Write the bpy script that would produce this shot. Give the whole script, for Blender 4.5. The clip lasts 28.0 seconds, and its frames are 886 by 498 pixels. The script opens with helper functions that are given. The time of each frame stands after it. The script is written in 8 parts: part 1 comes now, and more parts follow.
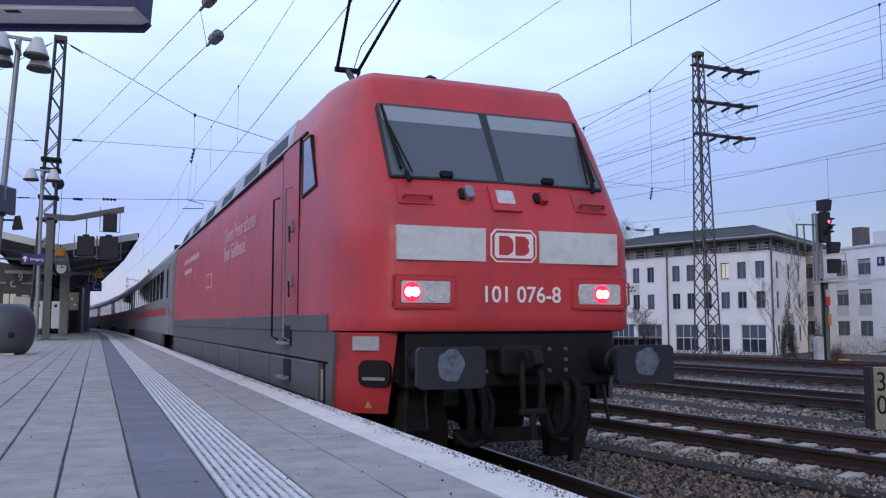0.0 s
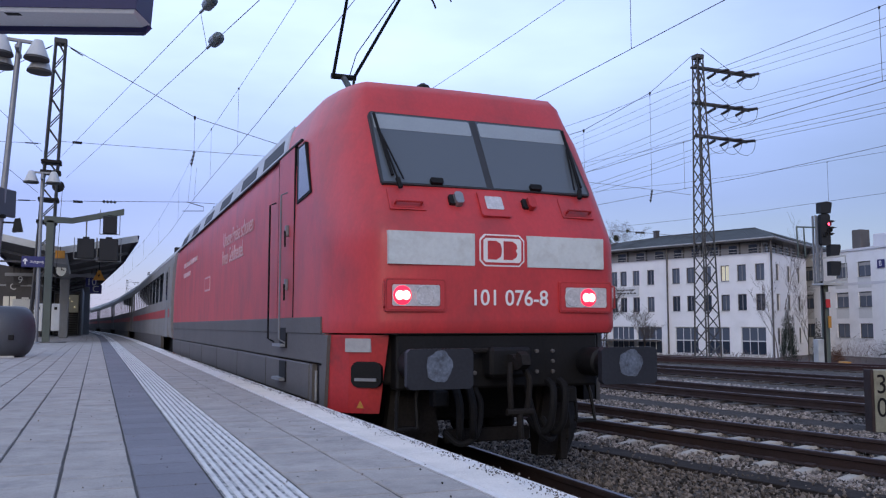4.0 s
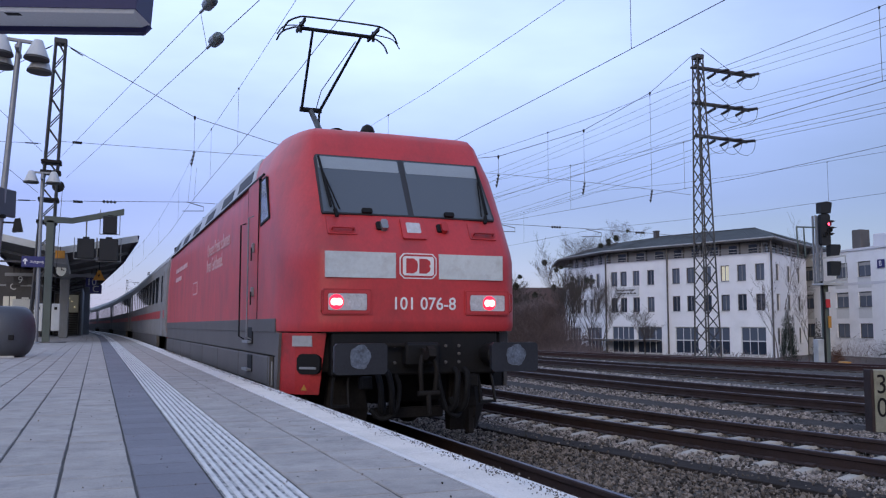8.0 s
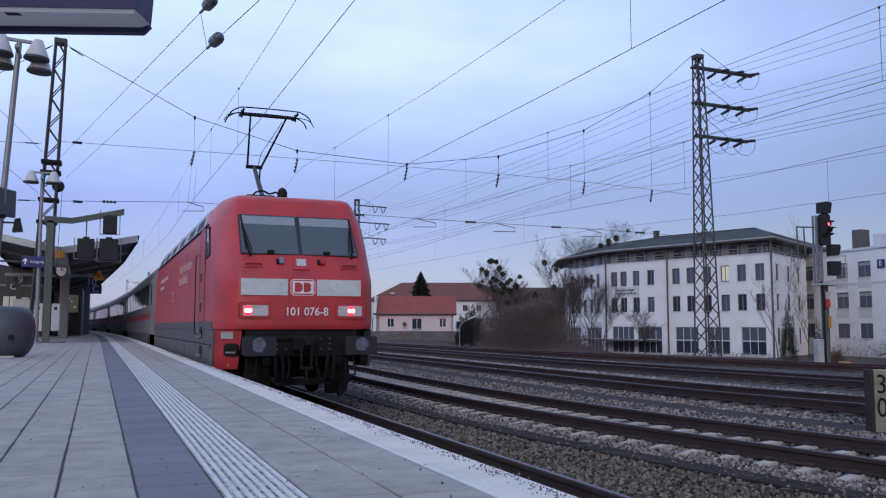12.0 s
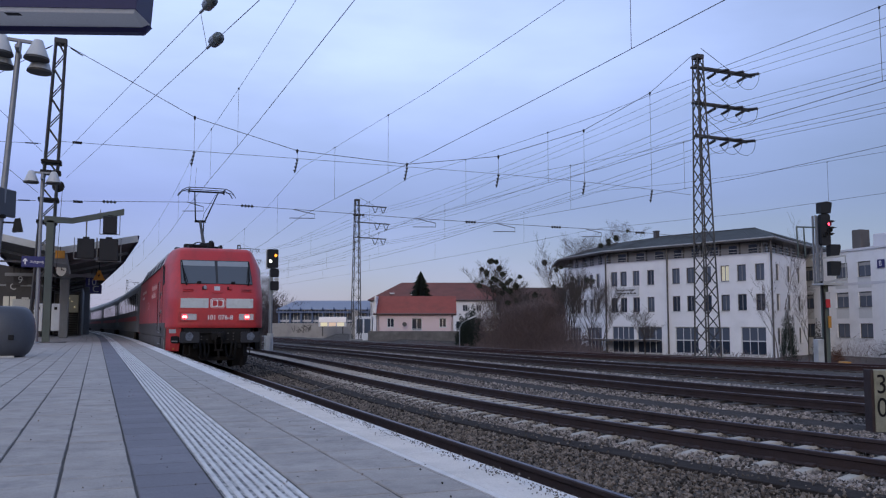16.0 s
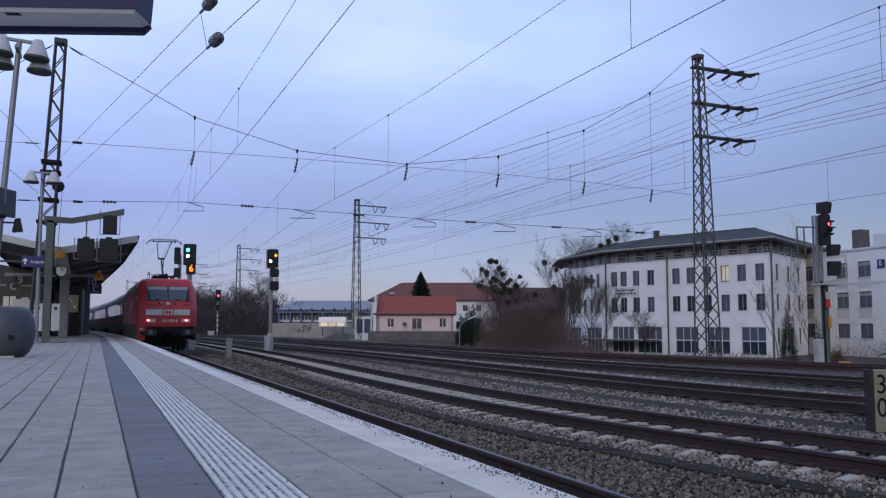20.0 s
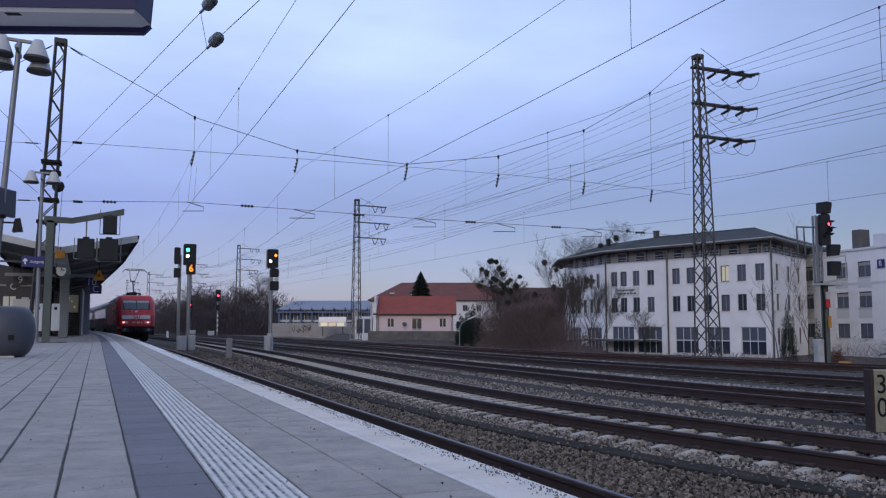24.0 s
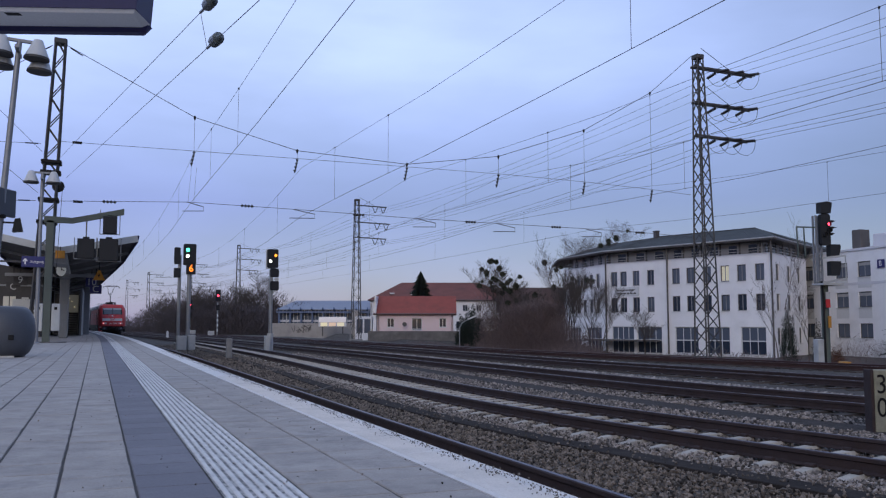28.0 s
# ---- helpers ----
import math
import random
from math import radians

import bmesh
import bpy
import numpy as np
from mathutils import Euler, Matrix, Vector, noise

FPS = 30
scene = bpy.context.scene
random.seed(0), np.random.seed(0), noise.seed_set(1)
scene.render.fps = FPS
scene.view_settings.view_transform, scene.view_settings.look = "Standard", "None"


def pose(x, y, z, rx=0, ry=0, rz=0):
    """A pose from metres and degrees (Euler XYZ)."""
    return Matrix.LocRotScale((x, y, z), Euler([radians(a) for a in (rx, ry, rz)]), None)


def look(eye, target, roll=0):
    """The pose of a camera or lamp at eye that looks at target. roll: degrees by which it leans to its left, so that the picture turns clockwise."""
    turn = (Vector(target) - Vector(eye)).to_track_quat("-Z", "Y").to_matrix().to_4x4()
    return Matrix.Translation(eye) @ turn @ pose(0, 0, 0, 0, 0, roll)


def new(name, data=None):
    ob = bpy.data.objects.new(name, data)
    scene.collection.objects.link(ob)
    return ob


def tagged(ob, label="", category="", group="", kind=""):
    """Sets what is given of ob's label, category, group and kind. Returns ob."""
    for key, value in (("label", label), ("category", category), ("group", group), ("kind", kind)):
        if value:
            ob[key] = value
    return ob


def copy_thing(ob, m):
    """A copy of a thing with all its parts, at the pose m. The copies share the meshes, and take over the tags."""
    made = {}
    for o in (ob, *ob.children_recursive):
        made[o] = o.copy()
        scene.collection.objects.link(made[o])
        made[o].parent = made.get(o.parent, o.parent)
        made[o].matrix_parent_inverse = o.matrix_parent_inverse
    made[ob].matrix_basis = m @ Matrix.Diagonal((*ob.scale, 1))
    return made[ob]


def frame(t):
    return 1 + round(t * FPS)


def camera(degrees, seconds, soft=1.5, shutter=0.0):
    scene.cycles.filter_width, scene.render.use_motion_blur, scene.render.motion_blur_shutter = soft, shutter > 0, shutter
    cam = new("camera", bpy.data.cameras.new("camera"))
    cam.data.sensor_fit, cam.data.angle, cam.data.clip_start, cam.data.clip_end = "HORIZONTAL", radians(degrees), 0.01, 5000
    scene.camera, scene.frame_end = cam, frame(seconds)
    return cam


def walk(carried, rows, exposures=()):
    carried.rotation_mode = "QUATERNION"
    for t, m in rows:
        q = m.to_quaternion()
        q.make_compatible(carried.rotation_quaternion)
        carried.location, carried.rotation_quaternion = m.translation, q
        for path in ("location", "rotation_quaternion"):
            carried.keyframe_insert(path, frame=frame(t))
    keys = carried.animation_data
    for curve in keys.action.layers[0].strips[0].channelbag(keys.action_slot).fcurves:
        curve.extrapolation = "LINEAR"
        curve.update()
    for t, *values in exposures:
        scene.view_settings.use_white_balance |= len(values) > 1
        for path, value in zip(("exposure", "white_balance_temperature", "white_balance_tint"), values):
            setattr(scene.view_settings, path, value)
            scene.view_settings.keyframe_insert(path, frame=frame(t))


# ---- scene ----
cam = camera(54.63, 28.0, soft=1.22)
AZ = radians(21.9)


def aim(pitch):
    p = radians(pitch)
    return look((0, 0, 1.4), (10 * math.sin(AZ) * math.cos(p), 10 * math.cos(AZ) * math.cos(p), 1.4 + 10 * math.sin(p)))


# the camera stands on the platform and settles by a sixth of a degree in the first two seconds
walk(cam, [(0.0, aim(4.935)), (0.5, aim(4.985)), (1.0, aim(5.035)), (1.5, aim(5.065)), (2.0, aim(5.10)), (2.5, aim(5.10)), (28.0, aim(5.10))],
     exposures=[(0.0, 0.25, 6450, 10), (6.0, 0.23, 6450, 10), (9.0, 0.14, 6400, 10), (12.0, 0.03, 6420, 10), (17.0, -0.15, 6500, 10), (28.0, -0.18, 6500, 10)])

# ---- world and light: an overcast winter dusk ----
world = bpy.data.worlds.new("dusk")
scene.world = world
world.use_nodes = True
wn, wl = world.node_tree.nodes, world.node_tree.links
wn.clear()
w_out = wn.new("ShaderNodeOutputWorld")
w_sky = wn.new("ShaderNodeTexSky")
w_sky.sky_type = "NISHITA"
w_sky.sun_disc = False
w_sky.sun_elevation = radians(18)
w_sky.sun_rotation = radians(210)
w_sky.dust_density = 0.6
w_bg1 = wn.new("ShaderNodeBackground")
w_bg1.inputs["Strength"].default_value = 0.05
wl.new(w_sky.outputs["Color"], w_bg1.inputs["Color"])
w_tc = wn.new("ShaderNodeTexCoord")
w_sep = wn.new("ShaderNodeSeparateXYZ")
wl.new(w_tc.outputs["Generated"], w_sep.inputs[0])
w_ramp = wn.new("ShaderNodeValToRGB")
w_ramp.color_ramp.elements[0].position = 0.0
w_ramp.color_ramp.elements[0].color = (0.094, 0.102, 0.345, 1)
w_ramp.color_ramp.elements[1].position = 0.75
w_ramp.color_ramp.elements[1].color = (0.56, 0.72, 1.06, 1)
e = w_ramp.color_ramp.elements.new(0.14)
e.color = (0.140, 0.155, 0.475, 1)
e = w_ramp.color_ramp.elements.new(0.215)
e.color = (0.33, 0.395, 0.765, 1)
e = w_ramp.color_ramp.elements.new(0.30)
e.color = (0.51, 0.62, 1.01, 1)
wl.new(w_sep.outputs["Z"], w_ramp.inputs["Fac"])
w_map = wn.new("ShaderNodeMapping")
w_map.inputs["Scale"].default_value = (1.3, 1.3, 4.5)
wl.new(w_tc.outputs["Generated"], w_map.inputs["Vector"])
w_noise = wn.new("ShaderNodeTexNoise")
w_noise.inputs["Scale"].default_value = 2.2
w_noise.inputs["Detail"].default_value = 5
w_noise.inputs["Roughness"].default_value = 0.5
wl.new(w_map.outputs["Vector"], w_noise.inputs["Vector"])
# clouds are thinner and brighter towards the set sun, heavier away from it
w_dot = wn.new("ShaderNodeVectorMath")
w_dot.operation = "DOT_PRODUCT"
w_dot.inputs[1].default_value = (-0.42, 0.78, 0.46)
wl.new(w_tc.outputs["Generated"], w_dot.inputs[0])
w_glow = wn.new("ShaderNodeMapRange")
w_glow.inputs["From Min"].default_value, w_glow.inputs["From Max"].default_value = 0.25, 1.0
w_glow.inputs["To Min"].default_value, w_glow.inputs["To Max"].default_value = 0.51, 1.34
wl.new(w_dot.outputs["Value"], w_glow.inputs["Value"])
w_nr = wn.new("ShaderNodeMapRange")
w_nr.inputs["From Min"].default_value, w_nr.inputs["From Max"].default_value = 0.3, 0.7
w_nr.inputs["To Min"].default_value, w_nr.inputs["To Max"].default_value = 0.80, 1.16
wl.new(w_noise.outputs["Fac"], w_nr.inputs["Value"])
w_mul = wn.new("ShaderNodeMath")
w_mul.operation = "MULTIPLY"
wl.new(w_glow.outputs["Result"], w_mul.inputs[0])
wl.new(w_nr.outputs["Result"], w_mul.inputs[1])
w_bg2 = wn.new("ShaderNodeBackground")
w_away = wn.new("ShaderNodeMapRange")
w_away.inputs["From Min"].default_value, w_away.inputs["From Max"].default_value = 0.25, 0.80
w_away.inputs["To Min"].default_value, w_away.inputs["To Max"].default_value = 1.0, 0.0
wl.new(w_dot.outputs["Value"], w_away.inputs["Value"])
w_tint = wn.new("ShaderNodeMix")
w_tint.data_type = "RGBA"
w_tint.blend_type = "MULTIPLY"
w_tint.inputs["B"].default_value = (0.95, 0.965, 1.12, 1)
wl.new(w_away.outputs["Result"], w_tint.inputs["Factor"])
wl.new(w_ramp.outputs["Color"], w_tint.inputs["A"])
wl.new(w_tint.outputs["Result"], w_bg2.inputs["Color"])
wl.new(w_mul.outputs["Value"], w_bg2.inputs["Strength"])
w_add = wn.new("ShaderNodeAddShader")
wl.new(w_bg1.outputs[0], w_add.inputs[0])
wl.new(w_bg2.outputs[0], w_add.inputs[1])
wl.new(w_add.outputs[0], w_out.inputs["Surface"])

sun = new("sun", bpy.data.lights.new("sun", "SUN"))
sun.data.energy = 0.75
sun.data.angle = radians(25)
sun.data.color = (1.0, 0.90, 0.80)
sun.matrix_basis = look((-8, -14, 7.0), (0, 0, 0))


# ---- materials ----
def material(name, base, rough=0.6, metal=0.0, var=0.12, scale=3.0, bump=0.15, fine=60.0, rnd=0.0, island=0.0, dirt=None, dirt_amount=0.0,
             dirt_scale=1.2, spec=0.5, depth=0.01, stretch=None, coat=0.0, dirt_from=0.48, dirt_to=0.68, still=False):
    m = bpy.data.materials.new(name)
    m.use_nodes = True
    n, l = m.node_tree.nodes, m.node_tree.links
    b = n["Principled BSDF"]
    b.inputs["Roughness"].default_value = rough
    b.inputs["Metallic"].default_value = metal
    b.inputs["Specular IOR Level"].default_value = spec
    b.inputs["Coat Weight"].default_value = coat
    tc = n.new("ShaderNodeTexCoord")
    vec = n.new("ShaderNodeNewGeometry").outputs["Position"] if still else tc.outputs["Object"]
    if stretch:
        mp = n.new("ShaderNodeMapping")
        mp.inputs["Scale"].default_value = stretch
        l.new(vec, mp.inputs["Vector"])
        vec = mp.outputs["Vector"]
    n1 = n.new("ShaderNodeTexNoise")
    n1.inputs["Scale"].default_value = scale
    n1.inputs["Detail"].default_value = 4
    l.new(vec, n1.inputs["Vector"])
    n2 = n.new("ShaderNodeTexNoise")
    n2.inputs["Scale"].default_value = fine
    n2.inputs["Detail"].default_value = 3
    l.new(vec, n2.inputs["Vector"])
    s = n.new("ShaderNodeMath")
    s.operation = "ADD"
    l.new(n1.outputs["Fac"], s.inputs[0])
    l.new(n2.outputs["Fac"], s.inputs[1])
    val = n.new("ShaderNodeMapRange")
    val.inputs["From Min"].default_value, val.inputs["From Max"].default_value = 0.65, 1.35
    val.inputs["To Min"].default_value, val.inputs["To Max"].default_value = 1 - var, 1 + var
    val.clamp = False
    l.new(s.outputs[0], val.inputs["Value"])
    out = val.outputs["Result"]
    for amount, kind in ((rnd, "ShaderNodeObjectInfo"), (island, "ShaderNodeNewGeometry")):
        if amount:
            o = n.new(kind)
            r = n.new("ShaderNodeMapRange")
            r.inputs["To Min"].default_value, r.inputs["To Max"].default_value = 1 - amount, 1 + amount
            l.new(o.outputs["Random" if kind == "ShaderNodeObjectInfo" else "Random Per Island"], r.inputs["Value"])
            mu = n.new("ShaderNodeMath")
            mu.operation = "MULTIPLY"
            l.new(out, mu.inputs[0])
            l.new(r.outputs["Result"], mu.inputs[1])
            out = mu.outputs[0]
    col = n.new("ShaderNodeMix")
    col.data_type = "RGBA"
    col.blend_type = "MULTIPLY"
    col.inputs["Factor"].default_value = 1
    col.inputs["A"].default_value = (*base, 1)
    l.new(out, col.inputs["B"])
    res = col.outputs["Result"]
    if dirt:
        n3 = n.new("ShaderNodeTexNoise")
        n3.inputs["Scale"].default_value = dirt_scale
        n3.inputs["Detail"].default_value = 8
        n3.inputs["Roughness"].default_value = 0.65
        l.new(vec, n3.inputs["Vector"])
        r = n.new("ShaderNodeMapRange")
        r.inputs["From Min"].default_value, r.inputs["From Max"].default_value = dirt_from, dirt_to
        r.inputs["To Max"].default_value = dirt_amount
        l.new(n3.outputs["Fac"], r.inputs["Value"])
        d = n.new("ShaderNodeMix")
        d.data_type = "RGBA"
        d.inputs["B"].default_value = (*dirt, 1)
        l.new(r.outputs["Result"], d.inputs["Factor"])
        l.new(res, d.inputs["A"])
        res = d.outputs["Result"]
    l.new(res, b.inputs["Base Color"])
    if bump:
        bp = n.new("ShaderNodeBump")
        bp.inputs["Strength"].default_value = bump
        bp.inputs["Distance"].default_value = depth
        l.new(n2.outputs["Fac"], bp.inputs["Height"])
        l.new(bp.outputs["Normal"], b.inputs["Normal"])
    return m


def glow(name, colour, strength):
    m = bpy.data.materials.new(name)
    m.use_nodes = True
    b = m.node_tree.nodes["Principled BSDF"]
    b.inputs["Base Color"].default_value = (*colour, 1)
    b.inputs["Emission Color"].default_value = (*colour, 1)
    b.inputs["Emission Strength"].default_value = strength
    return m


def glass(name, tint, rough=0.05):
    """Dark window glass seen against an unlit interior: a glossy dielectric."""
    m = bpy.data.materials.new(name)
    m.use_nodes = True
    b = m.node_tree.nodes["Principled BSDF"]
    b.inputs["Base Color"].default_value = (*tint, 1)
    b.inputs["Roughness"].default_value = rough
    b.inputs["IOR"].default_value = 1.52
    b.inputs["Specular IOR Level"].default_value = 0.35
    return m


M = {}
M["slab"] = material("concrete slab", (0.372, 0.340, 0.312), 0.88, spec=0.22, var=0.16, scale=5.0, fine=120, rnd=0.06, bump=0.35, dirt=(0.20, 0.195, 0.19), dirt_amount=0.5, dirt_scale=7, still=True)
M["slab_joined"] = material("concrete slab far", (0.372, 0.340, 0.312), 0.88, spec=0.22, var=0.15, scale=4.0, fine=90, island=0.07, bump=0.25, dirt=(0.20, 0.195, 0.19), dirt_amount=0.5, dirt_scale=5, still=True)
M["slab_dark"] = material("dark concrete slab", (0.178, 0.174, 0.194), 0.85, spec=0.25, var=0.12, scale=2.0, fine=90, rnd=0.05, bump=0.25, dirt=(0.28, 0.28, 0.29), dirt_amount=0.3, dirt_scale=3, still=True)
M["slab_dark_joined"] = material("dark concrete slab far", (0.178, 0.174, 0.194), 0.85, spec=0.25, var=0.12, scale=2.0, fine=90, island=0.05, bump=0.2, still=True)
M["rib"] = material("white ribbed concrete", (0.66, 0.64, 0.615), 0.7, var=0.14, scale=6, fine=80, bump=0.3, dirt=(0.30, 0.30, 0.31), dirt_amount=0.5, dirt_scale=9, still=True)
M["groove"] = material("soiled groove", (0.075, 0.075, 0.082), 0.85, var=0.4, scale=20, fine=90, bump=0.3, dirt=(0.50, 0.49, 0.47), dirt_amount=0.95, dirt_scale=22, dirt_from=0.46, dirt_to=0.54, stretch=(1.6, 1.0, 1.0), still=True)
M["coping"] = material("white edge concrete", (0.67, 0.638, 0.60), 0.7, var=0.10, scale=3, fine=120, bump=0.3, rnd=0.03, dirt=(0.42, 0.41, 0.39), dirt_amount=0.4, dirt_scale=4, still=True)
M["edge_dirt"] = material("crumbled dirt", (0.17, 0.15, 0.125), 0.95, var=0.4, scale=20, fine=120, bump=0.6, island=0.4, still=True)
M["joint"] = material("joint sand", (0.065, 0.061, 0.058), 0.95, var=0.3, scale=10, fine=120, bump=0.4)
M["wall_concrete"] = material("platform concrete", (0.25, 0.245, 0.24), 0.85, var=0.18, scale=1.5, fine=40, bump=0.3, dirt=(0.1, 0.09, 0.08), dirt_amount=0.6)
M["ballast"] = material("ballast bed", (0.060, 0.050, 0.043), 0.95, var=0.55, scale=9.0, fine=34, bump=1.0, depth=0.05, dirt=(0.095, 0.084, 0.076), dirt_amount=0.7, dirt_scale=0.7)
M["stone"] = material("ballast stone", (0.126, 0.103, 0.084), 0.92, var=0.3, scale=12, fine=60, bump=0.4, island=0.9)
M["stone_light"] = material("fresh ballast stone", (0.240, 0.218, 0.203), 0.92, var=0.3, scale=12, fine=60, bump=0.4, island=0.8)
M["stone_mixed"] = material("mixed ballast stone", (0.200, 0.172, 0.152), 0.92, var=0.3, scale=12, fine=60, bump=0.4, island=0.9)
M["cinder"] = material("trodden cinder", (0.050, 0.043, 0.040), 0.95, spec=0.1, var=0.35, scale=5, fine=60, bump=0.6, dirt=(0.12, 0.11, 0.10), dirt_amount=0.5, dirt_scale=18)
M["rail_rust"] = material("rust-red rail", (0.050, 0.028, 0.025), 0.8, spec=0.2, var=0.3, scale=4, fine=60, bump=0.3)
M["rail"] = material("rusty rail", (0.040, 0.028, 0.028), 0.75, spec=0.25, metal=0.0, var=0.35, scale=4, fine=60, bump=0.3, dirt=(0.045, 0.026, 0.020), dirt_amount=0.6, dirt_scale=3)
M["rail_top"] = material("polished rail head", (0.085, 0.075, 0.095), 0.42, metal=0.8, var=0.2, scale=3, fine=50, bump=0.05)
M["sleeper"] = material("concrete sleeper", (0.41, 0.375, 0.325), 0.85, var=0.2, scale=5, fine=60, rnd=0.12, bump=0.4, dirt=(0.19, 0.16, 0.135), dirt_amount=0.4, dirt_scale=4, still=True)
M["timber"] = material("tarred timber sleeper", (0.055, 0.043, 0.035), 0.9, var=0.3, scale=5, fine=60, island=0.3, bump=0.4)
M["red"] = material("traffic red paint", (0.50, 0.040, 0.045), 0.46, var=0.10, scale=1.1, fine=25, bump=0.04, coat=0.04, stretch=(1.4, 1.4, 0.8), dirt=(0.20, 0.036, 0.040), dirt_amount=0.7, dirt_scale=1.6, dirt_from=0.45, dirt_to=0.75)
M["red_dirty"] = material("soiled red paint", (0.40, 0.024, 0.026), 0.5, var=0.14, scale=2.5, fine=30, bump=0.04, dirt=(0.10, 0.026, 0.026), dirt_amount=0.8, dirt_scale=2.0)
M["loco_grey"] = material("grey underframe paint", (0.098, 0.090, 0.085), 0.6, spec=0.3, var=0.14, scale=1.4, fine=30, bump=0.05, dirt=(0.075, 0.07, 0.065), dirt_amount=0.6, dirt_scale=1.6)
M["roof_grey"] = material("light grey roof paint", (0.38, 0.39, 0.41), 0.5, var=0.12, scale=1.2, fine=30, bump=0.05, dirt=(0.2, 0.19, 0.18), dirt_amount=0.6)
M["yellow_dull"] = material("dull yellow paint", (0.42, 0.20, 0.03), 0.6, var=0.2, scale=20, bump=0)
M["black"] = material("black soiled metal", (0.008, 0.0078, 0.0085), 0.6, var=0.35, scale=5, fine=40, bump=0.15, spec=0.25, dirt=(0.012, 0.011, 0.010), dirt_amount=0.6, dirt_scale=4)
M["bogie"] = material("brake-dust brown metal", (0.014, 0.012, 0.011), 0.8, spec=0.2, var=0.35, scale=5, fine=40, bump=0.3)
M["buffer"] = material("dark blue-grey buffer plate", (0.021, 0.023, 0.030), 0.55, metal=0.2, var=0.25, scale=4, fine=40, bump=0.08)
M["grease"] = material("smeared grease disc", (0.13, 0.155, 0.20), 0.5, metal=0.2, var=0.45, scale=12, fine=40, bump=0.3, dirt=(0.04, 0.045, 0.055), dirt_amount=0.8, dirt_scale=14)
M["white_band"] = material("soiled white band", (0.58, 0.62, 0.625), 0.5, var=0.08, scale=3, fine=30, bump=0.02, dirt=(0.38, 0.37, 0.36), dirt_amount=0.6, dirt_scale=4)
M["white"] = material("white lettering", (0.78, 0.78, 0.78), 0.5, var=0.05, bump=0)
M["faded"] = material("faded lettering", (0.60, 0.36, 0.36), 0.5, var=0.1, bump=0)
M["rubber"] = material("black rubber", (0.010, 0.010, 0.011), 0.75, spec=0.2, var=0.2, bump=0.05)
M["windscreen"] = glass("windscreen glass", (0.100, 0.120, 0.144), 0.10)
M["screen_frame"] = material("dark grey screen frame", (0.026, 0.027, 0.031), 0.6, var=0.15, scale=4, bump=0.03)
M["blind"] = material("pale sun blind", (0.27, 0.31, 0.34), 0.5, var=0.06, scale=4, bump=0)
M["lens"] = material("clear lamp lens", (0.50, 0.50, 0.52), 0.15, var=0.25, scale=14, fine=60, bump=0.15, coat=0.6)
M["tail_red"] = glow("lit tail lamp", (1.0, 0.018, 0.055), 1.5)
M["tail_core"] = glow("tail lamp core", (1.0, 0.34, 0.30), 4.0)
M["steel"] = material("galvanised steel", (0.25, 0.26, 0.275), 0.5, metal=0.5, var=0.15, scale=3, fine=40, bump=0.05)
M["dark_steel"] = material("dark lattice steel", (0.060, 0.062, 0.064), 0.65, metal=0.2, var=0.25, scale=2, fine=30, bump=0.1, dirt=(0.09, 0.06, 0.045), dirt_amount=0.5, dirt_scale=2)
M["green_steel"] = material("grey-green steel paint", (0.085, 0.105, 0.092), 0.6, var=0.14, scale=2, fine=30, bump=0.05, dirt=(0.08, 0.08, 0.07), dirt_amount=0.5)
M["wire"] = material("dark copper wire", (0.095, 0.095, 0.105), 0.6, metal=0.3, var=0.1, bump=0)
M["insulator"] = material("brown glazed insulator", (0.03, 0.028, 0.030), 0.3, var=0.1, bump=0)
M["porcelain"] = material("grey-green insulator body", (0.085, 0.105, 0.11), 0.4, var=0.15, scale=12, bump=0.1)
# grey set darker than the paint itself: dirt plus the canopy's shade
M["coach_white"] = material("light grey coach paint darkened for shade", (0.22, 0.215, 0.215), 0.7, spec=0.2, var=0.10, scale=1, fine=25, bump=0.03, dirt=(0.17, 0.16, 0.155), dirt_amount=0.5, dirt_scale=1.2)
M["coach_roof"] = material("silver coach roof", (0.34, 0.34, 0.345), 0.75, spec=0.25, var=0.15, scale=1, fine=25, bump=0.04, dirt=(0.13, 0.125, 0.12), dirt_amount=0.6)
M["coach_window"] = glass("coach window glass", (0.012, 0.013, 0.016), 0.04)


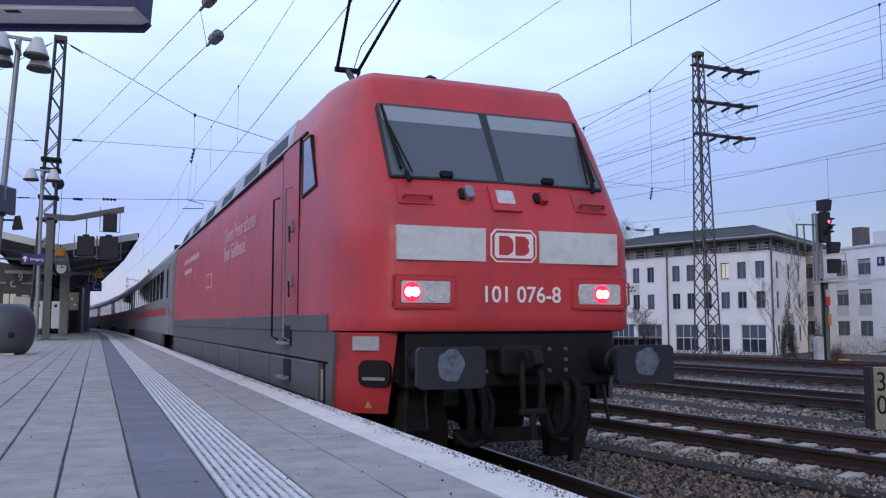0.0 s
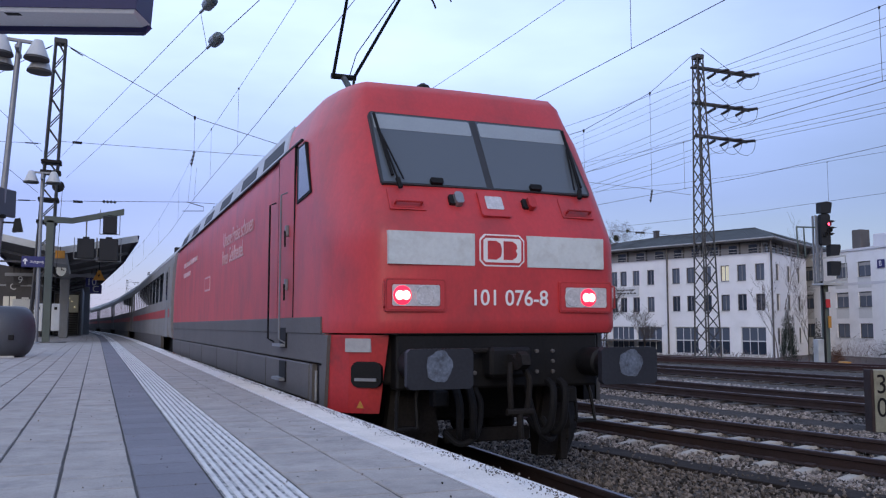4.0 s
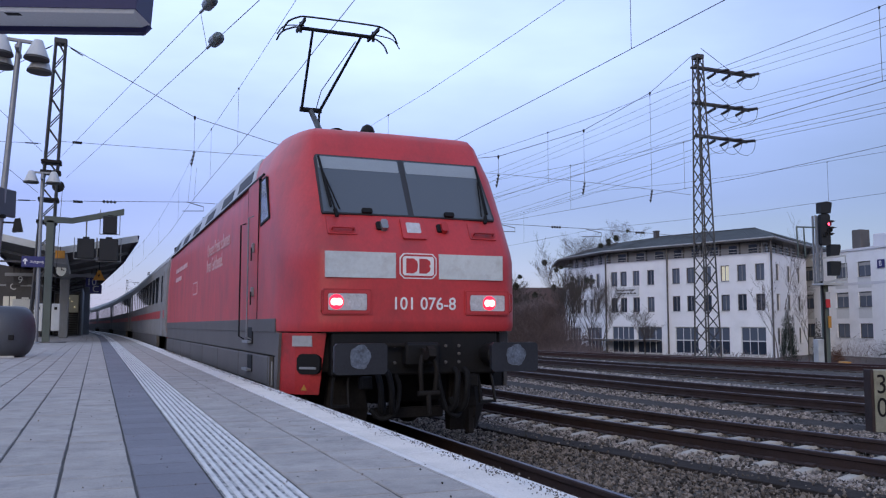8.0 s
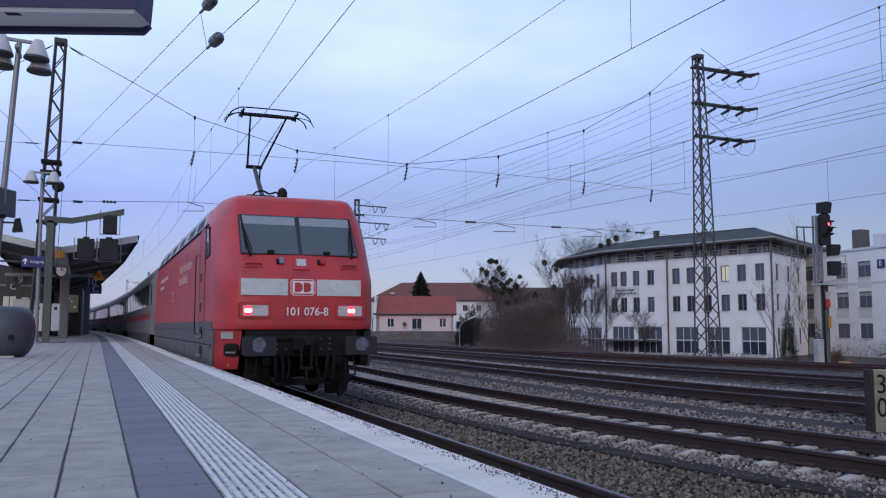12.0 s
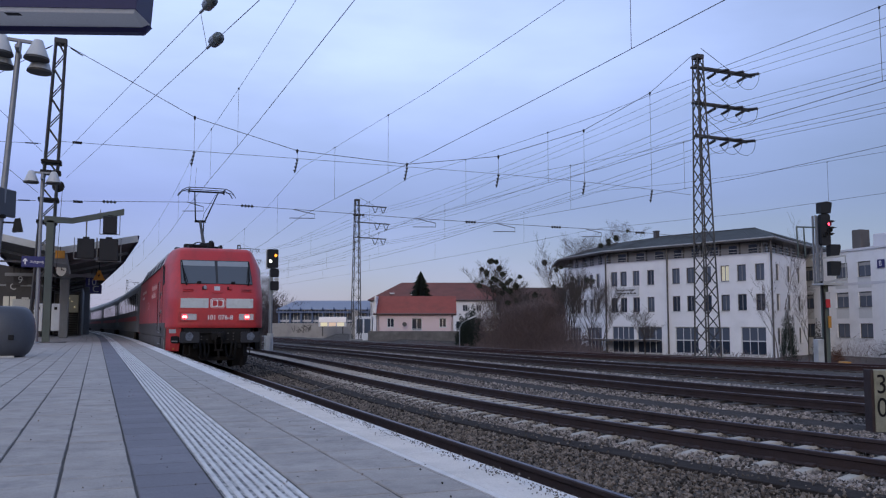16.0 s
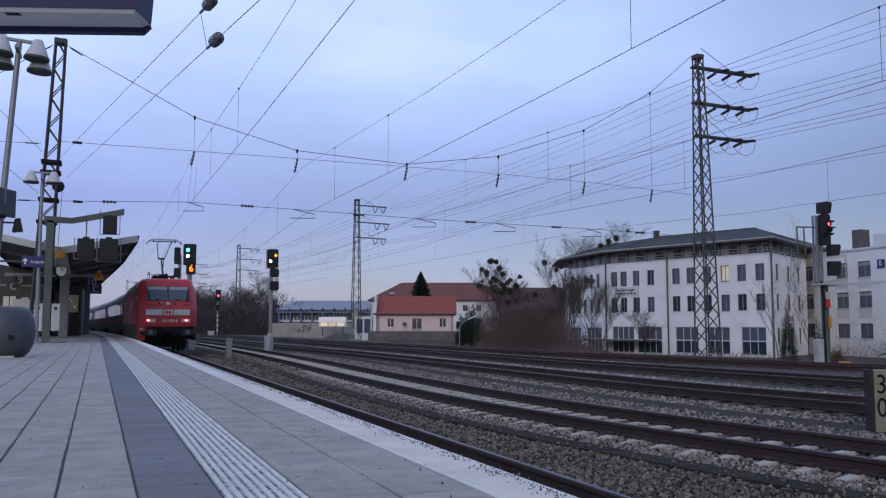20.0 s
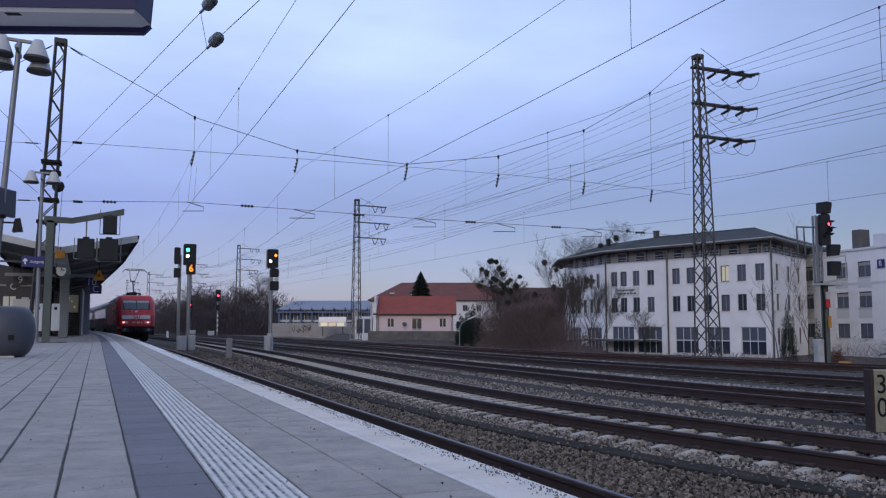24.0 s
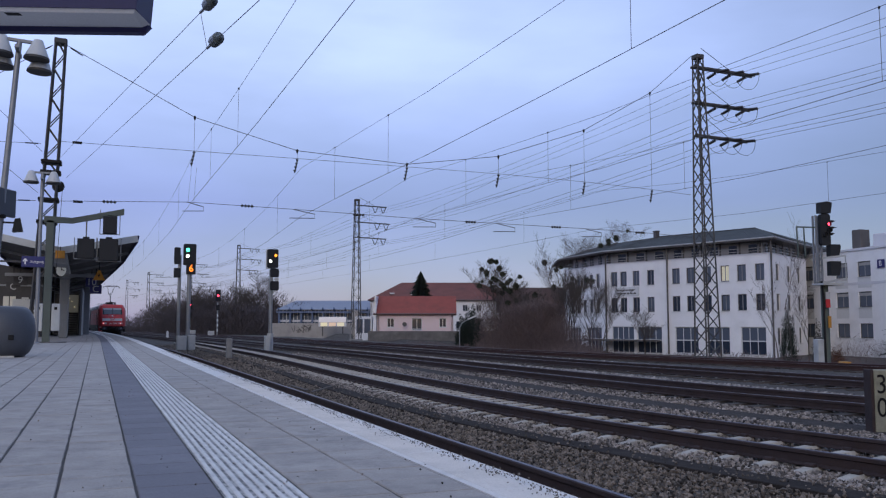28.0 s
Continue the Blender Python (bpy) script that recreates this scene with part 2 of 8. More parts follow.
# ---- mesh helpers ----
class Mb:
    """Collects simple solids into one mesh."""

    def __init__(self):
        self.v, self.f = [], []

    def add(self, vs, fs):
        k = len(self.v)
        self.v.extend(tuple(p) for p in vs)
        self.f.extend(tuple(i + k for i in q) for q in fs)
        return self

    def box(self, x0, y0, z0, x1, y1, z1, c=0.0):
        if c <= 0:
            return self.add([(x, y, z) for x in (x0, x1) for y in (y0, y1) for z in (z0, z1)],
                            [(0, 1, 3, 2), (4, 6, 7, 5), (0, 4, 5, 1), (2, 3, 7, 6), (0, 2, 6, 4), (1, 5, 7, 3)])
        ring = lambda z, i: [(x0 + i, y0 + c, z), (x0 + c, y0 + i, z), (x1 - c, y0 + i, z), (x1 - i, y0 + c, z), (x1 - i, y1 - c, z), (x1 - c, y1 - i, z), (x0 + c, y1 - i, z), (x0 + i, y1 - c, z)]
        return self.loft([ring(z0, c * 0.9), ring(z0 + c, 0), ring(z1 - c, 0), ring(z1, c * 0.9)])

    def loft(self, rings, caps=True, closed=True):
        n = len(rings[0])
        vs = [p for r in rings for p in r]
        fs = []
        for i in range(len(rings) - 1):
            for j in range(n if closed else n - 1):
                a, b = i * n + j, i * n + (j + 1) % n
                fs.append((a, b, b + n, a + n))
        if caps:
            fs.append(tuple(range(n - 1, -1, -1)))
            fs.append(tuple(range((len(rings) - 1) * n, len(rings) * n)))
        return self.add(vs, fs)

    def rod(self, a, b, r, n=6, r2=None):
        a, b = Vector(a), Vector(b)
        d = b - a
        if d.length < 1e-6:
            return self
        q = d.to_track_quat("Z", "Y")
        r2 = r if r2 is None else r2
        ring = lambda o, s: [o + q @ Vector((s * math.cos(2 * math.pi * (i + 0.5) / n), s * math.sin(2 * math.pi * (i + 0.5) / n), 0)) for i in range(n)]
        return self.loft([ring(a, r), ring(b, r2)])

    def path(self, pts, r, n=6):
        pts = [Vector(p) for p in pts]
        rings, side = [], None
        for i, p in enumerate(pts):
            d = (pts[min(i + 1, len(pts) - 1)] - pts[max(i - 1, 0)]).normalized()
            if side is None:
                side = d.cross(Vector((0.31, 0.52, 0.79))).normalized()
            side = (side - d * side.dot(d)).normalized()
            up = d.cross(side)
            rings.append([tuple(p + side * (r * math.cos(2 * math.pi * j / n)) + up * (r * math.sin(2 * math.pi * j / n))) for j in range(n)])
        return self.loft(rings)

    def hose(self, pts, r, n=8, k=4):
        """A tube through smoothed points."""
        p = [Vector(q) for q in pts]
        p = [p[0] * 2 - p[1]] + p + [p[-1] * 2 - p[-2]]
        out = []
        for a, b, c, d in zip(p, p[1:], p[2:], p[3:]):
            for j in range(k):
                t = j / k
                out.append(0.5 * (2 * b + (c - a) * t + (2 * a - 5 * b + 4 * c - d) * t * t + (3 * b - a - 3 * c + d) * t ** 3))
        return self.path(out + [p[-2]], r, n)

    def prism(self, poly, axis, lo, hi):
        """Extrudes a polygon of (u, v) pairs along an axis: x -> (y, z), y -> (x, z), z -> (x, y)."""
        put = {"x": lambda u, v, w: (w, u, v), "y": lambda u, v, w: (u, w, v), "z": lambda u, v, w: (u, v, w)}[axis]
        return self.loft([[put(u, v, lo) for u, v in poly], [put(u, v, hi) for u, v in poly]])

    def lathe(self, prof, o=(0, 0, 0), axis="z", n=16):
        put = {"z": lambda r, h, a: (o[0] + r * math.cos(a), o[1] + r * math.sin(a), o[2] + h),
               "y": lambda r, h, a: (o[0] + r * math.cos(a), o[1] + h, o[2] + r * math.sin(a)),
               "x": lambda r, h, a: (o[0] + h, o[1] + r * math.cos(a), o[2] + r * math.sin(a))}[axis]
        return self.loft([[put(r, h, 2 * math.pi * i / n) for i in range(n)] for r, h in prof])

    def beam(self, a, b, w, h):
        """A rectangular bar from a to b, w wide and h high."""
        a, b = Vector(a), Vector(b)
        d = (b - a).normalized()
        s = d.cross(Vector((0, 0, 1)))
        s = Vector((1, 0, 0)) if s.length < 1e-3 else s.normalized()
        u = s.cross(d)
        ring = lambda o: [o + s * x + u * z for x, z in ((-w / 2, -h / 2), (w / 2, -h / 2), (w / 2, h / 2), (-w / 2, h / 2))]
        return self.loft([ring(a), ring(b)])

    def mesh(self, name, mat, smooth=False):
        me = bpy.data.meshes.new(name)
        me.from_pydata(self.v, [], self.f)
        me.materials.append(mat)
        bm = bmesh.new()
        bm.from_mesh(me)
        bmesh.ops.recalc_face_normals(bm, faces=bm.faces)
        bm.to_mesh(me)
        bm.free()
        if smooth:
            me.shade_smooth()
            me.set_sharp_from_angle(angle=radians(38))
        return me


def part(name, mb, mat, parent=None, label="", smooth=False):
    ob = new(name, mb.mesh(name, mat, smooth) if isinstance(mb, Mb) else mb)
    ob.parent = parent
    if label:
        ob["label"] = label
    return ob


def thing(name, label, category, group="", kind="", at=None):
    ob = new(name)
    tagged(ob, label, category, group, kind)
    if at is not None:
        ob.matrix_basis = at
    return ob


def solid(name, mb, mat, label, category, group="", kind="", at=None, smooth=False):
    """A thing that is one mesh."""
    ob = part(name, mb, mat, None, label, smooth)
    tagged(ob, label, category, group, kind)
    if at is not None:
        ob.matrix_basis = at
    return ob


def lettering(name, text, size, mat, parent, m, label="", squeeze=1.0, bold=0.0):
    """Built-in font, turned into a mesh; the text stands in the x-z plane, facing -y, centred."""
    cu = bpy.data.curves.new(name, "FONT")
    cu.body, cu.size, cu.extrude, cu.offset = text, size, 0.002, bold
    cu.align_x, cu.align_y = "CENTER", "CENTER"
    tmp = bpy.data.objects.new("tmp", cu)
    scene.collection.objects.link(tmp)
    me = bpy.data.meshes.new_from_object(tmp.evaluated_get(bpy.context.evaluated_depsgraph_get()))
    bpy.data.objects.remove(tmp)
    me.transform(Matrix.Diagonal((squeeze, 1, 1, 1)))
    me.transform(m @ pose(0, 0, 0, 90, 0, 0))
    me.materials.clear()
    me.materials.append(mat)
    return part(name, me, mat, parent, label)


# ---- the lines of the tracks, seen from above ----
R1, YS1 = 1400.0, 35.0


def bend(y):
    """How far the curve has turned to the left at y."""
    return -(max(0.0, y - YS1) ** 2) / (2 * R1)


def smooth_line(ys, xs):
    yy = np.arange(-120.0, 330.0, 0.5)
    xx = np.interp(yy, ys, xs)
    k = np.exp(-np.linspace(-2, 2, 17) ** 2)
    k /= k.sum()
    return yy, np.convolve(np.pad(xx, 8, mode="edge"), k, mode="valid")


def far(ys, xs, y2=330.0):
    """Continues a track line parallel to the first track's curve."""
    ys, xs = list(ys), list(xs)
    y0, x0 = ys[-1], xs[-1]
    for y in range(int(y0) + 10, int(y2) + 1, 10):
        ys.append(y)
        xs.append(x0 + bend(y) - bend(y0))
    return smooth_line(ys, xs)


LINES = {
    1: smooth_line(list(range(-120, 331, 5)), [3.33 + bend(y) for y in range(-120, 331, 5)]),
    2: far([-120, -10, 0, 7, 10, 13.5, 17, 20, 25, 33, 45, 55, 70], [13.5, 10.6, 9.6, 8.4, 7.85, 7.5, 7.4, 7.45, 7.55, 7.9, 8.2, 8.3, 8.35]),
    3: far([-120, 0, 12, 15, 18, 24, 34, 45, 54, 64], [19.0, 15.4, 13.6, 13.05, 12.9, 12.85, 12.85, 12.75, 12.4, 12.1]),
    4: far([-120, 0, 16, 22, 28, 40, 60, 78], [24.0, 20.5, 18.8, 18.3, 17.8, 17.6, 17.4, 16.6]),
    5: far([-120, 0, 22, 28, 33, 43, 61, 91], [37.0, 29.0, 25.6, 24.6, 23.6, 22.3, 21.3, 19.2]),
}


def line_x(k, y):
    return float(np.interp(y, *LINES[k]))


def line_frame(k, y):
    """Point and unit tangent of track k at y."""
    x = line_x(k, y)
    d = Vector((line_x(k, y + 1.0) - line_x(k, y - 1.0), 2.0, 0)).normalized()
    return Vector((x, y, 0)), d


def station(y0, y1, near=1.0, far_step=5.0):
    """Stops along y, close together near the camera."""
    out, y = [], y0
    while y < y1:
        out.append(y)
        y += near if -5 < y < 60 else far_step
    return out + [y1]


# ---- ground: one sheet to the horizon; the railway lies on a low bank ----
def ground_z(x, y):
    if x < 26.5:
        return -0.22
    if x < 33.0:
        return -0.22 - 1.38 * (x - 26.5) / 6.5
    if y > 80:
        return -1.6 + min(1.8, (y - 80) * 0.09) if x < 80 else -1.6
    return -1.6


def build_ground():
    xs = [-3000, -800, -200, -60, -20, -8, 0, 4, 8, 12, 16, 20, 24, 26.5, 28, 30, 33, 38, 45, 60, 90, 200, 800, 3000]
    ys = [-3000, -600, -120, -40, -10, 0, 10, 20, 30, 40, 50, 60, 70, 80, 85, 90, 95, 100, 110, 130, 160, 220, 330, 800, 3000]
    vs = [(x, y, ground_z(x, y)) for y in ys for x in xs]
    n = len(xs)
    fs = [(j * n + i, j * n + i + 1, (j + 1) * n + i + 1, (j + 1) * n + i) for j in range(len(ys) - 1) for i in range(n - 1)]
    mb = Mb()
    mb.add(vs, fs)
    solid("ground", mb, M["ballast"], "dark grey-brown ballast and earth of the station yard", "ground", kind="structure")


build_ground()

# ---- platform ----
LANES = [-0.89 - 0.27 * i for i in range(16, 0, -1)] + [-0.89, -0.64, -0.39, -0.12, 0.16]
ZP = 0.78


def edge_at(y):
    return bend(y)


def build_platform():
    ys = station(-40, 150, 5, 5)
    mb = Mb()
    ring = lambda y: [(-7.0 + edge_at(y), y, -0.3), (1.50 + edge_at(y), y, -0.3), (1.50 + edge_at(y), y, ZP - 0.16), (1.62 + edge_at(y), y, ZP - 0.16),
                      (1.62 + edge_at(y), y, ZP - 0.0065), (-7.0 + edge_at(y), y, ZP - 0.0065)]
    mb.loft([ring(y) for y in ys])
    p = solid("platform", mb, M["joint"], "grey paved island platform with a white edge", "platform", kind="structure")
    return p


platform = build_platform()


# ---- tracks ----
def sweep(k, prof, off, y0, y1):
    """A profile of (across, z) pairs swept along track k, off metres from its middle."""
    rings = []
    for y in station(y0, y1, 1.0, 4.0):
        p, d = line_frame(k, y)
        s = Vector((d.y, -d.x, 0))
        rings.append([p + s * (off + u) + Vector((0, 0, v)) for u, v in prof])
    return rings


RAIL = [(-0.075, -0.172), (0.075, -0.172), (0.075, -0.160), (0.012, -0.142), (0.012, -0.055), (0.036, -0.045), (0.036, -0.010), (0.026, -0.001),
        (-0.026, -0.001), (-0.036, -0.010), (-0.036, -0.045), (-0.012, -0.055), (-0.012, -0.142), (-0.075, -0.160)]
HEAD = [(-0.027, -0.004), (0.027, -0.004), (0.024, 0.0015), (-0.024, 0.0015)]


def build_track(k):
    t = thing("railway_track", {1: "railway track beside the platform with rusty rails", 2: "railway track on pale concrete sleepers"}.get(k, "rusty railway track in grey ballast"),
              "railway track", "tracks of the yard")
    tagged(t, kind="structure")
    for side in (-0.7525, 0.7525):
        r = part("rail", Mb().loft(sweep(k, RAIL, side, -60, 300)), M["rail_rust" if k == 5 else "rail"], t)
        part("rail_head", Mb().loft(sweep(k, HEAD, side, -60, 300)), M["rail_top"], r, "polished running surface")
    return t


TRACKS = {k: build_track(k) for k in (1, 2, 3, 4, 5)}


# ---- the train ----
def plan_ring(z, hw, yf, wf, length=18.48, run=0.80):
    """A horizontal slice of the body: flat nose at yf, rounded shoulders, straight flanks; both ends alike."""
    half = [(0.0, yf - 0.03), (wf * 0.5, yf - 0.02), (wf * 0.94, yf)]
    for i in range(1, 7):
        a = i / 6 * math.pi / 2
        # shoulder curve from the nose to the flank
        half.append((wf * 0.94 + (hw - wf * 0.94) * (math.sin(a) * 0.55 + 0.45 * i / 6), yf + run * ((1 - math.cos(a)) * 0.75 + 0.25 * i / 6)))
    half.append((hw, yf + run + 0.6))
    right = half + [(x, length + 0.62 - y) for x, y in reversed(half)]
    return [(x, y, z) for x, y in right] + [(-x, y, z) for x, y in reversed(right) if x > 0]


def nose_y(z):
    return 0.68 if z < 2.15 else 0.68 + 0.58 * (z - 2.15)


def build_loco():
    loco = thing("locomotive", "red electric locomotive with white nose bands, tail lamps lit", "locomotive")
    slices = [(1.28, 1.452, 0.70, 1.13), (1.33, 1.455, 0.68, 1.15), (1.40, 1.455, 0.68, 1.15), (1.7, 1.455, 0.68, 1.15), (2.0, 1.455, 0.68, 1.14), (2.1, 1.455, 0.682, 1.14),
              (2.2, 1.455, 0.715, 1.135), (2.5, 1.45, nose_y(2.5), 1.13), (2.9, 1.445, nose_y(2.9), 1.12), (3.2, 1.43, nose_y(3.2), 1.11), (3.3, 1.395, nose_y(3.3), 1.10),
              (3.45, 1.335, nose_y(3.45), 1.09), (3.60, 1.27, 1.51, 1.08), (3.69, 1.21, 1.60, 1.05), (3.735, 1.14, 1.75, 1.0), (3.75, 1.04, 2.1, 0.9)]
    body = Mb().loft([plan_ring(z, hw, yf, wf) for z, hw, yf, wf in slices])
    shell = part("body_shell", body, M["red"], loco, "red painted body", smooth=True)
    # lower flanks, front skirts
    for s in (-1, 1):
        fl = Mb().box(min(s * 1.30, s * 1.445), 1.36, 1.0, max(s * 1.30, s * 1.445), 17.75, 1.278, 0.01)
        part("upper_sill", fl, M["loco_grey"], loco, "grey sill band")
        part("grey_band", Mb().box(min(s * 1.40, s * 1.459), 1.43, 1.27, max(s * 1.40, s * 1.459), 17.6, 1.425, 0.004), M["loco_grey"], loco, "grey lower flank band")
        for i in range(7):
            y0 = 1.9 + i * 2.26
            sk = Mb().box(min(s * 1.28, s * 1.448), y0 + 0.01, 0.64, max(s * 1.28, s * 1.448), y0 + 2.24, 0.985, 0.012)
            part("side_skirt", sk, M["loco_grey"], loco, "grey underframe panel")
        # recessed end compartment with a tall handle
        part("end_box", Mb().box(min(s * 1.25, s * 1.40), 1.40, 0.60, max(s * 1.25, s * 1.40), 1.88, 0.985), M["black"], loco)
        [part("end_frame", Mb().box(min(s * 1.38, s * 1.446), q, 0.60, max(s * 1.38, s * 1.446), q + 0.10, 0.985), M["loco_grey"], loco) for q in (1.40, 1.78)]
        part("end_handle", Mb().rod((s * 1.44, 1.64, 0.66), (s * 1.44, 1.64, 0.93), 0.014), M["steel"], loco)
        # front skirt wraps the corner
        for end in (0, 1):
            f = (lambda y: y) if end == 0 else (lambda y: 19.1 - y)
            i0 = 1.03 if s < 0 or end else 1.16
            top = [(s * i0, f(0.76 if i0 < 1.1 else 0.79)), (s * 1.17, f(0.80)), (s * 1.32, f(0.95)), (s * 1.43, f(1.18)), (s * 1.45, f(1.36)), (s * 1.30, f(1.36)), (s * 1.20, f(1.05)), (s * i0, f(0.9))]
            bot = [(s * (i0 + 0.05), f(0.86)), (s * 1.18, f(0.89)), (s * 1.31, f(1.02)), (s * 1.42, f(1.22)), (s * 1.44, f(1.36)), (s * 1.30, f(1.36)), (s * 1.20, f(1.08)), (s * (i0 + 0.05), f(0.97))]
            if s > 0 and end == 0:
                continue
            sk = part("front_skirt", Mb().loft([[(x, y, 0.60) for x, y in bot], [(x, y, 1.265) for x, y in top]]), M["red_dirty"], loco, "red corner skirt")
            if end == 0:
                part("skirt_flank", Mb().prism([(1.17, 1.262), (1.375, 1.262), (1.375, 0.60), (1.27, 0.60)], "x", min(s * 1.38, s * 1.458), max(s * 1.38, s * 1.458)), M["loco_grey"], sk, "grey flank of the skirt")
            if end == 0 and s < 0:
                m = pose(s * 1.185, 0.825, 0, 0, 0, s * 42)
                lab = Mb().box(s * 0.10 - 0.12, -0.012, 1.12, s * 0.10 + 0.12, 0.03, 1.235)
                o = part("label_plate", lab, M["coach_roof"], sk, "small white plate")
                o.matrix_basis = m
                st = Mb()
                h0 = s * 0.035
                st.prism([(h0 - 0.14, 0.87), (h0 - 0.115, 0.835), (h0 - 0.08, 0.82), (h0 + 0.08, 0.82), (h0 + 0.115, 0.835), (h0 + 0.14, 0.87), (h0 + 0.14, 0.99), (h0 + 0.115, 1.025), (h0 + 0.08, 1.04), (h0 - 0.08, 1.04), (h0 - 0.115, 1.025), (h0 - 0.14, 0.99)], "y", 0.012, 0.06)
                tr = Mb().prism([(s * 0.10 - 0.035, 0.645), (s * 0.10 + 0.035, 0.645), (s * 0.10, 0.71)], "y", 0.045, 0.08)
                part("warning_triangle", tr, M["yellow_dull"], sk, "small dull yellow triangle").matrix_basis = m
                # solid black patch in place of the shade inside the step hole
                o = part("step_hole", st, M["rubber"], sk, "black patch for the shaded step recess")
                o.matrix_basis = m
                o = part("step_tread", Mb().box(h0 - 0.10, 0.0, 0.875, h0 + 0.10, 0.02, 0.90), M["steel"], sk, "pale step tread")
                o.matrix_basis = m
    # dark gap under the nose and the buffer beam
    part("buffer_beam", Mb().box(-0.98, 0.70, 0.80, 0.98, 0.90, 1.275, 0.02), M["black"], loco)
    part("underframe", Mb().box(-1.10, 0.86, 0.84, 1.10, 18.2, 1.275, 0.02), M["bogie"], loco)
    part("transformer", Mb().box(-1.10, 7.2, 0.35, 1.10, 11.9, 0.86, 0.04), M["bogie"], loco)
    for yc in (2.15, 16.95):
        part("bogie_beam", Mb().box(-0.98, yc - 0.10, 0.38, 0.98, yc + 0.10, 0.80, 0.03), M["bogie"], loco)
        for s in (-1, 1):
            part("brake_unit", Mb().box(s * 0.755 - 0.16, yc + 0.1, 0.25, s * 0.755 + 0.16, yc + 0.42, 0.70, 0.04), M["bogie"], loco)
    for s in (-1, 1):
        b = part("buffer", Mb().lathe([(0.13, 0.66), (0.13, 0.42), (0.105, 0.40), (0.105, 0.10)], (s * 0.86, 0, 1.02), "y", 20), M["black"], loco, smooth=True)
        c = 0.028
        pl = Mb().prism([(s * 0.86 - 0.275 + c, 0.855), (s * 0.86 + 0.275 - c, 0.855), (s * 0.86 + 0.275, 0.855 + c), (s * 0.86 + 0.275, 1.165 - c), (s * 0.86 + 0.275 - c, 1.165),
                         (s * 0.86 - 0.275 + c, 1.165), (s * 0.86 - 0.275, 1.165 - c), (s * 0.86 - 0.275, 0.855 + c)], "y", 0.0, 0.06)
        part("buffer_plate", pl, M["buffer"], b, "rectangular dark buffer plate")
        gd = [(s * 0.87 + math.cos(a) * q, 1.03 + math.sin(a) * q * 1.05) for a, q in ((2 * math.pi * j / 30, 0.112 + 0.005 * math.sin(4 * math.pi * j / 30 + s) + 0.006 * math.sin(10 * math.pi * j / 30 + 1) + 0.003 * math.sin(j * 4.3)) for j in range(30))]
        part("grease_patch", Mb().prism(gd, "y", -0.004, 0.002), M["grease"], b, "bright ragged worn patch")
        # air hoses hang beside the coupler
        for k, dx in enumerate((0.52, 0.40)):
            pts = [(s * dx, 0.60, 0.86), (s * dx, 0.50, 0.80), (s * (dx - 0.02), 0.47, 0.66), (s * (dx - 0.03), 0.50, 0.50), (s * (dx - 0.06), 0.56, 0.42), (s * (dx - 0.10), 0.64, 0.44), (s * (dx - 0.12), 0.72, 0.52)]
            part("air_hose", Mb().hose(pts, 0.034, 8), M["rubber"], loco)
        part("guard_iron", Mb().box(min(s * 0.72, s * 0.80), 0.95, 0.10, max(s * 0.72, s * 0.80), 1.05, 0.70, 0.01), M["bogie"], loco)
        part("sand_pipe", Mb().path([(s * 0.82, 1.0, 0.6), (s * 0.80, 0.95, 0.3), (s * 0.76, 1.1, 0.08)], 0.02), M["bogie"], loco)
        fs = Mb().path([(s * 0.76, 0.80, 0.80), (s * 0.78, 0.78, 0.72), (s * 0.78, 0.74, 0.47), (s * 0.97, 0.74, 0.47), (s * 0.95, 0.78, 0.72), (s * 0.93, 0.80, 0.80)], 0.018, 6).box(min(s * 0.79, s * 0.96), 0.73, 0.47, max(s * 0.79, s * 0.96), 0.82, 0.49)
        part("foot_step", fs, M["black"], loco, "bent steel foot step")
        for x, z in ((0.30, 1.12), (0.30, 0.94), (0.46, 1.12), (0.46, 0.94), (0.46, 1.03)):
            part("bolt", Mb().lathe([(0.018, 0.62), (0.018, 0.60), (0.008, 0.597)], (s * x, 0, z), "y", 8), M["loco_grey"], loco)
    part("coupling_hook", Mb().prism([(0.30, 0.98), (0.62, 0.94), (0.62, 1.10), (0.42, 1.10), (0.36, 1.06), (0.32, 1.13), (0.25, 1.10), (0.22, 1.02)], "x", -0.04, 0.04), M["bogie"], loco)
    cl = Mb()
    for s in (-1, 1):
        cl.hose([(s * 0.05, 0.42, 1.02), (s * 0.09, 0.36, 0.90), (s * 0.085, 0.36, 0.74), (s * 0.07, 0.38, 0.60)], 0.026, 8)
    cl.rod((-0.12, 0.36, 0.62), (0.12, 0.36, 0.62), 0.03, 8).rod((0, 0.36, 0.62), (0, 0.34, 0.40), 0.028, 8)
    part("screw_coupling", cl, M["bogie"], loco)
    for s in (-1, 1):
        part("guard_bracket", Mb().box(s * 0.55 - 0.05, 1.0, 0.40, s * 0.55 + 0.05, 1.10, 0.9), M["bogie"], loco)
        part("brake_pipe", Mb().hose([(s * 0.25, 0.72, 0.8), (s * 0.24, 0.62, 0.66), (s * 0.30, 0.58, 0.42), (s * 0.44, 0.62, 0.34), (s * 0.55, 0.70, 0.44)], 0.026, 8), M["rubber"], loco)
        part("jumper_socket", Mb().box(s * 0.62 - 0.07, 0.58, 0.66, s * 0.62 + 0.07, 0.72, 0.80, 0.015), M["black"], loco)
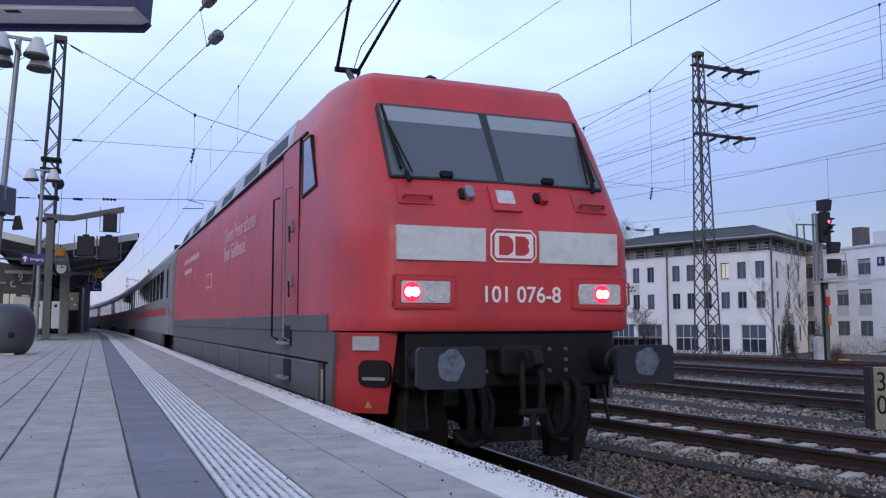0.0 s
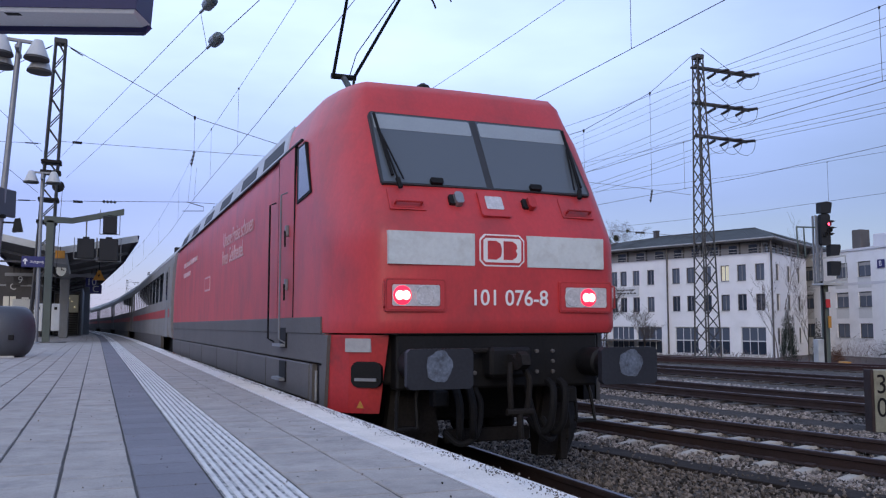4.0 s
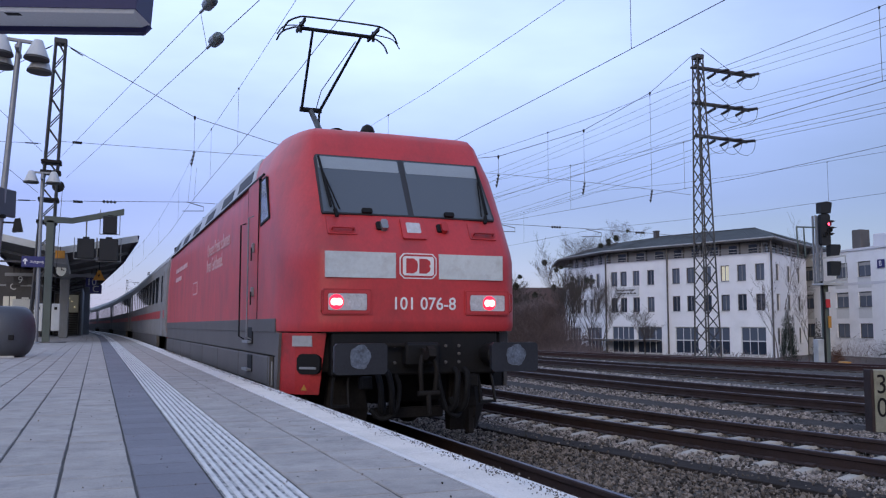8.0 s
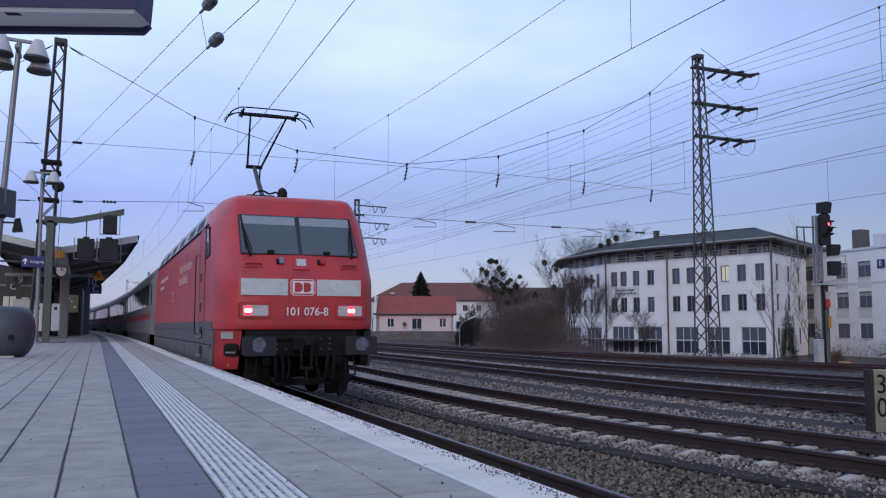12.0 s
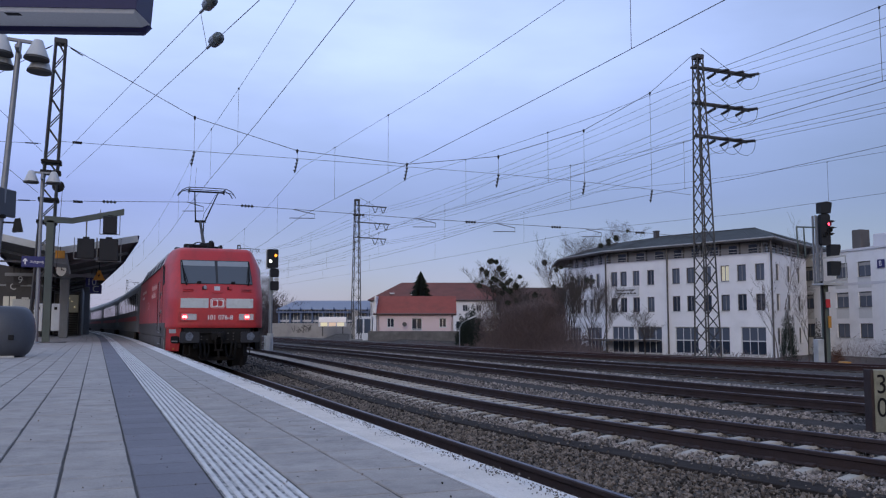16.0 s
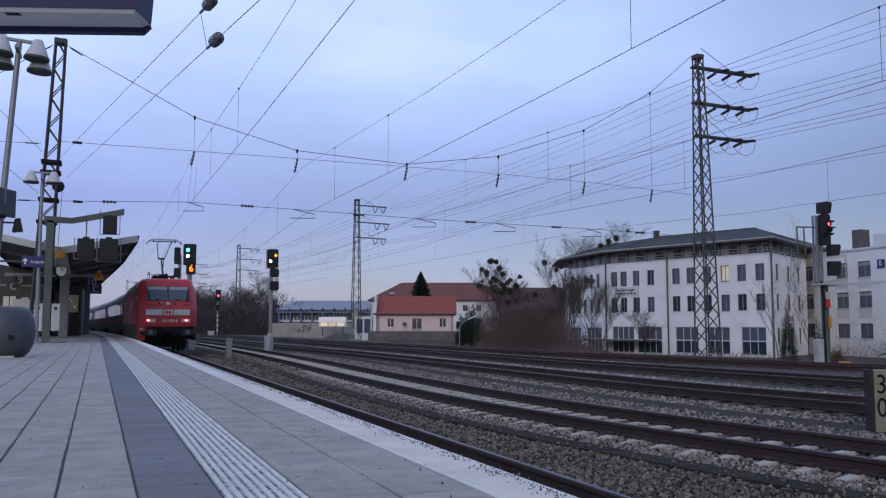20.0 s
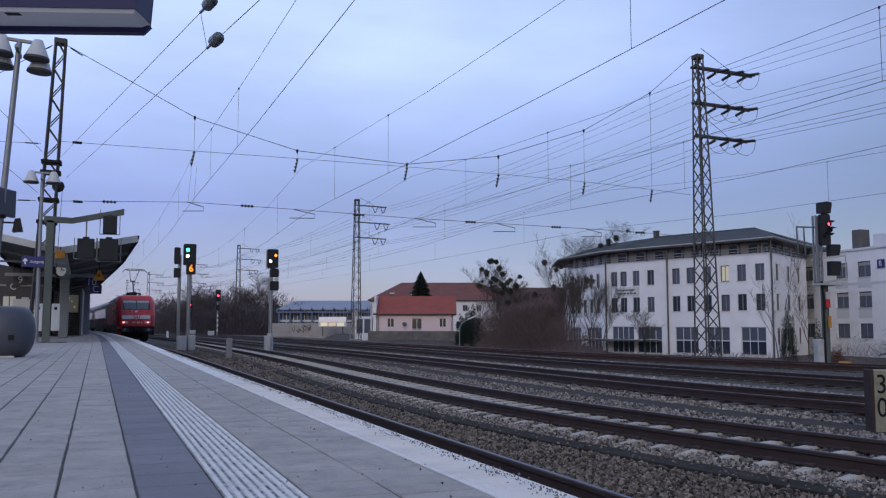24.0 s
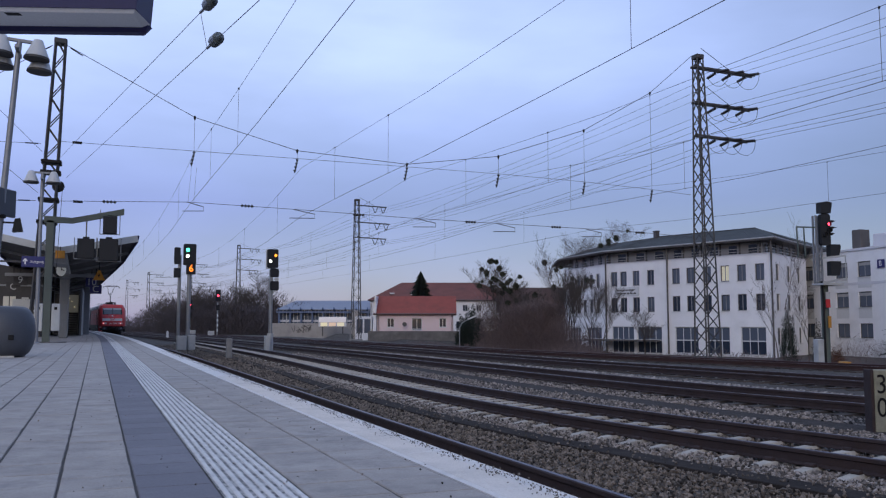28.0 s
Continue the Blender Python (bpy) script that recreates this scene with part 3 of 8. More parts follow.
    for s in (-1, 1):
        part("rail_guard", Mb().loft([[(s * x, y, 0.14) for x, y in ((0.52, 1.02), (0.84, 1.02), (0.90, 1.10), (0.90, 1.15), (0.52, 1.15))], [(s * x, y, 0.42) for x, y in ((0.50, 0.94), (0.82, 0.94), (0.96, 1.04), (0.96, 1.15), (0.50, 1.15))],
                                      [(s * x, y, 0.86) for x, y in ((0.58, 0.96), (0.78, 0.96), (0.90, 1.06), (0.90, 1.15), (0.58, 1.15))]]), M["bogie"], loco, "black steel rail guard")
    part("guard_bar", Mb().box(-0.42, 0.98, 0.30, 0.42, 1.06, 0.42, 0.01), M["bogie"], loco)
    part("coupler_bracket", Mb().box(-0.20, 0.50, 0.90, 0.20, 0.70, 1.16, 0.03), M["black"], loco)
    part("cross_pipe", Mb().rod((-0.62, 0.60, 1.13), (0.05, 0.60, 1.13), 0.025, 8), M["bogie"], loco)
    # wheelsets and bogie frames
    for y in (3.2, 5.85, 13.25, 15.9):
        ws = part("wheelset", Mb().rod((-0.75, y, 0.57), (0.75, y, 0.57), 0.09, 10), M["bogie"], loco)
        for s in (-1, 1):
            part("wheel", Mb().lathe([(0.10, -0.06), (0.56, -0.06), (0.575, 0.0), (0.56, 0.07), (0.10, 0.07)], (s * 0.755, y, 0.575), "x", 28), M["bogie"], ws)
    for yc in (4.52, 14.58):
        for s in (-1, 1):
            part("bogie_frame", Mb().box(min(s * 0.92, s * 1.05), yc - 2.0, 0.42, max(s * 0.92, s * 1.05), yc + 2.0, 0.72, 0.03), M["bogie"], loco)

    # nose: slanted upper face uses a frame that lies in its plane
    slope = pose(0, 0.68, 2.15, -math.degrees(math.atan(0.58)), 0, 0)
    k = math.sqrt(1 + 0.58 ** 2)
    up = lambda z: (z - 2.15) * k

    def on_slope(name, mb, mat, parent=loco, label="", smooth=False):
        o = part(name, mb, mat, parent, label, smooth)
        o.matrix_basis = slope
        return o

    def plate(x0, x1, z0, z1, out, depth, c):
        return Mb().prism([(x0 + c, z0), (x1 - c, z0), (x1, z0 + c), (x1, z1 - c), (x1 - c, z1), (x0 + c, z1), (x0, z1 - c), (x0, z0 + c)], "y", -out, depth)

    wf = on_slope("windscreen", Mb().prism([(-1.05, up(2.575)), (1.04, up(2.575)), (1.05, up(2.60)), (0.995, up(3.29)), (0.975, up(3.315)), (-1.04, up(3.315)), (-1.06, up(3.29)), (-1.06, up(2.60))], "y", -0.034, 0.05), M["screen_frame"], label="two-pane windscreen in a dark grey frame")
    for s, (x0, x1) in ((-1, (-1.04, -0.045)), (1, (0.025, 1.025))):
        on_slope("pane", Mb().prism([(x0, up(2.588)), (x1, up(2.588)), (x1 - (0.058 if s > 0 else 0.0), up(3.298)), (x0, up(3.298))], "y", -0.038, 0.0), M["windscreen"], wf).matrix_basis = Matrix()
        on_slope("sun_blind", plate(x0 + 0.01, x1 - (0.06 if s > 0 else 0.01), up(3.13), up(3.285), 0.041, 0.0, 0.015), M["blind"], wf, "pale lowered blind").matrix_basis = Matrix()
        on_slope("camera_box", plate(s * 0.5 - 0.10, s * 0.5 + 0.02, up(2.585), up(2.635), 0.07, 0.0, 0.01), M["rubber"], wf).matrix_basis = Matrix()
    for s in (-1, 1):
        wp = Mb()
        tx = 1.02 if s < 0 else 0.965
        wp.rod((s * 0.90, -0.06, up(2.52)), (s * 0.92, -0.075, up(2.60)), 0.022).rod((s * 0.92, -0.075, up(2.60)), (s * tx, -0.07, up(3.20)), 0.010)
        wp.rod((s * 0.865, -0.075, up(2.60)), (s * (tx - 0.03), -0.07, up(3.05)), 0.009).rod((s * 0.955, -0.06, up(2.64)), (s * tx, -0.06, up(3.27)), 0.016)
        on_slope("wiper", wp, M["rubber"])
        hd = Mb().rod((s * 0.85 - 0.12, -0.07, up(2.385)), (s * 0.85 + 0.12, -0.07, up(2.385)), 0.011, 8)
        for e2 in (-1, 1):
            hd.rod((s * 0.85 + e2 * 0.12, -0.07, up(2.385)), (s * 0.85 + e2 * 0.12, -0.01, up(2.385)), 0.011, 8)
        on_slope("grab_handle", hd, M["red_dirty"])
        on_slope("hatch", plate(s * 0.85 - 0.17, s * 0.85 + 0.17, up(2.34), up(2.54), 0.021, 0.0, 0.01), M["red"])
        on_slope("handle_pocket", plate(s * 0.85 - 0.15, s * 0.85 + 0.15, up(2.355), up(2.415), 0.024, 0.0, 0.015), M["red_dirty"])
        hb = on_slope("socket_bracket", plate(s * 0.365 - 0.09, s * 0.365 - 0.02, up(2.40), up(2.49), 0.05, 0.0, 0.012), M["black"])
        on_slope("socket_cap", plate(s * 0.365 - 0.045, s * 0.365 + 0.035, up(2.39), up(2.50), 0.085, 0.0, 0.02), M["steel"] if s < 0 else M["red_dirty"], hb).matrix_basis = Matrix()
    tl = on_slope("marker_light", plate(-0.165, 0.125, up(2.30), up(2.545), 0.05, 0.0, 0.015), M["red"], label="red framed top light")
    on_slope("lens", plate(-0.105, 0.065, up(2.365), up(2.49), 0.054, 0.0, 0.01), M["lens"], tl, "clear lens").matrix_basis = Matrix()
    # nose: upright lower face
    F = 0.652
    for x0, x1 in ((-1.075, -0.28), (0.235, 1.03)):
        part("white_band", Mb().box(x0, F - 0.006, 1.865, x1, F + 0.05, 2.148), M["white_band"], loco, "soiled white band")
    lg = part("emblem", plate(-0.235, 0.205, 1.865, 2.15, -F + 0.004, 0.72, 0.05), M["white"], loco, "white framed emblem")
    part("emblem_inlay", plate(-0.222, 0.192, 1.878, 2.137, -F + 0.008, 0.72, 0.045), M["red"], lg)
    part("emblem_frame", plate(-0.20, 0.17, 1.90, 2.115, -F + 0.012, 0.72, 0.02), M["white"], lg)
    for x0, notch in ((-0.16, 0.0), (-0.005, 0.018)):
        mark = [(x0, 1.925), (x0 + 0.085, 1.925), (x0 + 0.125, 1.95), (x0 + 0.135, 1.985), (x0 + 0.135 - notch, 2.008), (x0 + 0.135, 2.03), (x0 + 0.125, 2.065), (x0 + 0.085, 2.09), (x0, 2.09)]
        part("emblem_mark", Mb().prism(mark, "y", F - 0.016, 0.72), M["red"], lg)
    lettering("fleet_number", "101 076-8", 0.195, M["white"], loco, pose(0.06, F - 0.006, 1.582), squeeze=0.96, bold=0.0018)
    for s in (-1, 1):
        cx = s * 0.83
        hs = part("lamp_housing", plate(cx - 0.275, cx + 0.275, 1.465, 1.745, -F + 0.012, 0.75, 0.012), M["red"], loco, "red lamp housing")
        part("housing_gasket", plate(cx - 0.268, cx + 0.268, 1.472, 1.738, -F + 0.0135, 0.75, 0.012), M["red_dirty"], hs)
        part("bezel", plate(cx - 0.258, cx + 0.258, 1.482, 1.728, -F + 0.016, 0.75, 0.012), M["red"], hs)
        part("lens_gasket", plate(cx - 0.224, cx + 0.224, 1.502, 1.698, -F + 0.018, 0.75, 0.012), M["red_dirty"], hs)
        part("housing_grip", Mb().path([(s * 1.10, F + 0.02, 1.49), (s * 1.125, F - 0.03, 1.51), (s * 1.125, F - 0.03, 1.70), (s * 1.10, F + 0.02, 1.72)], 0.010, 6), M["red_dirty"], hs)
        part("lens", plate(cx - 0.215, cx + 0.215, 1.51, 1.69, -F + 0.021, 0.75, 0.012), M["lens"], hs, "clear lamp glass")
        lx = -0.955 if s < 0 else 0.85
        # the wide glowing disc draws the red halo around the lamp's bright core
        part("tail_lamp", Mb().lathe([(0.082, 0.0), (0.076, -0.012), (0.02, -0.018)], (lx, F - 0.021, 1.60), "y", 20), M["tail_red"], hs, "red tail lamp disc widened into its halo")
        [part("tail_lamp_core", Mb().lathe([(0.042, -0.014), (0.034, -0.022), (0.01, -0.024)], (lx + q, F - 0.021, 1.60), "y", 14), M["tail_core"], hs, "bright lamp centre") for q in (-0.026, 0.026)]
        part("reflector", Mb().lathe([(0.085, 0.0), (0.08, -0.006), (0.07, -0.004), (0.01, -0.003)], (lx + (0.2 if s < 0 else -0.16), F - 0.021, 1.60), "y", 18), M["lens"], hs)
    part("nose_seam", Mb().box(-1.09, F + 0.02, 1.272, 1.09, F + 0.2, 1.281), M["rubber"], loco)

    # flanks: cab window, door, rails, steps, faded lettering, roof slope
    for s in (-1, 1):
        X = s * 1.457
        side = lambda poly, out, name, mat, parent=loco, label="": part(name, Mb().prism(poly, "x", min(X - s * 0.03, X + s * out), max(X - s * 0.03, X + s * out)), mat, parent, label)
        w = side([(1.87, 2.625), (2.50, 2.59), (2.50, 3.17), (2.13, 3.17)], 0.006, "cab_window", M["rubber"], label="slanted cab side window")
        side([(1.915, 2.65), (2.40, 2.62), (2.40, 3.145), (2.15, 3.145)], 0.010, "pane", M["windscreen"], w)
        d = side([(2.62, 1.43), (3.44, 1.43), (3.44, 3.22), (2.62, 3.22)], 0.004, "cab_door", M["red"], label="closed red cab door")
        for y0, y1, z0, z1 in ((3.435, 3.445, 1.43, 3.22), (2.615, 2.625, 1.43, 3.22)):
            side([(y0, z0), (y1, z0), (y1, z1), (y0, z1)], 0.006, "door_gap", M["rubber"], d)
        for y, za in ((3.62, 2.75), (2.98, 2.78)):
            part("handrail", Mb().path([(X, y, za), (X + s * 0.07, y, za - 0.03), (X + s * 0.07, y, 1.20), (X, y, 1.16)], 0.011, 8), M["steel"] if y < 3.2 else M["rubber"], loco)
        for z in (2.35, 1.78):
            lt = part("door_latch", Mb().box(min(X, X + s * 0.04), 2.86, z - 0.06, max(X, X + s * 0.04), 2.92, z + 0.06, 0.008), M["steel"], loco)
            part("lever", Mb().beam((X + s * 0.045, 2.88, z), (X + s * 0.05, 2.84, z - 0.17), 0.018, 0.02), M["rubber"], lt)
        for z in (1.22, 0.86):
            # black block paints the shaded hollow behind each step
            st = part("step_recess", Mb().box(min(X - s * 0.2, X + s * 0.004), 2.95, z - 0.11, max(X - s * 0.2, X + s * 0.004), 3.30, z + 0.11, 0.01), M["rubber"], loco)
            part("step_plate", Mb().box(min(X - s * 0.1, X + s * 0.06), 2.98, z - 0.10, max(X - s * 0.1, X + s * 0.06), 3.42, z - 0.07), M["steel"], st)
        # faded lettering on the flank
        for txt, yc, z, sz in (("Unsere Preise schonen", 6.6, 2.70, 0.335), ("Ihren Geldbeutel.", 7.05, 2.42, 0.335)):
            lettering("faded_lettering", txt, sz, M["faded"], loco, pose(X + s * 0.003, yc if s < 0 else 19.1 - yc, z, 0, 0, s * 90), "faded pale lettering", squeeze=0.93)
        bars = ((14.9, 11.9, 2.68, 0.10), (14.9, 13.2, 2.45, 0.10))
        for y1, y0, z, h in bars:
            y = y1
            while y > y0 + 0.1:
                wd = 0.55 if int(y * 7) % 3 else 0.8
                side([(max(y - wd, y0), z), (y, z), (y, z + h), (max(y - wd, y0), z + h)], 0.005, "faded_lettering", M["faded"])
                y -= wd + 0.14
        e2 = side([(9.75, 1.98), (10.55, 1.98), (10.55, 2.24), (9.75, 2.24)], 0.004, "side_emblem", M["faded"])
        side([(9.80, 2.01), (10.50, 2.01), (10.50, 2.21), (9.80, 2.21)], 0.006, "side_emblem_inlay", M["red"], e2)
        # roof slope panels with dark louvres
        for i in range(6):
            y0 = 2.45 + i * 2.38
            ya = y0 + (1.05 if i == 0 else 0.02)
            rp = Mb().loft([[(s * 1.455, ya - 0.3 * (i == 0), 3.235), (s * 1.352, ya, 3.46), (s * 1.225, ya + 0.3 * (i == 0), 3.71), (s * 1.10, ya + 0.3 * (i == 0), 3.70), (s * 1.30, ya - 0.3 * (i == 0), 3.25)],
                            [(s * 1.455, y0 + 2.36, 3.235), (s * 1.352, y0 + 2.36, 3.46), (s * 1.225, y0 + 2.36, 3.71), (s * 1.10, y0 + 2.36, 3.70), (s * 1.30, y0 + 2.36, 3.25)]])
            p = part("roof_panel", rp, M["roof_grey"], loco, "light grey sloping roof panel")
            if i == 0:
                y0 += 0.55
            lv = Mb().loft([[(s * 1.430, y0 + 0.4, 3.30), (s * 1.318, y0 + 0.9, 3.545), (s * 1.29, y0 + 0.9, 3.53), (s * 1.40, y0 + 0.4, 3.28)],
                            [(s * 1.430, y0 + 1.7, 3.30), (s * 1.318, y0 + 2.2, 3.545), (s * 1.29, y0 + 2.2, 3.53), (s * 1.40, y0 + 1.7, 3.28)]])
            part("louvre", lv, M["black"], p, "dark air louvre")
        part("gutter", Mb().box(min(s * 1.44, s * 1.468), 2.3, 3.215, max(s * 1.44, s * 1.468), 16.8, 3.235), M["black"], loco)
    part("roof_deck", Mb().box(-1.15, 2.9, 3.66, 1.15, 16.2, 3.765, 0.02), M["roof_grey"], loco)
    for y, x, h in ((3.5, -0.35, 0.22), (5.4, -0.5, 0.16), (7.2, 0.5, 0.14), (9.5, 0.0, 0.12), (12.0, -0.5, 0.15)):
        part("roof_equipment", Mb().box(x - 0.3, y - 0.4, 3.75, x + 0.3, y + 0.4, 3.75 + h, 0.03), M["black"], loco)
    for x, y in ((-0.48, 4.0), (0.48, 4.0), (-0.48, 5.3), (0.48, 5.3), (0.1, 3.6)):
        part("roof_insulator", Mb().lathe([(0.05, 0), (0.09, 0.03), (0.05, 0.06), (0.09, 0.10), (0.05, 0.13), (0.08, 0.17), (0.05, 0.20), (0.06, 0.27)], (x, y, 3.73), "z", 10), M["insulator"], loco)
    part("roof_horn", Mb().lathe([(0.10, 0.0), (0.10, 0.24), (0.07, 0.30), (0.02, 0.33)], (0.0, 2.7, 3.74), "z", 12), M["black"], loco, "small black roof dome")
    part("roof_cable", Mb().hose([(-0.55, 3.2, 3.78), (-0.50, 3.0, 3.97), (-0.36, 2.9, 4.02), (-0.2, 3.0, 3.98), (-0.05, 2.95, 4.0), (0.1, 3.1, 3.8)], 0.02, 6), M["black"], loco)
    # raised single-arm pantograph
    pg = part("pantograph_base", Mb().beam((-0.48, 4.0, 4.0), (-0.48, 5.4, 4.0), 0.08, 0.09).beam((0.48, 4.0, 4.0), (0.48, 5.4, 4.0), 0.08, 0.09)
              .beam((-0.52, 4.6, 4.0), (0.52, 4.6, 4.0), 0.10, 0.10).box(-0.22, 4.1, 3.80, 0.22, 4.7, 4.10, 0.04), M["black"], loco)
    part("lower_arm", Mb().rod((0, 4.6, 3.97), (0, 6.12, 5.07), 0.06, 10, 0.045), M["dark_steel"], pg)
    part("damper", Mb().path([(0.1, 5.9, 5.0), (0.1, 5.95, 4.65), (0.05, 5.6, 4.5)], 0.02, 6), M["black"], pg)
    part("knee_bar", Mb().rod((-0.19, 6.12, 5.08), (0.19, 6.12, 5.08), 0.045, 10), M["black"], pg)
    for s in (-1, 1):
        part("upper_arm", Mb().rod((s * 0.16, 6.12, 5.08), (s * 0.39, 4.35, 5.89), 0.026, 8, 0.02), M["black"], pg)
    part("guide_rod", Mb().path([(0.08, 6.05, 5.10), (0.08, 5.7, 5.32), (0.32, 4.45, 5.82)], 0.008, 5), M["black"], pg)
    part("head_bar", Mb().rod((-0.60, 4.35, 5.89), (0.60, 4.35, 5.89), 0.03, 8), M["black"], pg)
    for y in (4.10, 4.60):
        part("contact_strip", Mb().hose([(-0.90, y, 5.74), (-0.83, y, 5.87), (-0.68, y, 5.96), (-0.48, y, 5.99), (0.48, y, 5.99), (0.68, y, 5.96), (0.83, y, 5.87), (0.90, y, 5.74)], 0.014, 6, 3), M["black"], pg)
    for s in (-1, 1):
        part("head_bracket", Mb().beam((s * 0.58, 4.06, 5.93), (s * 0.58, 4.64, 5.93), 0.035, 0.05).rod((s * 0.58, 4.35, 5.82), (s * 0.58, 4.35, 5.98), 0.025), M["black"], pg)
        part("head_horn", Mb().hose([(s * 0.56, 4.2, 5.88), (s * 0.85, 4.2, 5.84), (s * 0.97, 4.2, 5.70)], 0.010, 5), M["black"], pg)
    # folded second pantograph
    part("folded_pantograph", Mb().rod((0, 14.5, 3.95), (0, 12.6, 4.02), 0.05, 8).rod((-0.9, 14.2, 4.08), (0.9, 14.2, 4.08), 0.03, 6).rod((-0.5, 12.6, 4.03), (-0.5, 14.3, 4.06), 0.03).rod((0.5, 12.6, 4.03), (0.5, 14.3, 4.06), 0.03)
         .beam((-0.6, 14.5, 3.93), (0.6, 14.5, 3.93), 0.08, 0.08), M["black"], loco)
    return loco


def build_coach():
    c = thing("passenger_coach", "light grey express coach with a red stripe below dark windows", "railway coach", "coaches of the train")
    L = 26.1

    def sect(y, k=1.0):
        half = [(1.36, 1.00), (1.41, 1.25), (1.415, 2.2), (1.39, 3.0), (1.30, 3.38), (1.08, 3.66), (0.70, 3.88), (0.30, 3.97)]
        return [(x * k, y, z) for x, z in half] + [(-x * k, y, z) for x, z in reversed(half)]

    part("coach_body", Mb().loft([sect(0.15, 0.97), sect(0.25), sect(L - 0.1), sect(L, 0.97)]), M["coach_white"], c, smooth=True)
    roof = lambda y: [(1.315, y, 3.36), (1.095, y, 3.675), (0.71, y, 3.895), (0.30, y, 3.985), (-0.30, y, 3.985), (-0.71, y, 3.895), (-1.095, y, 3.675), (-1.315, y, 3.36), (-1.0, y, 3.3), (1.0, y, 3.3)]
    part("roof", Mb().loft([roof(0.2), roof(L - 0.05)]), M["coach_roof"], c, "silver-grey roof", smooth=True)
    part("underframe", Mb().box(-1.1, 0.9, 0.45, 1.1, L - 0.8, 1.02, 0.02), M["bogie"], c)
    part("gangway", Mb().box(-0.55, -0.35, 1.2, 0.55, 0.2, 3.2, 0.05), M["rubber"], c)
    for s in (-1, 1):
        sk = lambda x, z0, z1, y0, y1, o: [(s * (x - 0.05), y0, z0), (s * (x + o), y0, z0), (s * (x + o), y0, z1), (s * (x - 0.05), y0, z1)]
        part("stripe", Mb().loft([sk(1.415, 1.58, 1.83, 0.3, 0, 0.004), sk(1.415, 1.58, 1.83, L - 0.2, 0, 0.004)]), M["red_dirty"], c, "dull red stripe")
        part("sill_panel", Mb().box(min(s * 1.30, s * 1.40), 3.5, 0.62, max(s * 1.30, s * 1.40), L - 3.5, 1.02, 0.01), M["loco_grey"], c)
        for i in range(11):
            y0 = 3.1 + i * 1.84
            part("window", Mb().box(min(s * 1.36, s * 1.418), y0, 2.12, max(s * 1.36, s * 1.418), y0 + 1.25, 3.02, 0.008), M["coach_window"], c, "dark compartment window")
        for y0 in (0.75, L - 1.75):
            d = part("door", Mb().box(min(s * 1.30, s * 1.424), y0, 1.02, max(s * 1.30, s * 1.424), y0 + 0.95, 3.08, 0.01), M["coach_white"], c, "closed coach door")
            part("pane", Mb().box(min(s * 1.40, s * 1.43), y0 + 0.24, 2.1, max(s * 1.40, s * 1.43), y0 + 0.72, 2.95, 0.01), M["coach_window"], d)
        part("buffer", Mb().rod((s * 0.875, 0.2, 1.05), (s * 0.875, -0.45, 1.05), 0.12, 12).rod((s * 0.875, -0.45, 1.05), (s * 0.875, -0.5, 1.05), 0.24, 12), M["black"], c)
    for yc in (3.4, L - 3.4):
        bf = part("bogie", Mb().box(-1.12, yc - 1.8, 0.38, 1.12, yc + 1.8, 0.66, 0.04), M["bogie"], c)
        for dy in (-1.25, 1.25):
            part("wheelset", Mb().lathe([(0.42, -0.9), (0.46, -0.76), (0.46, -0.66), (0.1, -0.64), (0.1, 0.64), (0.46, 0.66), (0.46, 0.76), (0.42, 0.9)], (0, yc + dy, 0.46), "x", 20), M["bogie"], bf)
    return c


LOCO = build_loco()
COACHES = [build_coach()]
for _ in range(4):
    COACHES.append(copy_thing(COACHES[0], Matrix()))


# ---- masts ----
def lattice(name, label, at, h, w0, w1, panels, mat, group=""):
    """A square lattice mast: four angle legs and zigzag bracing on every face; axis at the origin."""
    t = thing(name, label, "mast", group, at=at)
    wid = lambda z: w0 + (w1 - w0) * z / h
    for sx in (-1, 1):
        for sy in (-1, 1):
            part("leg", Mb().beam((sx * w0 / 2, sy * w0 / 2, 0), (sx * w1 / 2, sy * w1 / 2, h), 0.07, 0.07), mat, t)
    zs = [h * (1 - (1 - i / panels) ** 1.0) for i in range(panels + 1)]
    for face in range(4):
        c = lambda s, z: {0: (s * wid(z) / 2, -wid(z) / 2, z), 1: (s * wid(z) / 2, wid(z) / 2, z), 2: (-wid(z) / 2, s * wid(z) / 2, z), 3: (wid(z) / 2, s * wid(z) / 2, z)}[face]
        for i in range(panels):
            s = 1 if i % 2 else -1
            part("brace", Mb().beam(c(s, zs[i]), c(-s, zs[i + 1]), 0.05, 0.035), mat, t)
    part("cap", Mb().box(-w1 / 2 - 0.06, -w1 / 2 - 0.06, h - 0.22, w1 / 2 + 0.06, w1 / 2 + 0.06, h, 0.03), mat, t)
    part("foot", Mb().box(-w0 / 2 - 0.15, -w0 / 2 - 0.15, -0.5, w0 / 2 + 0.15, w0 / 2 + 0.15, 0.03, 0.04), M["wall_concrete"], t, "concrete foot")
    return t


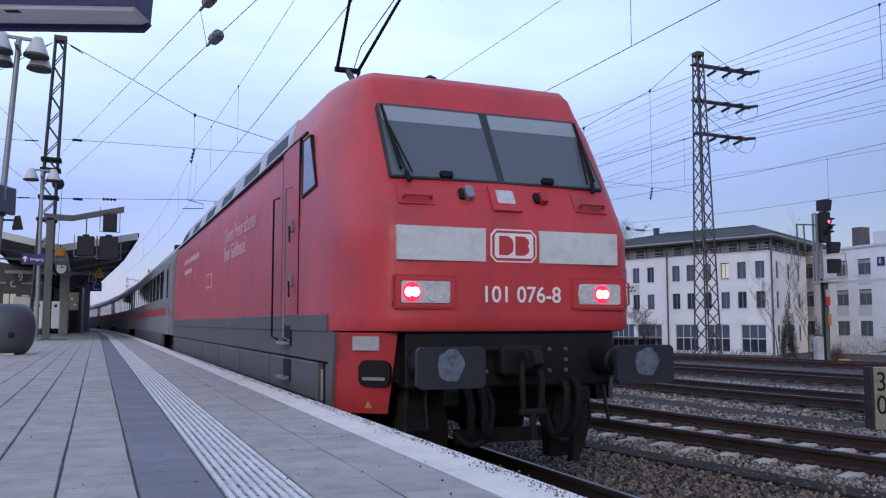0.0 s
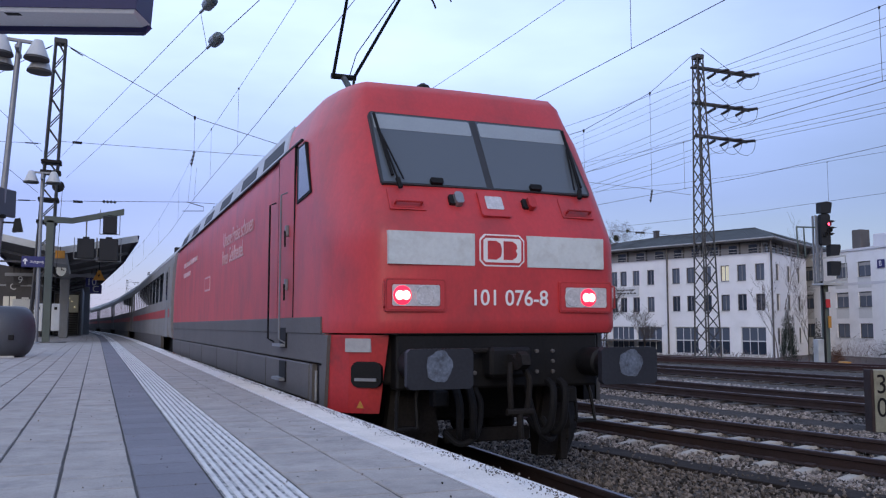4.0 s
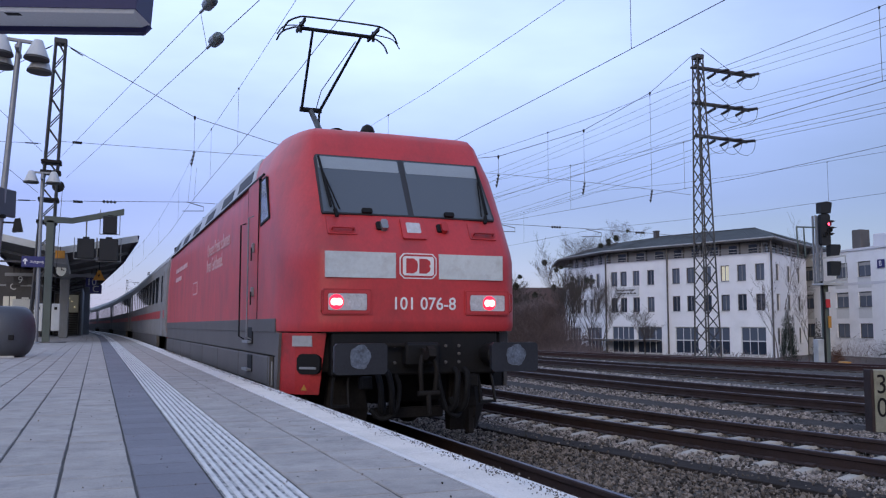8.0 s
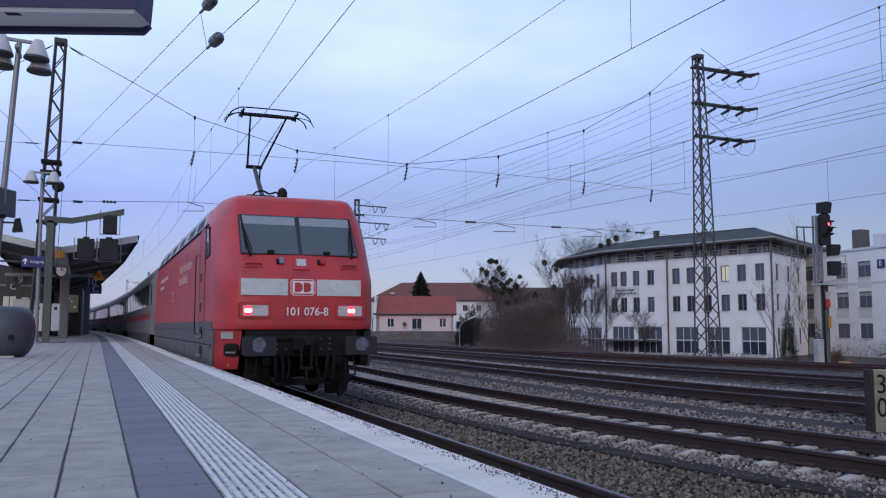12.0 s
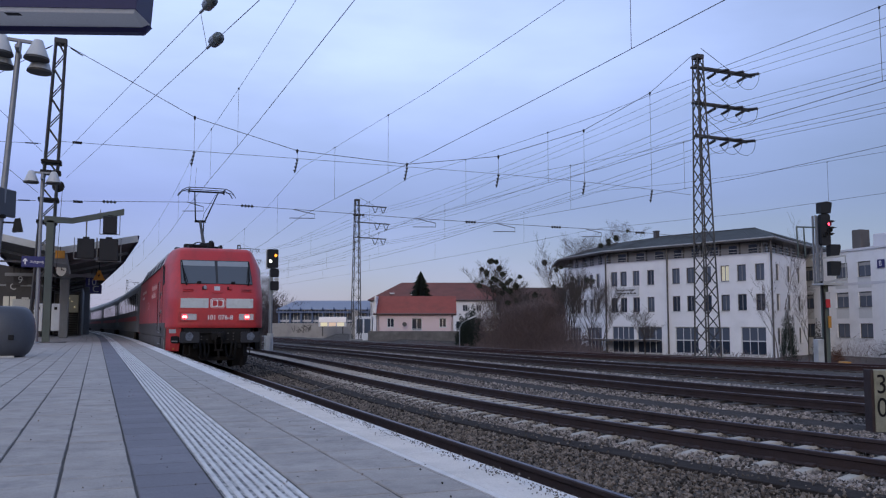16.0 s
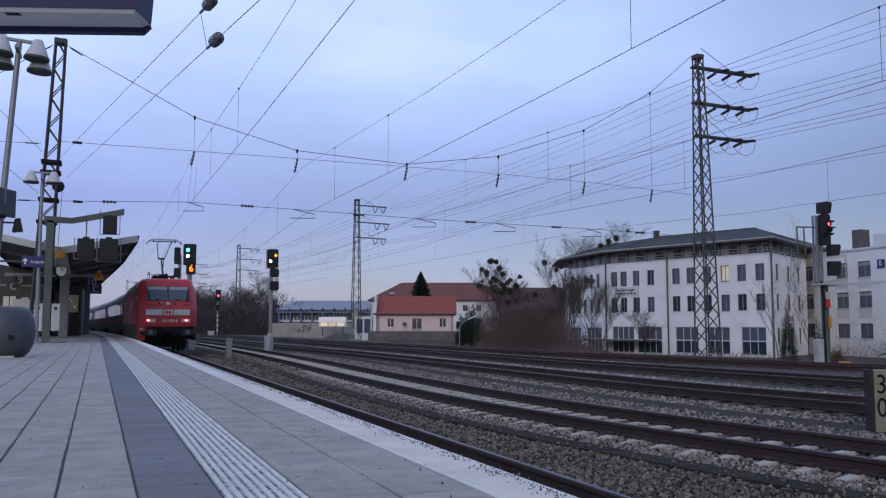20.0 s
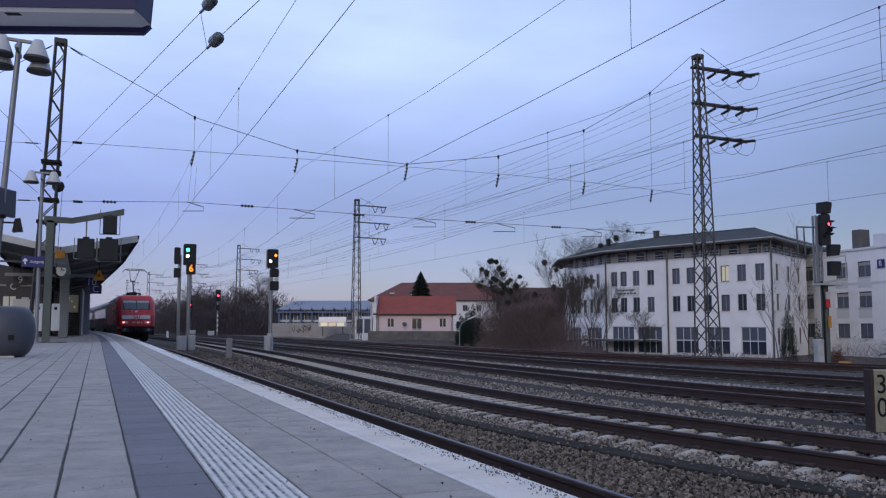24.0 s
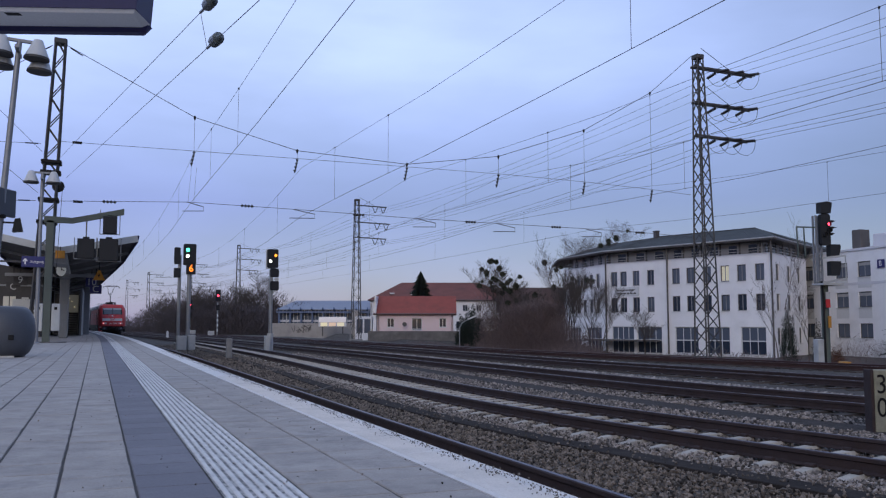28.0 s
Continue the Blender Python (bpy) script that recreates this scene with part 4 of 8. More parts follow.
MAST_L = lattice("catenary_mast", "slender dark lattice mast standing on the platform", pose(-2.03, 35.5, ZP, 0, 1.9, 0), 11.65, 0.62, 0.34, 20, M["dark_steel"], "catenary masts")
MAST_R = lattice("catenary_mast", "tall dark lattice mast with three feeder arms", pose(27.02, 33.4, -0.2, 0, -0.6, 0), 14.8, 0.86, 0.33, 21, M["dark_steel"], "catenary masts")
MAST_M = lattice("catenary_mast", "tall dark lattice mast with feeder arms", pose(27.9, 96.5, -0.2), 16.4, 1.0, 0.45, 18, M["dark_steel"], "catenary masts")
MAST_N = lattice("catenary_mast", "far lattice mast with feeder arms above bare woods", pose(23.8, 160.0, -0.2), 16.4, 1.0, 0.45, 16, M["dark_steel"], "catenary masts")
MAST_O = lattice("catenary_mast", "far lattice mast with feeder arms above bare woods", pose(12.6, 245.0, -0.2), 16.0, 1.0, 0.45, 14, M["dark_steel"], "catenary masts")
MAST_P = lattice("catenary_mast", "very far lattice mast in the haze", pose(8.5, 290.0, -0.2), 16.0, 0.9, 0.45, 12, M["dark_steel"], "catenary masts")
MAST_Q = lattice("catenary_mast", "far lattice mast with feeder arms above bare woods", pose(19.2, 200.0, -0.2), 16.0, 1.0, 0.45, 14, M["dark_steel"], "catenary masts")
ARMS = {}
for mast, base, arms in ((MAST_R, (26.95, 33.4), ((13.97, 3.4), (12.2, 3.2), (10.58, 2.95))), (MAST_M, (27.9, 96.5), ((15.5, 3.6), (13.5, 4.0), (11.7, 3.6))),
                         (MAST_N, (23.8, 160.0), ((15.6, 3.8), (13.6, 4.2), (11.6, 3.6))), (MAST_Q, (19.2, 200.0), ((15.2, 3.6), (13.0, 4.0), (11.0, 3.4))), (MAST_O, (12.6, 245.0), ((15.2, 3.6), (13.0, 4.0), (11.0, 3.4))),
                         (MAST_P, (8.5, 290.0), ((15.2, 3.6), (13.0, 4.0), (11.0, 3.4)))):
    tips = []
    for z, ln in arms:
        a = part("feeder_arm", Mb().beam((-0.35, -0.12, z + 0.2), (ln, -0.12, z + 0.1), 0.07, 0.10).beam((-0.35, 0.12, z + 0.2), (ln, 0.12, z + 0.1), 0.07, 0.10), M["dark_steel"], mast)
        part("arm_stay", Mb().rod((0.2, 0, z + 1.2), (ln * 0.6, 0, z + 0.2), 0.015), M["dark_steel"], mast)
        for u in (0.35, 0.62, 0.9):
            x = ln * u
            if mast is MAST_R:
                for s in (-1, 1):
                    ins = Mb()
                    for q in range(5):
                        ins.lathe([(0.025, s * (0.16 + q * 0.13)), (0.085, s * (0.21 + q * 0.13)), (0.03, s * (0.27 + q * 0.13))], (x, 0, z + 0.08 - 0.02 * q), "y", 8)
                    part("strain_insulator", ins, M["insulator"], a)
                # slack jumper under the arm
                part("jumper", Mb().hose([(x, -0.80, z), (x + 0.15, -0.5, z - 0.40), (x + 0.2, 0, z - 0.58), (x + 0.15, 0.5, z - 0.40), (x, 0.80, z)], 0.011, 4), M["wire"], a)
            elif u > 0.5:
                for s in (-1, 1):
                    part("v_insulator", Mb().rod((x + s * 0.34, 0, z + 0.12), (x + s * 0.04, 0, z - 0.62), 0.045, 6), M["insulator"], a)
            tips.append((base[0] + x, base[1], z - (0.12 if mast is MAST_R else 0.75)))
    ARMS[mast.name] = tips


def catenary_curve(a, b, sag, n=10):
    a, b = Vector(a), Vector(b)
    return [a.lerp(b, i / n) - Vector((0, 0, sag * 4 * (i / n) * (1 - i / n))) for i in range(n + 1)]


# feeder lines run from mast to mast, and on past the camera
order = [MAST_R, MAST_M, MAST_N, MAST_Q, MAST_O]
for k in range(9):
    pts = [Vector(ARMS[m.name][k]) for m in order]
    fl = Mb()
    for i, (a, b) in enumerate(zip(pts, pts[1:])):
        fl.path(catenary_curve(a, b, 0.75), 0.011 + 0.004 * i, 4)
    a = pts[0]
    fl.path(catenary_curve(a, (a.x + 1.5, -32.0, a.z + 0.2), 0.9), 0.011, 4)
    solid("feeder_line", fl, M["wire"], "thin dark feeder line strung between the masts", "wire", "feeder lines")

# ---- head span across the tracks ----
HS = lambda x: 35.5 - 0.0737 * (x + 1.7)
span = thing("head_span", "sagging cross-span wires over the tracks", "wire")
sag = [(-1.6, 12.3), (3.38, 9.73), (7.48, 8.63), (12.18, 8.33), (16.4, 8.93), (20.64, 10.41), (24.16, 12.47), (26.5, 14.5)]
upper = [(-1.6, 8.43), (3.4, 8.36), (7.48, 8.30), (12.18, 8.22), (16.4, 8.14), (20.68, 8.0), (24.2, 7.81), (26.3, 7.65)]
lower = [(-1.64, 6.12), (3.25, 6.29), (7.49, 6.17), (12.69, 5.99), (16.87, 5.9), (21.05, 5.82), (24.2, 5.72), (26.3, 5.62)]
for nm, pts, r in (("carrier_wire", sag, 0.014), ("upper_span_wire", upper, 0.009), ("lower_span_wire", lower, 0.011)):
    part(nm, Mb().path([(x, HS(x), z) for x, z in pts], r, 5), M["wire"], span)
for (x, zt), (_, zm) in zip(sag[1:-1], upper[1:-1]):
    part("dropper", Mb().rod((x, HS(x), zt), (x, HS(x), zm), 0.008, 4), M["wire"], span)
    part("hook", Mb().lathe([(0.03, 0.06), (0.06, 0.0), (0.02, -0.12)], (x, HS(x), zt), "z", 8), M["insulator"], span)
    ins = Mb()
    for i in range(4):
        ins.lathe([(0.02, 0.0), (0.070, -0.03), (0.03, -0.09), (0.02, -0.15)], (x - 0.03 * i, HS(x), zm - 0.02 - 0.15 * i), "z", 10)
    part("insulator", ins, M["insulator"], span, "dark ribbed insulator")
for x, z in ((0.1, 6.17), (5.3, 6.23), (9.9, 6.05), (14.9, 5.93), (19.0, 5.85), (23.3, 5.74)):
    ins = Mb()
    for i in range(4):
        ins.lathe([(0.02, -0.06), (0.06, -0.015), (0.06, 0.015), (0.02, 0.06)], (x + 0.13 * i, HS(x), z), "x", 10)
    part("span_insulator", ins, M["insulator"], span, "dark ribbed insulator")
for x, z in ((-1.2, 8.42), (-1.1, 6.13)):
    part("tension_spring", Mb().rod((x + 0.1, HS(x), z), (x + 0.44, HS(x), z), 0.05, 8), M["black"], span)
for s0, xa in ((3.25, 0.55), (7.45, 0.8), (12.7, 0.8), (16.4, 0.8), (20.7, 0.8)):
    zz = np.interp(s0, [p[0] for p in lower], [p[1] for p in lower])
    part("steady_arm", Mb().path([(s0 - 0.1, HS(s0), zz), (s0 + xa, HS(s0), zz - 0.16), (s0 + xa, HS(s0), zz - 0.33), (s0 - 0.25, HS(s0), zz - 0.37)], 0.017, 5), M["wire"], span)
part("hanger", Mb().rod((3.3, HS(3.3), 7.7), (3.2, HS(3.3), 6.3), 0.006, 4).rod((3.5, HS(3.3), 7.7), (3.42, HS(3.3), 6.3), 0.006, 4), M["wire"], span)
# the span goes on over the far side of the platform
for nm, xa, za, xb, zb, r in (("carrier_wire", -1.92, 12.2, -9.2, 6.9, 0.014), ("upper_span_wire", -2.2, 8.32, -9.5, 8.1, 0.009), ("lower_span_wire", -2.3, 6.11, -9.5, 5.9, 0.011),
                             ("guy_wire", -2.15, 8.0, -8.4, 14.2, 0.009), ("guy_wire", -2.25, 6.42, -8.4, 11.5, 0.009)):
    part(nm, Mb().rod((xa, 35.6, za), (xb, 35.6, zb), r, 5), M["wire"], span)
for xa, za, xb, zb in ((-1.98, 12.15, -2.55, 11.74), (-2.3, 8.31, -2.75, 8.30), (-2.5, 6.11, -2.9, 6.10), (-1.3, 12.15, -0.85, 11.9)):
    part("tension_spring", Mb().rod((xa, 35.6, za), (xb, 35.6, zb), 0.024, 6), M["black"], span)
# the mast's own fittings
for z in (4.45, 5.3, 6.35, 6.75):
    part("mast_collar", Mb().box(-0.36, -0.33, z, 0.36, 0.33, z + 0.12, 0.02), M["black"], MAST_L)
part("tension_wheel", Mb().lathe([(0.05, -0.06), (0.22, -0.04), (0.22, 0.04), (0.05, 0.06)], (0.30, -0.1, 5.9), "y", 16), M["black"], MAST_L)
part("weight_rope", Mb().rod((0.45, -0.1, 5.9), (0.45, -0.1, 1.2), 0.012, 4), M["wire"], MAST_L)


# ---- overhead lines of the tracks ----
def overhead(k, dx, zc, zm):
    """Contact wire, carrier and droppers of one track; dx shifts the wire from the track's middle."""
    t = thing("overhead_line", "contact wire and carrier over a track", "wire", "overhead lines")
    xs = lambda y: line_x(k, y) + dx(y)
    con, car = [], []
    for y in (-20, -8, 2, 9, 14, 20, 27, 34.8, 45, 58, 72, 84, 96.5, 115, 135, 160, 190, 225):
        con.append((xs(y), y, zc + 0.012 * max(0, y - 20) * (y < 36)))
    for y in list(range(-20, 35, 5)) + [34.8] + list(range(40, 96, 6)) + [96.5] + list(range(102, 226, 8)):
        lo, hi = (-19.0, 34.8) if y <= 34.8 else ((34.8, 96.5) if y <= 96.5 else (96.5, 160.0) if y <= 160 else (160.0, 225.0))
        u = (y - lo) / (hi - lo)
        car.append((xs(y), y, zm - (0.75 if k > 1 else 0.6) * 4 * u * (1 - u)))
    part("contact_wire", Mb().path(con, 0.0068, 5), M["wire"], t)
    part("carrier_wire", Mb().path(car, 0.0058, 5), M["wire"], t)
    for y in (-8, 1, 11, 23, 29, 41, 53, 66, 78, 90, 105, 120):
        za = np.interp(y, [p[1] for p in con], [p[2] for p in con])
        zb = np.interp(y, [p[1] for p in car], [p[2] for p in car])
        part("dropper", Mb().rod((xs(y), y, za), (xs(y), y, zb), 0.005, 4), M["wire"], t)
        part("clamp", Mb().lathe([(0.012, 0.03), (0.025, 0.0), (0.012, -0.03)], (xs(y), y, zb), "z", 6), M["insulator"], t)


overhead(1, lambda y: 0.0, 6.13, 8.15)
overhead(2, lambda y: np.interp(y, (-20, 0, 7, 13, 20, 33, 60), (-3.0, -1.9, -0.75, 0.1, 0.15, -0.3, 0.0)), 5.70, 7.92)
overhead(3, lambda y: np.interp(y, (-20, 0, 12, 18, 34, 60), (-4.0, -2.5, -0.7, 0.0, -0.4, 0.0)), 5.74, 7.85)
overhead(4, lambda y: np.interp(y, (-20, 0, 15, 24, 34, 60), (-4.5, -2.7, -1.0, -0.3, -1.2, -0.5)), 5.82, 7.95)
overhead(5, lambda y: np.interp(y, (-20, 0, 20, 28, 34, 60), (-5.0, -3.6, -1.7, -0.8, -1.6, -0.8)), 5.78, 7.75)
# anchor wires with stubby insulators come down to the platform mast
for (xa, za), (xb, yb, zb), u0 in (((-1.6, 7.67), (1.34, 12.0, 5.92), 0.80), ((-1.26, 7.03), (1.44, 12.0, 5.40), 0.805)):
    a, b = Vector((xa, 35.4, za)), Vector((xb, yb, zb))
    aw = thing("anchor_wire", "slanting anchor wire with a stubby grey insulator", "wire", "anchor wires")
    part("strand", Mb().path([a, b, b + (b - a) * 0.6], 0.0056, 5), M["wire"], aw)
    d = (b - a).normalized()
    c = a.lerp(b, 0.995)
    ins = Mb()
    q = d.to_track_quat("Z", "Y")
    rings = []
    for i, (r, h) in enumerate(((0.02, -0.22), (0.05, -0.16), (0.085, -0.13), (0.085, 0.13), (0.05, 0.16), (0.02, 0.22))):
        rings.append([c + q @ Vector((r * math.cos(j * math.pi / 5), r * math.sin(j * math.pi / 5), h)) for j in range(10)])
    ins.loft(rings)
    part("stub_insulator", ins, M["porcelain"], aw, "grey-green ribbed insulator")
    part("clamp", Mb().rod(a.lerp(b, 0.972), a.lerp(b, 0.985), 0.022, 6), M["insulator"], aw)
upper_a, lower_a = (Vector((-1.6, 35.4, 7.67)).lerp(Vector((1.34, 12.0, 5.92)), 0.972), Vector((-1.26, 35.4, 7.03)).lerp(Vector((1.44, 12.0, 5.40)), 0.972))
part("jumper", Mb().rod(upper_a, lower_a, 0.005, 4), M["wire"], aw, "thin wire tying both strands")


# ---- signals ----
M["signal_black"] = material("matt black signal box", (0.010, 0.011, 0.014), 0.7, var=0.2, bump=0.05)
M["signal_lit"] = {"red": glow("red signal lens", (1.0, 0.05, 0.10), 5.0), "green": glow("green signal lens", (0.10, 1.0, 0.62), 3.2), "white": glow("white signal lens", (1.0, 0.97, 0.9), 3.0),
                   "amber": glow("amber signal lens", (1.0, 0.30, 0.03), 3.0), "six": glow("amber lamp figure", (1.0, 0.22, 0.02), 3.2)}
M["cabinet"] = material("pale grey cabinet", (0.42, 0.43, 0.43), 0.6, var=0.12, scale=3, bump=0.05, dirt=(0.2, 0.19, 0.18), dirt_amount=0.5)


def screen(mb, x0, x1, z0, z1, c=0.06):
    return mb.prism([(x0 + c, z0), (x1 - c, z0), (x1, z0 + c), (x1, z1 - c), (x1 - c, z1), (x0 + c, z1), (x0, z1 - c), (x0, z0 + c)], "y", -0.06, 0.16)


def lamp_eye(parent, x, z, lit, r=0.10):
    part("hood", Mb().lathe([(r + 0.02, -0.06), (r + 0.03, -0.15), (r + 0.015, -0.15), (r + 0.005, -0.07)], (x, 0, z), "y", 14), M["signal_black"], parent)
    part("lens", Mb().lathe([(r, -0.065), (r * 0.8, -0.09), (r * 0.2, -0.10)], (x, 0, z), "y", 14), M["signal_lit"][lit] if lit else M["rubber"], parent, (lit + " glowing lens") if lit else "dark lens")


def cabinet(parent, x, w=0.5, h=0.85, dy=0.15):
    part("cabinet", Mb().box(x - w / 2, -dy - 0.3, -0.05, x + w / 2, -dy + 0.1, h, 0.03), M["cabinet"], parent, "pale relay cabinet")


# main signal at the end of track 1: green over white, figure six below
s6 = thing("railway_signal", "tall signal showing green, white and an amber six", "signal", "signals", at=pose(5.55, 58.4, -0.2, 0, 0, 3))
part("post", Mb().rod((0, 0.2, 0), (0, 0.2, 5.6), 0.13, 10), M["steel"], s6)
part("second_post", Mb().rod((-0.62, 0.2, 0), (-0.62, 0.2, 6.2), 0.11, 10), M["steel"], s6)
hd = part("main_screen", screen(Mb(), -0.42, 0.38, 5.55, 6.95), M["signal_black"], s6, "black signal screen")
lamp_eye(hd, -0.16, 6.55, "green", 0.13)
lamp_eye(hd, -0.16, 6.15, "white", 0.12)
dg = part("speed_indicator", screen(Mb(), -0.22, 0.36, 4.95, 5.68, 0.03), M["signal_black"], s6)
lettering("lit_figure", "6", 0.62, M["signal_lit"]["six"], dg, pose(0.07, -0.09, 5.32), "glowing amber figure")
part("back_screen", screen(Mb(), -1.0, -0.62, 5.60, 6.70), M["signal_black"], s6)
part("back_panel", screen(Mb(), -1.0, -0.60, 4.72, 5.35, 0.03), M["signal_black"], s6)
cabinet(s6, -0.45, 0.6, 0.95)
cabinet(s6, 0.22, 0.45, 1.0, -0.1)
# signal between tracks 2 and 3
sy = thing("railway_signal", "tall signal with amber and white lights lit", "signal", "signals", at=pose(10.35, 55.2, -0.2, 0, 0, 6))
part("post", Mb().rod((0, 0.2, 0), (0, 0.2, 5.2), 0.12, 10), M["steel"], sy)
hd = part("main_screen", screen(Mb(), -0.30, 0.38, 5.30, 6.50), M["signal_black"], sy, "black signal screen")
part("screen_rim", Mb().box(-0.36, 0.165, 5.24, -0.30, 0.19, 6.5).box(-0.36, 0.165, 5.24, 0.3, 0.19, 5.30), M["cabinet"], sy)
lamp_eye(hd, 0.20, 6.10, "amber", 0.10)
lamp_eye(hd, -0.14, 5.72, "white", 0.11)
part("distant_screen", screen(Mb(), -0.10, 0.44, 4.70, 5.25), M["signal_black"], sy)
part("lower_screen", screen(Mb(), -0.10, 0.44, 3.85, 4.45), M["signal_black"], sy)
part("white_plate", Mb().box(0.18, 0.0, 4.47, 0.44, 0.05, 4.66), M["cabinet"], sy)
part("bracket", Mb().beam((0, 0.2, 3.5), (0.25, 0.05, 3.9), 0.06, 0.06), M["steel"], sy)
cabinet(sy, -0.32, 0.32, 0.95)
part("post_sleeve", Mb().rod((0, 0.2, 0), (0, 0.2, 1.1), 0.2, 12), M["cabinet"], sy, "pale base sleeve")
# far shunting signals at red
for x, y, z, sl in ((15.0, 155.6, 5.0, 1), (16.9, 133.3, 5.9, 1)):
    fs = thing("railway_signal", "far signal showing a red light", "signal", "signals", at=pose(x, y, -0.2, 0, 0, 6))
    part("post", Mb().rod((0, 0.2, 0), (0, 0.2, z - 0.8), 0.10, 8), M["steel"], fs)
    hd = part("main_screen", screen(Mb(), -0.38, 0.38, z - 0.6, z + 1.1), M["signal_black"], fs)
    lamp_eye(hd, 0.0, z + 0.2, "red", 0.16)
    part("lower_screen", screen(Mb(), -0.25, 0.25, z - 2.0, z - 1.2), M["signal_black"], fs)
    for i in range(4):
        part("mast_plate", Mb().box(-0.09, 0.05, 0.7 + i * 0.75, 0.09, 0.09, 1.1 + i * 0.75), M["white_band"], fs)
    cabinet(fs, -1.0 if y < 150 else 0.5, 0.9, 0.8)
# near signal beyond the tracks, seen from behind its working cage
sr = thing("railway_signal", "tall signal with a red light, dark hoods and a service cage", "signal", "signals", at=pose(30.5, 29.4, -0.9, 0, 0, -12))
part("post", Mb().rod((0.0, 0.25, -0.6), (0.0, 0.25, 4.2), 0.17, 12), M["green_steel"], sr, "thick grey-green post")
for dx, dy in ((-0.34, 0.2), (-0.10, 0.2), (-0.34, 0.42), (-0.10, 0.42)):
    part("upper_post", Mb().beam((dx, dy, 4.15), (dx, dy, 7.3), 0.07, 0.07), M["steel"], sr)
for q in range(6):
    part("post_brace", Mb().beam((-0.34, 0.19, 4.2 + q * 0.3), (-0.10, 0.19, 4.5 + q * 0.3), 0.03, 0.03), M["steel"], sr)
hd = part("main_screen", screen(Mb(), -0.24, 0.22, 5.92, 7.34), M["signal_black"], sr, "black signal screen")
lamp_eye(hd, 0.12, 6.88, "red", 0.08)
for x, z in ((0.16, 6.62), (-0.05, 6.4)):
    lamp_eye(hd, x, z, "", 0.09)
part("top_screen", Mb().prism([(-0.26, 7.38), (0.24, 7.38), (0.32, 7.86), (0.05, 7.92), (-0.26, 7.86)], "y", -0.1, 0.25), M["signal_black"], sr)
for z0, z1 in ((5.38, 5.96), (4.55, 5.19)):
    part("distant_screen", Mb().prism([(0.14, z0), (0.56, z0), (0.66, z1 - 0.1), (0.62, z1), (0.14, z1)], "y", -0.12, 0.2), M["signal_black"], sr)
cg = part("service_cage", Mb().beam((-0.45, 0.05, 4.15), (0.6, 0.05, 4.15), 0.8, 0.08), M["cabinet"], sr, "pale service platform")
for z in (4.2, 5.3):
    for a, c, wd, hg in (((-0.45, -0.35, z), (0.70, -0.35, z + 0.14), 0.04, 0.08), ((-0.45, 0.5, z), (0.70, 0.5, z + 0.14), 0.04, 0.08), ((0.70, -0.35, z + 0.14), (0.70, 0.5, z + 0.14), 0.04, 0.05)):
        part("cage_rail", Mb().beam(a, c, wd, hg), M["cabinet"], cg)
part("cage_post", Mb().beam((0.70, -0.35, 4.3), (0.70, -0.35, 5.44), 0.04, 0.04), M["cabinet"], cg)
part("side_bracket", Mb().beam((-0.3, 0.2, 6.75), (-1.3, 0.2, 6.75), 0.06, 0.06).beam((-1.3, 0.2, 6.75), (-1.25, 0.2, 5.4), 0.05, 0.05).beam((-0.95, 0.2, 6.72), (-0.9, 0.2, 5.4), 0.05, 0.05), M["green_steel"], sr)
part("cable_duct", Mb().path([(-0.25, 0.05, 4.3), (-0.20, 0.05, 3.6), (-0.19, 0.05, 0.2)], 0.05, 6), M["black"], sr)
for x, z in ((0.30, 6.95), (0.36, 6.66), (0.24, 6.38)):
    part("side_hood", Mb().prism([(0.20, z - 0.02), (x + 0.10, z + 0.06), (0.20, z + 0.10)], "y", -0.2, 0.05), M["signal_black"], sr)
cabinet(sr, -0.72, 0.30, 1.70)
part("mast_plate", Mb().box(-0.16, -0.1, 3.48, 0.04, -0.05, 3.80), M["cabinet"], sr, "white plate")
part("red_mast_plate", Mb().box(-0.16, -0.1, 3.10, 0.04, -0.05, 3.48), material("red enamel", (0.5, 0.03, 0.03), 0.4, bump=0), sr, "red enamel plate")
part("orange_mast_plate", Mb().box(-0.08, -0.1, 2.2, 0.06, -0.05, 2.72), M["yellow_dull"], sr, "orange plate")
# post stumps in the ballast
for x, y, h, w in ((6.0, 42.8, 0.98, 0.26),):
    if h:
        solid("marker_post", Mb().box(-w / 2, -w / 2, 0, w / 2, w / 2, h, 0.04), M["wall_concrete"], "weathered grey concrete marker post", "post", at=pose(x, y, -0.2, 0, 0, 8))
# hectometre sign beside track 3
hm = thing("track_sign", "weathered concrete kilometre stone with dark figures", "sign", at=pose(11.17, 9.74, -0.10, 0, 0, -22))
M["old_concrete"] = material("mossy pale concrete", (0.25, 0.245, 0.19), 0.85, var=0.18, scale=6, fine=60, bump=0.4, dirt=(0.13, 0.125, 0.08), dirt_amount=0.6, dirt_scale=5)
part("stone", Mb().box(-0.20, -0.06, -0.14, 0.45, 0.10, 0.83, 0.015), M["old_concrete"], hm)
part("edge_post", Mb().box(-0.255, -0.09, -0.15, -0.205, 0.14, 0.84, 0.01), M["rail"], hm, "rusty edge rail")
for ch, z in (("3", 0.60), ("0", 0.25)):
    lettering("figure", ch, 0.41, M["rubber"], hm, pose(-0.08, -0.066, z), squeeze=0.85)


